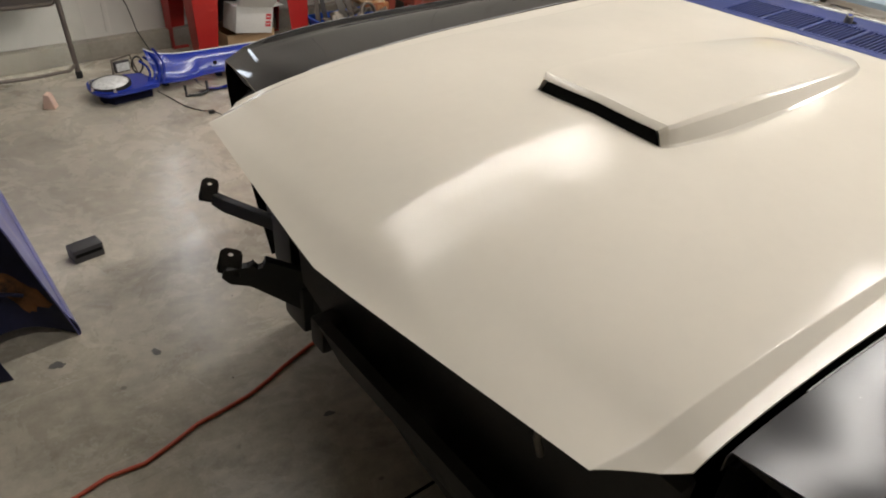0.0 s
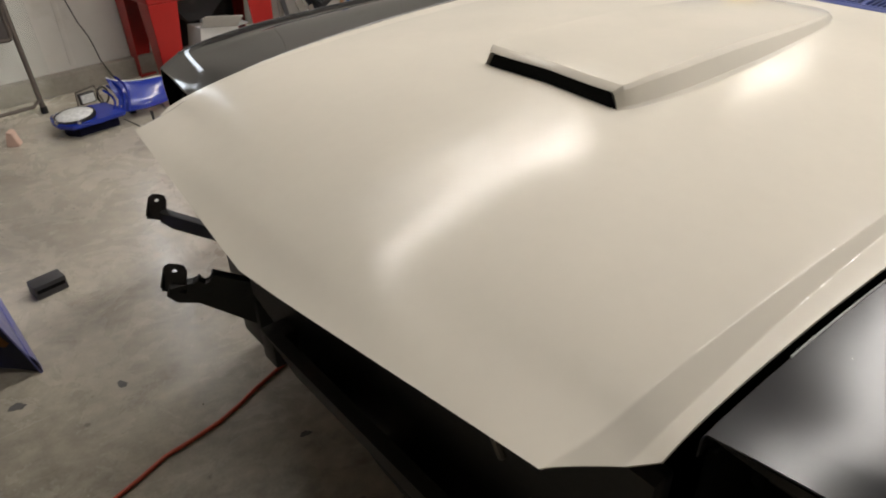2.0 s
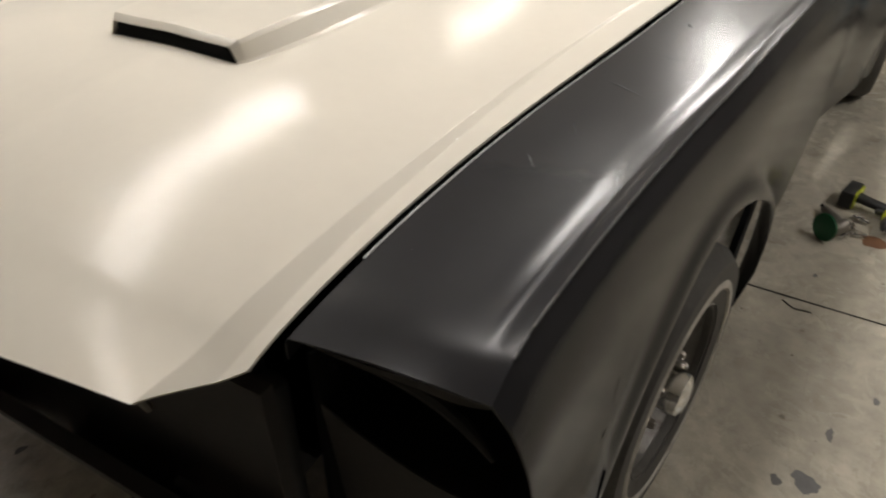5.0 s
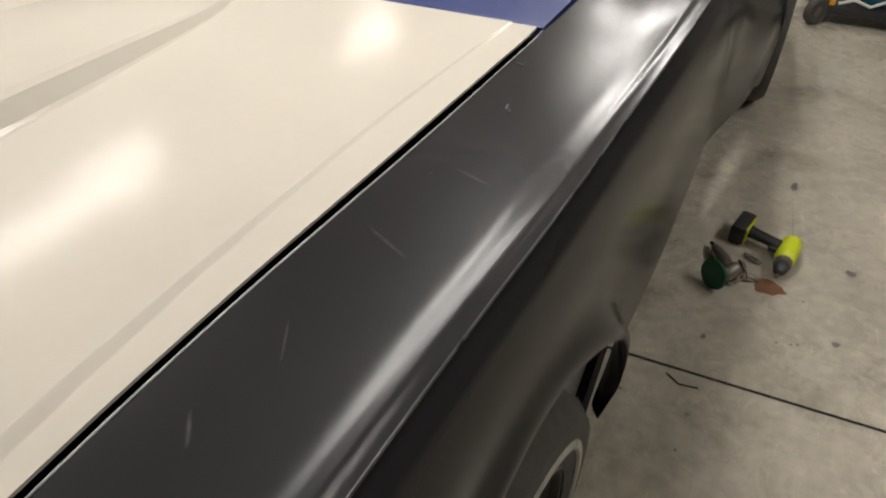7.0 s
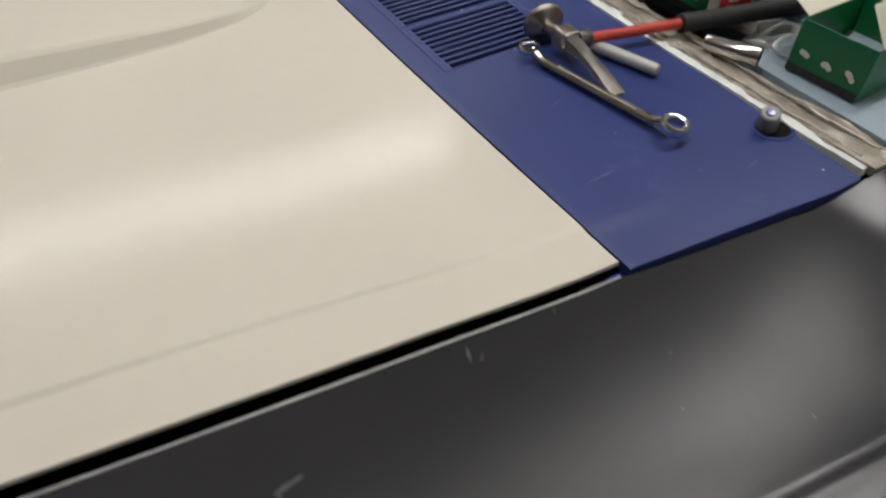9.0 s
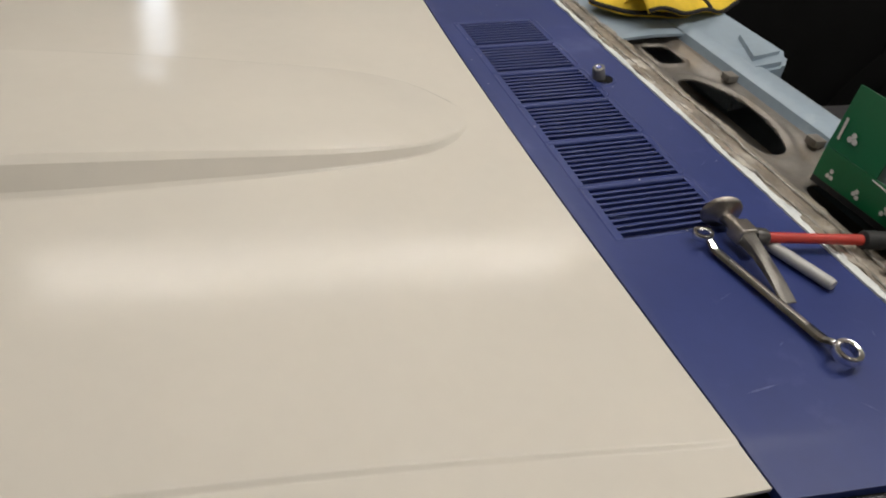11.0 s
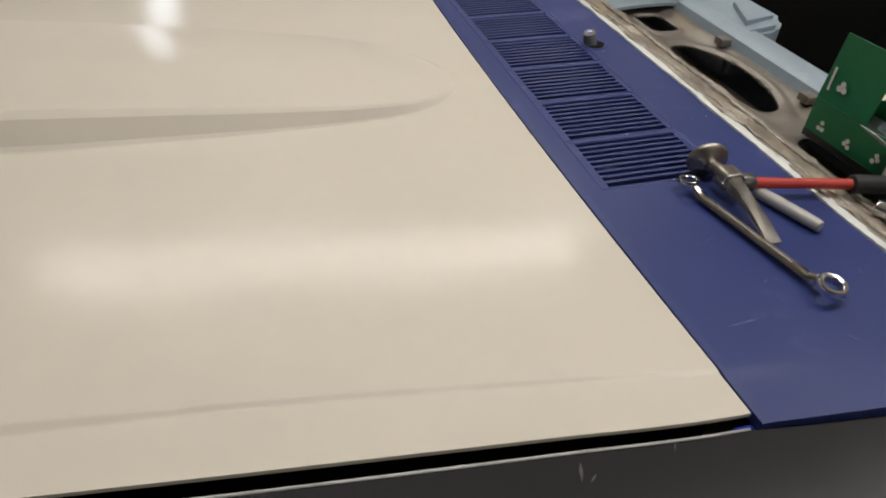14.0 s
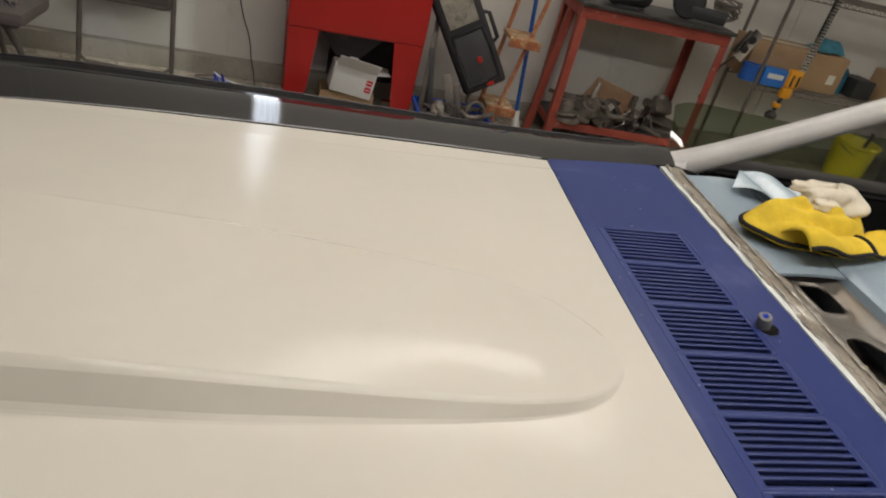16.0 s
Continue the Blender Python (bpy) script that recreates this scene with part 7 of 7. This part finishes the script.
# dark bins, hoses and totes at the back of the row
for x, y, w, h, mt, lb in ((3.72, 3.30, 0.40, 0.98, "binblack", "tall black plastic bin"), (4.22, 3.36, 0.40, 1.02, "bingrey", "tall dark grey plastic bin with a worn label")):
    t = thing("plastic_bin", lb, "bin", pose(x, y, 0))
    part("bin_body", tray(bm_new(), w / 2, 0.16, h, 0.006, 0.03), M[mt], t)
    part("rim", box(bm_new(), (0, -0.163, h - 0.015), (w + 0.03, 0.018, 0.035), 0.006), M[mt], t)
    part("rim", box(bm_new(), (-w / 2 - 0.003, 0, h - 0.015), (0.018, 0.30, 0.035), 0.006), M[mt], t)
    for k in (-1, 0, 1):
        part("moulded_rib", box(bm_new(), (k * w * 0.30, -0.146, h * 0.48), (0.02, 0.014, h * 0.80), 0.005, pose(0, 0, 0, -1.8, 0, 0)), M[mt], t)
    if x > 4:
        block("label", (0.10, -0.164, h * 0.50), (0.11, 0.002, 0.09), 0, M["wornlabel"], t, "scuffed grey label", m=pose(0, 0, 0, -1.7, 0, 0))
        block("label", (0.08, -0.161, h * 0.41), (0.13, 0.002, 0.035), 0, M["yellowplastic"], t, "narrow yellow label", m=pose(0, 0, 0, -1.7, 0, 0))
        block("label", (-0.08, -0.166, h * 0.66), (0.11, 0.002, 0.26), 0, M["tubegrey"], t, "dull grey sticker", m=pose(0, 0, 0, -1.7, 0, 0))
hr = thing("air_hose", "bundle of dull red air hoses hanging down the wall", "hose", pose(4.56, 3.50, 0))
for k in range(7):
    x0, x1 = -0.14 + 0.045 * k, -0.20 + 0.055 * k
    rod("hose_strand", [(x0 * 0.7, 0.05, 1.45), (x0, 0.0, 1.1), (x1, -0.02 - 0.01 * (k % 3), 0.7), (x1 - 0.03, -0.05, 0.25), (x1 + 0.02, -0.06, 0.10)], 0.014, M["hosered"] if k % 3 != 1 else M["rubber"], hr, 8)
rod("hose_loop", [(-0.18, -0.06, 0.10), (-0.10, -0.07, 0.02), (0.10, -0.07, 0.02), (0.15, -0.06, 0.10)], 0.014, M["hosered"], hr, 8)
part("wall_hook", box(bm_new(), (-0.01, 0.09, 1.44), (0.24, 0.16, 0.02), 0.004), M["gunsteel"], hr)
for k, (x, z) in enumerate(((5.30, 0.0), (5.30, 0.36), (5.82, 0.0), (5.82, 0.36), (6.34, 0.0), (6.34, 0.36))):
    t = thing("storage_tote", "stacked navy blue plastic storage tote", "tote", pose(x, 3.45, z, 0, 0, 2 - k), "navy storage totes")
    part("tote_body", tray(bm_new(), 0.23, 0.16, 0.33, 0.006, 0.02), M["navybin"], t)
    block("tote_lid", (0, 0, 0.342), (0.48, 0.34, 0.022), 0.006, M["navybin"], t)
crumple("red_tarp", "crumpled dull red tarp lying on the totes", "tarp", pose(5.42, 3.42, 0.716, 0, 0, 15), 0.56, 0.34, 0.22, 44, M["hosered"], 26, 22)
pp = thing("steel_pipe", "long dull steel pipe lying across the totes", "pipe", pose(5.9, 3.36, 0.73, 0, 0, -6))
rod("pipe", [(-0.55, 0, 0.015), (0.75, 0, 0.015)], 0.015, M["baresteel"], pp, 10)
# ---- loose things on the floor ----
# old blue fender with its open end towards the hood
of = thing("old_fender", "faded lilac-blue car fender with dark rusty inner side", "car part", pose(-1.86, 1.10, 0))
fen_lean = curve([0, 0.05, 0.10, 0.25, 0.41, 0.51, 0.62, 0.70], [0.0, 0.012, 0.026, 0.066, 0.106, 0.160, 0.27, 0.40])


def fen_at(u, v):
    z = 0.66 * v * (1 - 0.55 * ease((u - 0.45) / 0.55))
    return Vector((-fen_lean(z) - 0.045 * u, 1.47 * u + 0.05 * math.sin(math.pi * v) * (1 - u), z))


part("outer_skin", grid(bm_new(), 50, 36, fen_at, thick=(-0.004, 0, 0)), M["bluefaded"], of, "faded lilac-blue outer skin")
part("lower_flange", grid(bm_new(), 50, 6, lambda u, v: fen_at(u, 0.09 * v) + Vector((0.004 + 0.006 * math.sin(math.pi * v), 0.004, 0)), thick=(-0.003, 0, 0)), M["bluefaded"], of)


def inner_at(u, v):
    """Dark inner panel that closes the near end, arched at its foot."""
    z0 = 0.66 * u
    edge = -fen_lean(z0)
    x = edge - 0.006 - (0.42 - 0.1 * u) * v
    foot = 0.05 * math.sin(min(v * 1.5, 1) * math.pi / 2) + 0.03 * v
    return Vector((x, 0.012 + 0.05 * math.sin(math.pi * u) + 0.10 * v * v + 0.05 * math.sin(math.pi * min(v * 2, 1)), foot + z0 * (1 - foot / 0.66)))


inner = part("inner_panel", grid(bm_new(), 36, 28, inner_at, thick=(0, 0.004, 0)), M["bluenavy"], of, "dark navy inner panel")
bm = bm_new()
rnd = random.Random(6)
cx = [(0.20 + 0.10 * math.cos(a) * (1 + 0.25 * math.sin(3 * a) + rnd.uniform(-0.12, 0.12)), 0.16 + 0.12 * math.sin(a) * (1 + 0.2 * math.sin(2 * a) + rnd.uniform(-0.12, 0.12))) for a in (2 * math.pi * k / 26 for k in range(26))]
c0 = bm.verts.new(inner_at(0.20, 0.16) + Vector((0, -0.003, 0)))
vs = [bm.verts.new(inner_at(a, b) + Vector((0, -0.0025, 0))) for a, b in cx]
for k in range(26):
    bm.faces.new((c0, vs[k], vs[(k + 1) % 26]))
part("rust_patch", bm, M["rust"], inner, "rusted bare patch")
bm = bm_new()
prism(bm, [(-0.20, -0.095, 0.0), (-0.215, -0.07, 0.05), (-0.26, -0.05, 0.16), (-0.40, -0.05, 0.20), (-0.40, -0.07, 0.03)], (0, 0.006, 0))
part("turned_foot", bm, M["bluenavy"], of)
rod("inner_rib", [inner_at(0.10, k / 10) + Vector((0, -0.006, 0.04 + 0.08 * (k / 10))) for k in range(2, 11)], 0.006, M["bluenavy"], of, 8)

# blue nose section with a round headlight lying on the floor
ns = thing("front_fender_section", "bright blue cut-off fender with round headlight on the floor", "car part", pose(-1.2, 2.80, 0))
bm = bm_new()
o = [(-0.150, 0.075), (-0.135, 0.16), (-0.05, 0.20), (0.14, 0.17), (0.19, 0.02), (0.175, -0.030), (0.05, -0.045), (-0.085, -0.062), (-0.140, 0.0)]
prism(bm, [(x, y, 0.078) for x, y in o], (0, 0, -0.022))
bmesh.ops.bevel(bm, geom=bm.edges[:], offset=0.006, segments=2, affect="EDGES")
tray_p = part("headlight_bucket", bm, M["blueshiny"], ns, "blue headlight bucket")
bm = bm_new()
prism(bm, [(x * 0.75 + 0.01, y * 0.7 + 0.03, 0.058) for x, y in o], (0, 0, -0.058))
# same blue, darkened for the shade under the bucket
part("bucket_underside", bm, M["blueshade"], ns)
hl = pose(-0.040, 0.060, 0.086, 1, -4, 0)
part("headlight_ring", lathe(bm_new(), [(0.088, -0.02), (0.096, -0.012), (0.097, 0.002), (0.093, 0.008), (0.087, 0.006)], 40, hl), M["blackedge"], ns, "black headlight ring")
part("headlight_lens", lathe(bm_new(), [(0.089, 0.004), (0.078, 0.011), (0.05, 0.018), (0.025, 0.021), (0, 0.022)], 40, hl), M["lens"], ns, "fluted round headlight lens")
for x, y in ((-0.135, 0.02), (-0.05, -0.045), (-0.12, 0.12)):
    part("screw", lathe(bm_new(), [(0, 0.016), (0.008, 0.016), (0.010, 0.006), (0.010, 0)], 12, pose(x, y, 0.078)), M["chrome"], ns)
# fluted throat behind the lamp
for k in range(4):
    bm = bm_new()
    grid(bm, 14, 4, lambda u, v: Vector((0.125 + 0.022 * k + 0.010 * v + 0.035 * math.sin(math.pi * u * 0.9), 0.02 + 0.13 * u - 0.012 * k, 0.065 + (0.075 + 0.022 * k) * u ** 0.8 + 0.01 * math.sin(math.pi * v))), thick=(0.003, 0, -0.002))
    part("throat_rib", bm, M["blueshiny"], ns)


def skin_at(u, v):
    """Fender flank: rolled top edge, two soft bulges and a turned lower edge."""
    x = 0.165 + 0.80 * u
    fin = 0.055 * math.exp(-u * 11)
    top = 0.155 + fin - 0.004 * u + 0.030 * math.exp(-((u - 0.05) / 0.05) ** 2) * 0
    z = top + (0.052 - top) * v
    belly = 0.045 * math.sin(math.pi * v) + 0.010 * math.sin(2 * math.pi * v + 1.2) - 0.05 * v
    flare = -0.03 * math.sin(math.pi * min(u * 3.2, 1)) * v
    return Vector((x + 0.02 * v * (1 - u), 0.13 + 0.012 * u - 0.10 * v - belly * 0.5 + flare + 0.02 * math.exp(-u * 8) * math.sin(6 * v), z))


sk2 = part("flank", grid(bm_new(), 60, 30, skin_at, thick=(0, 0.004, 0)), M["blueshiny"], ns, "glossy dented blue flank", smooth=60)
part("top_flange", tube(bm_new(), [skin_at(k / 40, 0.0) + Vector((0, 0.004, 0.001)) for k in range(41)], 0.0045, 8), M["seam"], ns, "bare scraped top edge")
part("lower_flange", tube(bm_new(), [skin_at(k / 40, 1.0) for k in range(41)], 0.006, 8), M["blueshiny"], ns)
# flat near-black disc in place of a shaded hole
part("side_hole", lathe(bm_new(), [(0, 0.001), (0.012, 0.001)], 18, pose(0.50, 0.035, 0.112, 82, 0, 0)), M["dark"], sk2)
part("wheel_lip", grid(bm_new(), 20, 8, lambda u, v: Vector((0.42 + 0.17 * math.cos(math.pi * (0.95 - 0.75 * u)) + 0.10, -0.03 - 0.05 * v, 0.10 - 0.10 * math.sin(math.pi * (0.1 + 0.8 * u)) + 0.012 * v)), thick=(0, 0.004, 0)), M["blueshiny"], ns)
bm = bm_new()
tube(bm, [(0.29, -0.06, 0.055), (0.285, -0.085, 0.006), (0.35, -0.10, 0.006), (0.40, -0.08, 0.012), (0.41, -0.05, 0.055)], 0.008, 8)
part("bracket", bm, M["blackedge"], ns, "black hanging bracket")
# stays in the darkened blue, for shade behind the flank
for x in (0.25, 0.55, 0.90):
    block("inner_stay", (x, 0.14, 0.06), (0.03, 0.05, 0.12), 0.004, M["blueshade"], ns)
wf = thing("work_lamp", "small grey work lamp with a wire stand on the floor", "work lamp", pose(-1.08, 3.14, 0, 0, 0, 8))
rod("frame", [(-0.09, -0.03, 0.01), (-0.075, 0.0, 0.105), (0.03, 0.01, 0.115), (0.05, -0.02, 0.01), (-0.09, -0.03, 0.01)], 0.006, M["tubegrey"], wf, 8)
rod("hoop", [(0.06 + 0.03 * math.cos(a), 0.0, 0.055 + 0.045 * math.sin(a)) for a in (2 * math.pi * k / 24 for k in range(25))], 0.005, M["blackcord"], wf, 8)
block("lamp_head", (-0.025, 0.0, 0.065), (0.085, 0.025, 0.06), 0.006, M["greyplastic"], wf)
block("lamp_glass", (-0.025, -0.014, 0.065), (0.07, 0.004, 0.045), 0.002, M["lens"], wf)

cd = thing("extension_cord", "thin black cord with a plug lying on the floor", "cord", pose(-0.9, 2.5, 0))
rod("cord", [(-0.13, 0.32, 0.02), (-0.10, 0.26, 0.005), (-0.085, 0.18, 0.004), (-0.07, 0.10, 0.004), (-0.045, 0.045, 0.004), (-0.015, 0.0, 0.005), (0.0, -0.03, 0.012)], 0.0026, M["blackcord"], cd, 6)
block("plug", (0.012, -0.045, 0.010), (0.028, 0.022, 0.018), 0.005, M["blackcord"], cd)
rod("cord_end", [(0.025, -0.055, 0.010), (0.05, -0.10, 0.004), (0.12, -0.15, 0.004), (0.40, -0.30, 0.004)], 0.0026, M["blackcord"], cd, 6)

wd = thing("wooden_wedge", "pale pinkish wooden wheel wedge on the floor", "wedge", pose(-1.525, 2.905, 0, 0, 0, -30))
bm = bm_new()
prism(bm, [(-0.03, -0.03, 0), (0.03, -0.03, 0), (0.012, -0.03, 0.072), (-0.012, -0.03, 0.076)], (0, 0.05, 0))
bmesh.ops.bevel(bm, geom=bm.edges[:], offset=0.003, segments=1, affect="EDGES")
part("wedge_body", bm, M["pinkwood"], wd)
blk = thing("rubber_block", "black rubber sanding block lying on the floor", "block", pose(-1.73, 1.515, 0, 0, 0, 8))
bm = bm_new()
box(bm, (0, 0, 0.026), (0.104, 0.062, 0.052), 0.005, seg=2)
part("block_body", bm, M["greyplastic"], blk)
block("grip_groove", (0, -0.0315, 0.03), (0.09, 0.002, 0.012), 0, M["dark"], blk)

oc = thing("orange_cable", "orange extension cable lying across the floor", "cable", pose(-1.7, 0.55, 0))
cpts = [(-2.30, 0.47), (-2.15, 0.49), (-2.02, 0.506), (-1.95, 0.522), (-1.86, 0.512), (-1.78, 0.535), (-1.706, 0.561), (-1.63, 0.568), (-1.553, 0.58), (-1.485, 0.602), (-1.425, 0.628), (-1.31, 0.668), (-1.10, 0.70), (-0.8, 0.66)]
rod("cable", [(x + 1.7, y - 0.55, 0.0058) for x, y in cpts], 0.0056, M["cord"], oc, 10)

# shop stool with a caster and tools on its seat
stl = thing("shop_stool", "rolling shop stool with a grey vinyl seat and bent steel legs", "stool", pose(-1.88, 2.80, 0))
block("seat", (-0.16, 0.02, 0.395), (0.44, 0.36, 0.065), 0.025, M["vinyl"], stl, "grey vinyl seat pad")
block("seat_pan", (-0.16, 0.02, 0.352), (0.36, 0.28, 0.02), 0.006, M["tubegrey"], stl)
for sx, sy in ((1, 0), (-1, 0), (0, 1)):
    cxx, cyy = (-0.18 + 0.18 * sx, 0.02 + 0.2 * sy)
    rod("leg", [(-0.18 + 0.06 * sx, 0.02 + 0.06 * sy, 0.345), (-0.18 + 0.10 * sx, 0.02 + 0.11 * sy, 0.30), (-0.18 + 0.15 * sx, 0.02 + 0.16 * sy, 0.20), (cxx, cyy, 0.10), (cxx, cyy, 0.07)], [0.016, 0.016, 0.015, 0.014, 0.014], M["tubegrey"], stl, 12)
    w = part("caster_wheel", lathe(bm_new(), [(0, -0.012), (0.026, -0.012), (0.030, -0.008), (0.030, 0.008), (0.026, 0.012), (0, 0.012)], 24, pose(cxx + 0.015, cyy, 0.030, 90, 0, 20)), M["tubegrey"], stl)
    part("caster_fork", box(bm_new(), (cxx + 0.008, cyy, 0.052), (0.03, 0.036, 0.04), 0.006), M["tubegrey"], w)
rod("foot_ring", [(-0.30, 0.02, 0.085), (-0.18, -0.02, 0.085), (0.0, 0.02, 0.085)], 0.010, M["tubegrey"], stl, 8)
for k in range(5):
    t = thing("socket_tool", "chrome socket standing on the stool seat", "socket", pose(-1.875 - 0.035 * k, 2.715 + 0.012 * (k % 2), 0.428), "chrome sockets")
    part("socket_body", lathe(bm_new(), [(0.007, 0.03), (0.0125, 0.03), (0.0135, 0.027), (0.0135, 0.0), (0.007, 0.0)], 16), M["chrome"], t)

# cordless drills and a right-angle sander beside the car
def drill(m, lab):
    t = thing("cordless_drill", lab, "drill", m, "cordless drills")
    part("motor_housing", lathe(bm_new(), [(0, -0.075), (0.020, -0.075), (0.030, -0.066), (0.033, -0.04), (0.033, 0.03), (0.029, 0.05), (0.024, 0.055), (0, 0.055)], 24, pose(0, 0, 0.036, 0, 90, 0)), M["lime"], t, "lime plastic motor housing")
    part("gear_collar", lathe(bm_new(), [(0, 0.05), (0.026, 0.05), (0.027, 0.054), (0.027, 0.072), (0.022, 0.076), (0, 0.076)], 24, pose(0, 0, 0.036, 0, 90, 0)), M["tubegrey"], t)
    part("chuck", lathe(bm_new(), [(0, 0.074), (0.021, 0.074), (0.022, 0.09), (0.020, 0.105), (0.012, 0.118), (0.006, 0.120), (0, 0.120)], 20, pose(0, 0, 0.036, 0, 90, 0)), M["cans"], t, "black keyless chuck")
    part("bit", tube(bm_new(), [(0.118, 0, 0.036), (0.135, 0, 0.036)], 0.006, 8), M["chrome"], t)
    bm = bm_new()
    ring_bar(bm, [(-0.02, 0.02, 0.034), (-0.032, 0.07, 0.032), (-0.040, 0.12, 0.030), (-0.042, 0.135, 0.030)], [0.046, 0.040, 0.044, 0.055], [0.036, 0.034, 0.036, 0.044], 14)
    part("handle", bm, M["rubber"], t, "black rubber handle")
    part("battery", box(bm_new(), (-0.042, 0.162, 0.034), (0.115, 0.05, 0.066), 0.010, pose(0, 0, 0, 0, 0, 4)), M["cans"], t, "black battery pack")
    part("battery_band", box(bm_new(), (-0.042, 0.142, 0.034), (0.10, 0.018, 0.060), 0.006, pose(0, 0, 0, 0, 0, 4)), M["lime"], t)
    for k in range(3):
        part("vent_slot", box(bm_new(), (-0.055 + 0.012 * k, -0.012, 0.0672), (0.005, 0.022, 0.003), 0), M["cans"], t)
    part("trigger", box(bm_new(), (0.008, 0.045, 0.034), (0.018, 0.03, 0.016), 0.005), M["cans"], t)
    return t


drill(pose(0.755, -1.400, 0.036, 0, 0, 169) @ pose(0, 0, 0, 180, 0, 0) @ pose(0, 0, -0.036), "lime and black cordless drill lying on its side on the floor")
gr = thing("angle_sander", "grey air sander with a dark green abrasive disc on the floor", "sander", pose(0.547, -1.205, 0, 0, 0, -42))
part("sanding_disc", lathe(bm_new(), [(0, 0.004), (0.048, 0.004), (0.050, 0.0), (0.048, -0.003), (0, -0.003)], 36, pose(-0.02, 0, 0.050, 0, -84, 0)), M["green"], gr, "dark green abrasive disc")
part("backing_pad", lathe(bm_new(), [(0, 0.0), (0.036, 0.0), (0.026, 0.012), (0.012, 0.018), (0, 0.018)], 28, pose(-0.016, 0, 0.050, 0, 84, 0)), M["rubber"], gr)
rod("spindle", [(0.0, 0, 0.05), (0.035, 0, 0.045)], 0.010, M["steel"], gr, 12)
part("angle_head", lathe(bm_new(), [(0, -0.03), (0.018, -0.03), (0.023, -0.02), (0.023, 0.02), (0.018, 0.03), (0, 0.03)], 22, pose(0.05, 0, 0.036, 0, 70, 0)), M["baresteel"], gr)
rod("body", [(0.05, 0.01, 0.034), (0.075, 0.05, 0.030), (0.095, 0.10, 0.026), (0.105, 0.125, 0.024)], [0.020, 0.022, 0.020, 0.014], M["baresteel"], gr, 16)
rod("air_inlet", [(0.105, 0.125, 0.024), (0.115, 0.15, 0.02)], 0.008, M["chrome"], gr, 10)
for x, y, a, nm in ((0.66, -1.275, 20, "air_fitting"), (0.61, -1.300, 100, "air_fitting"), (0.585, -1.262, 150, "air_fitting"), (0.72, -1.305, 60, "hose_clamp")):
    t = thing(nm, "small bright steel fitting lying on the floor", "fitting", pose(x, y, 0.0, 0, 0, a))
    part("fitting_body", tube(bm_new(), [(-0.03, 0, 0.011), (-0.012, 0, 0.011), (-0.011, 0, 0.012), (0.008, 0, 0.012), (0.009, 0, 0.009), (0.03, 0, 0.009)], [0.008, 0.008, 0.012, 0.012, 0.007, 0.007], 12), M["chrome"], t)

# wheeled shop vacuum cart by the rear of the car
cart = thing("wheeled_cart", "low black wheeled cart with a blue drum and hoses", "cart", pose(3.32, -1.72, 0))
bm = bm_new()
box(bm, (0, 0, 0.085), (0.40, 0.50, 0.05), 0.012)
part("chassis", bm, M["cans"], cart)
for x in (-0.21, 0.21):
    for y in (0.255, -0.255):
        w = part("wheel_tyre", lathe(bm_new(), [(0.03, -0.022), (0.065, -0.024), (0.074, -0.014), (0.074, 0.014), (0.065, 0.024), (0.03, 0.022)], 28, pose(x, y, 0.074, 0, 90, 40)), M["tyre"], cart)
        part("wheel_hub", lathe(bm_new(), [(0, -0.026), (0.014, -0.026), (0.034, -0.018), (0.034, 0.018), (0.014, 0.026), (0, 0.026)], 16, pose(x, y, 0.074, 0, 90, 40)), M["tubegrey"], w)
part("drum", lathe(bm_new(), [(0, 0.11), (0.15, 0.11), (0.165, 0.13), (0.165, 0.42), (0.15, 0.45), (0, 0.46)], 36, pose(0.03, -0.03, 0)), M["tealpaint"], cart, "blue steel drum")
part("drum_band", lathe(bm_new(), [(0.165, 0.20), (0.170, 0.205), (0.170, 0.225), (0.165, 0.23)], 36, pose(0.03, -0.03, 0)), M["cans"], cart)
rod("white_hose", [(-0.20, 0.16, 0.125), (-0.17, 0.08, 0.145), (-0.19, 0.0, 0.125), (-0.17, -0.08, 0.16), (-0.10, -0.16, 0.20)], 0.009, M["whitepaint"], cart, 8)
block("orange_clip", (-0.19, 0.19, 0.125), (0.03, 0.03, 0.03), 0.006, M["orangeplastic"], cart)
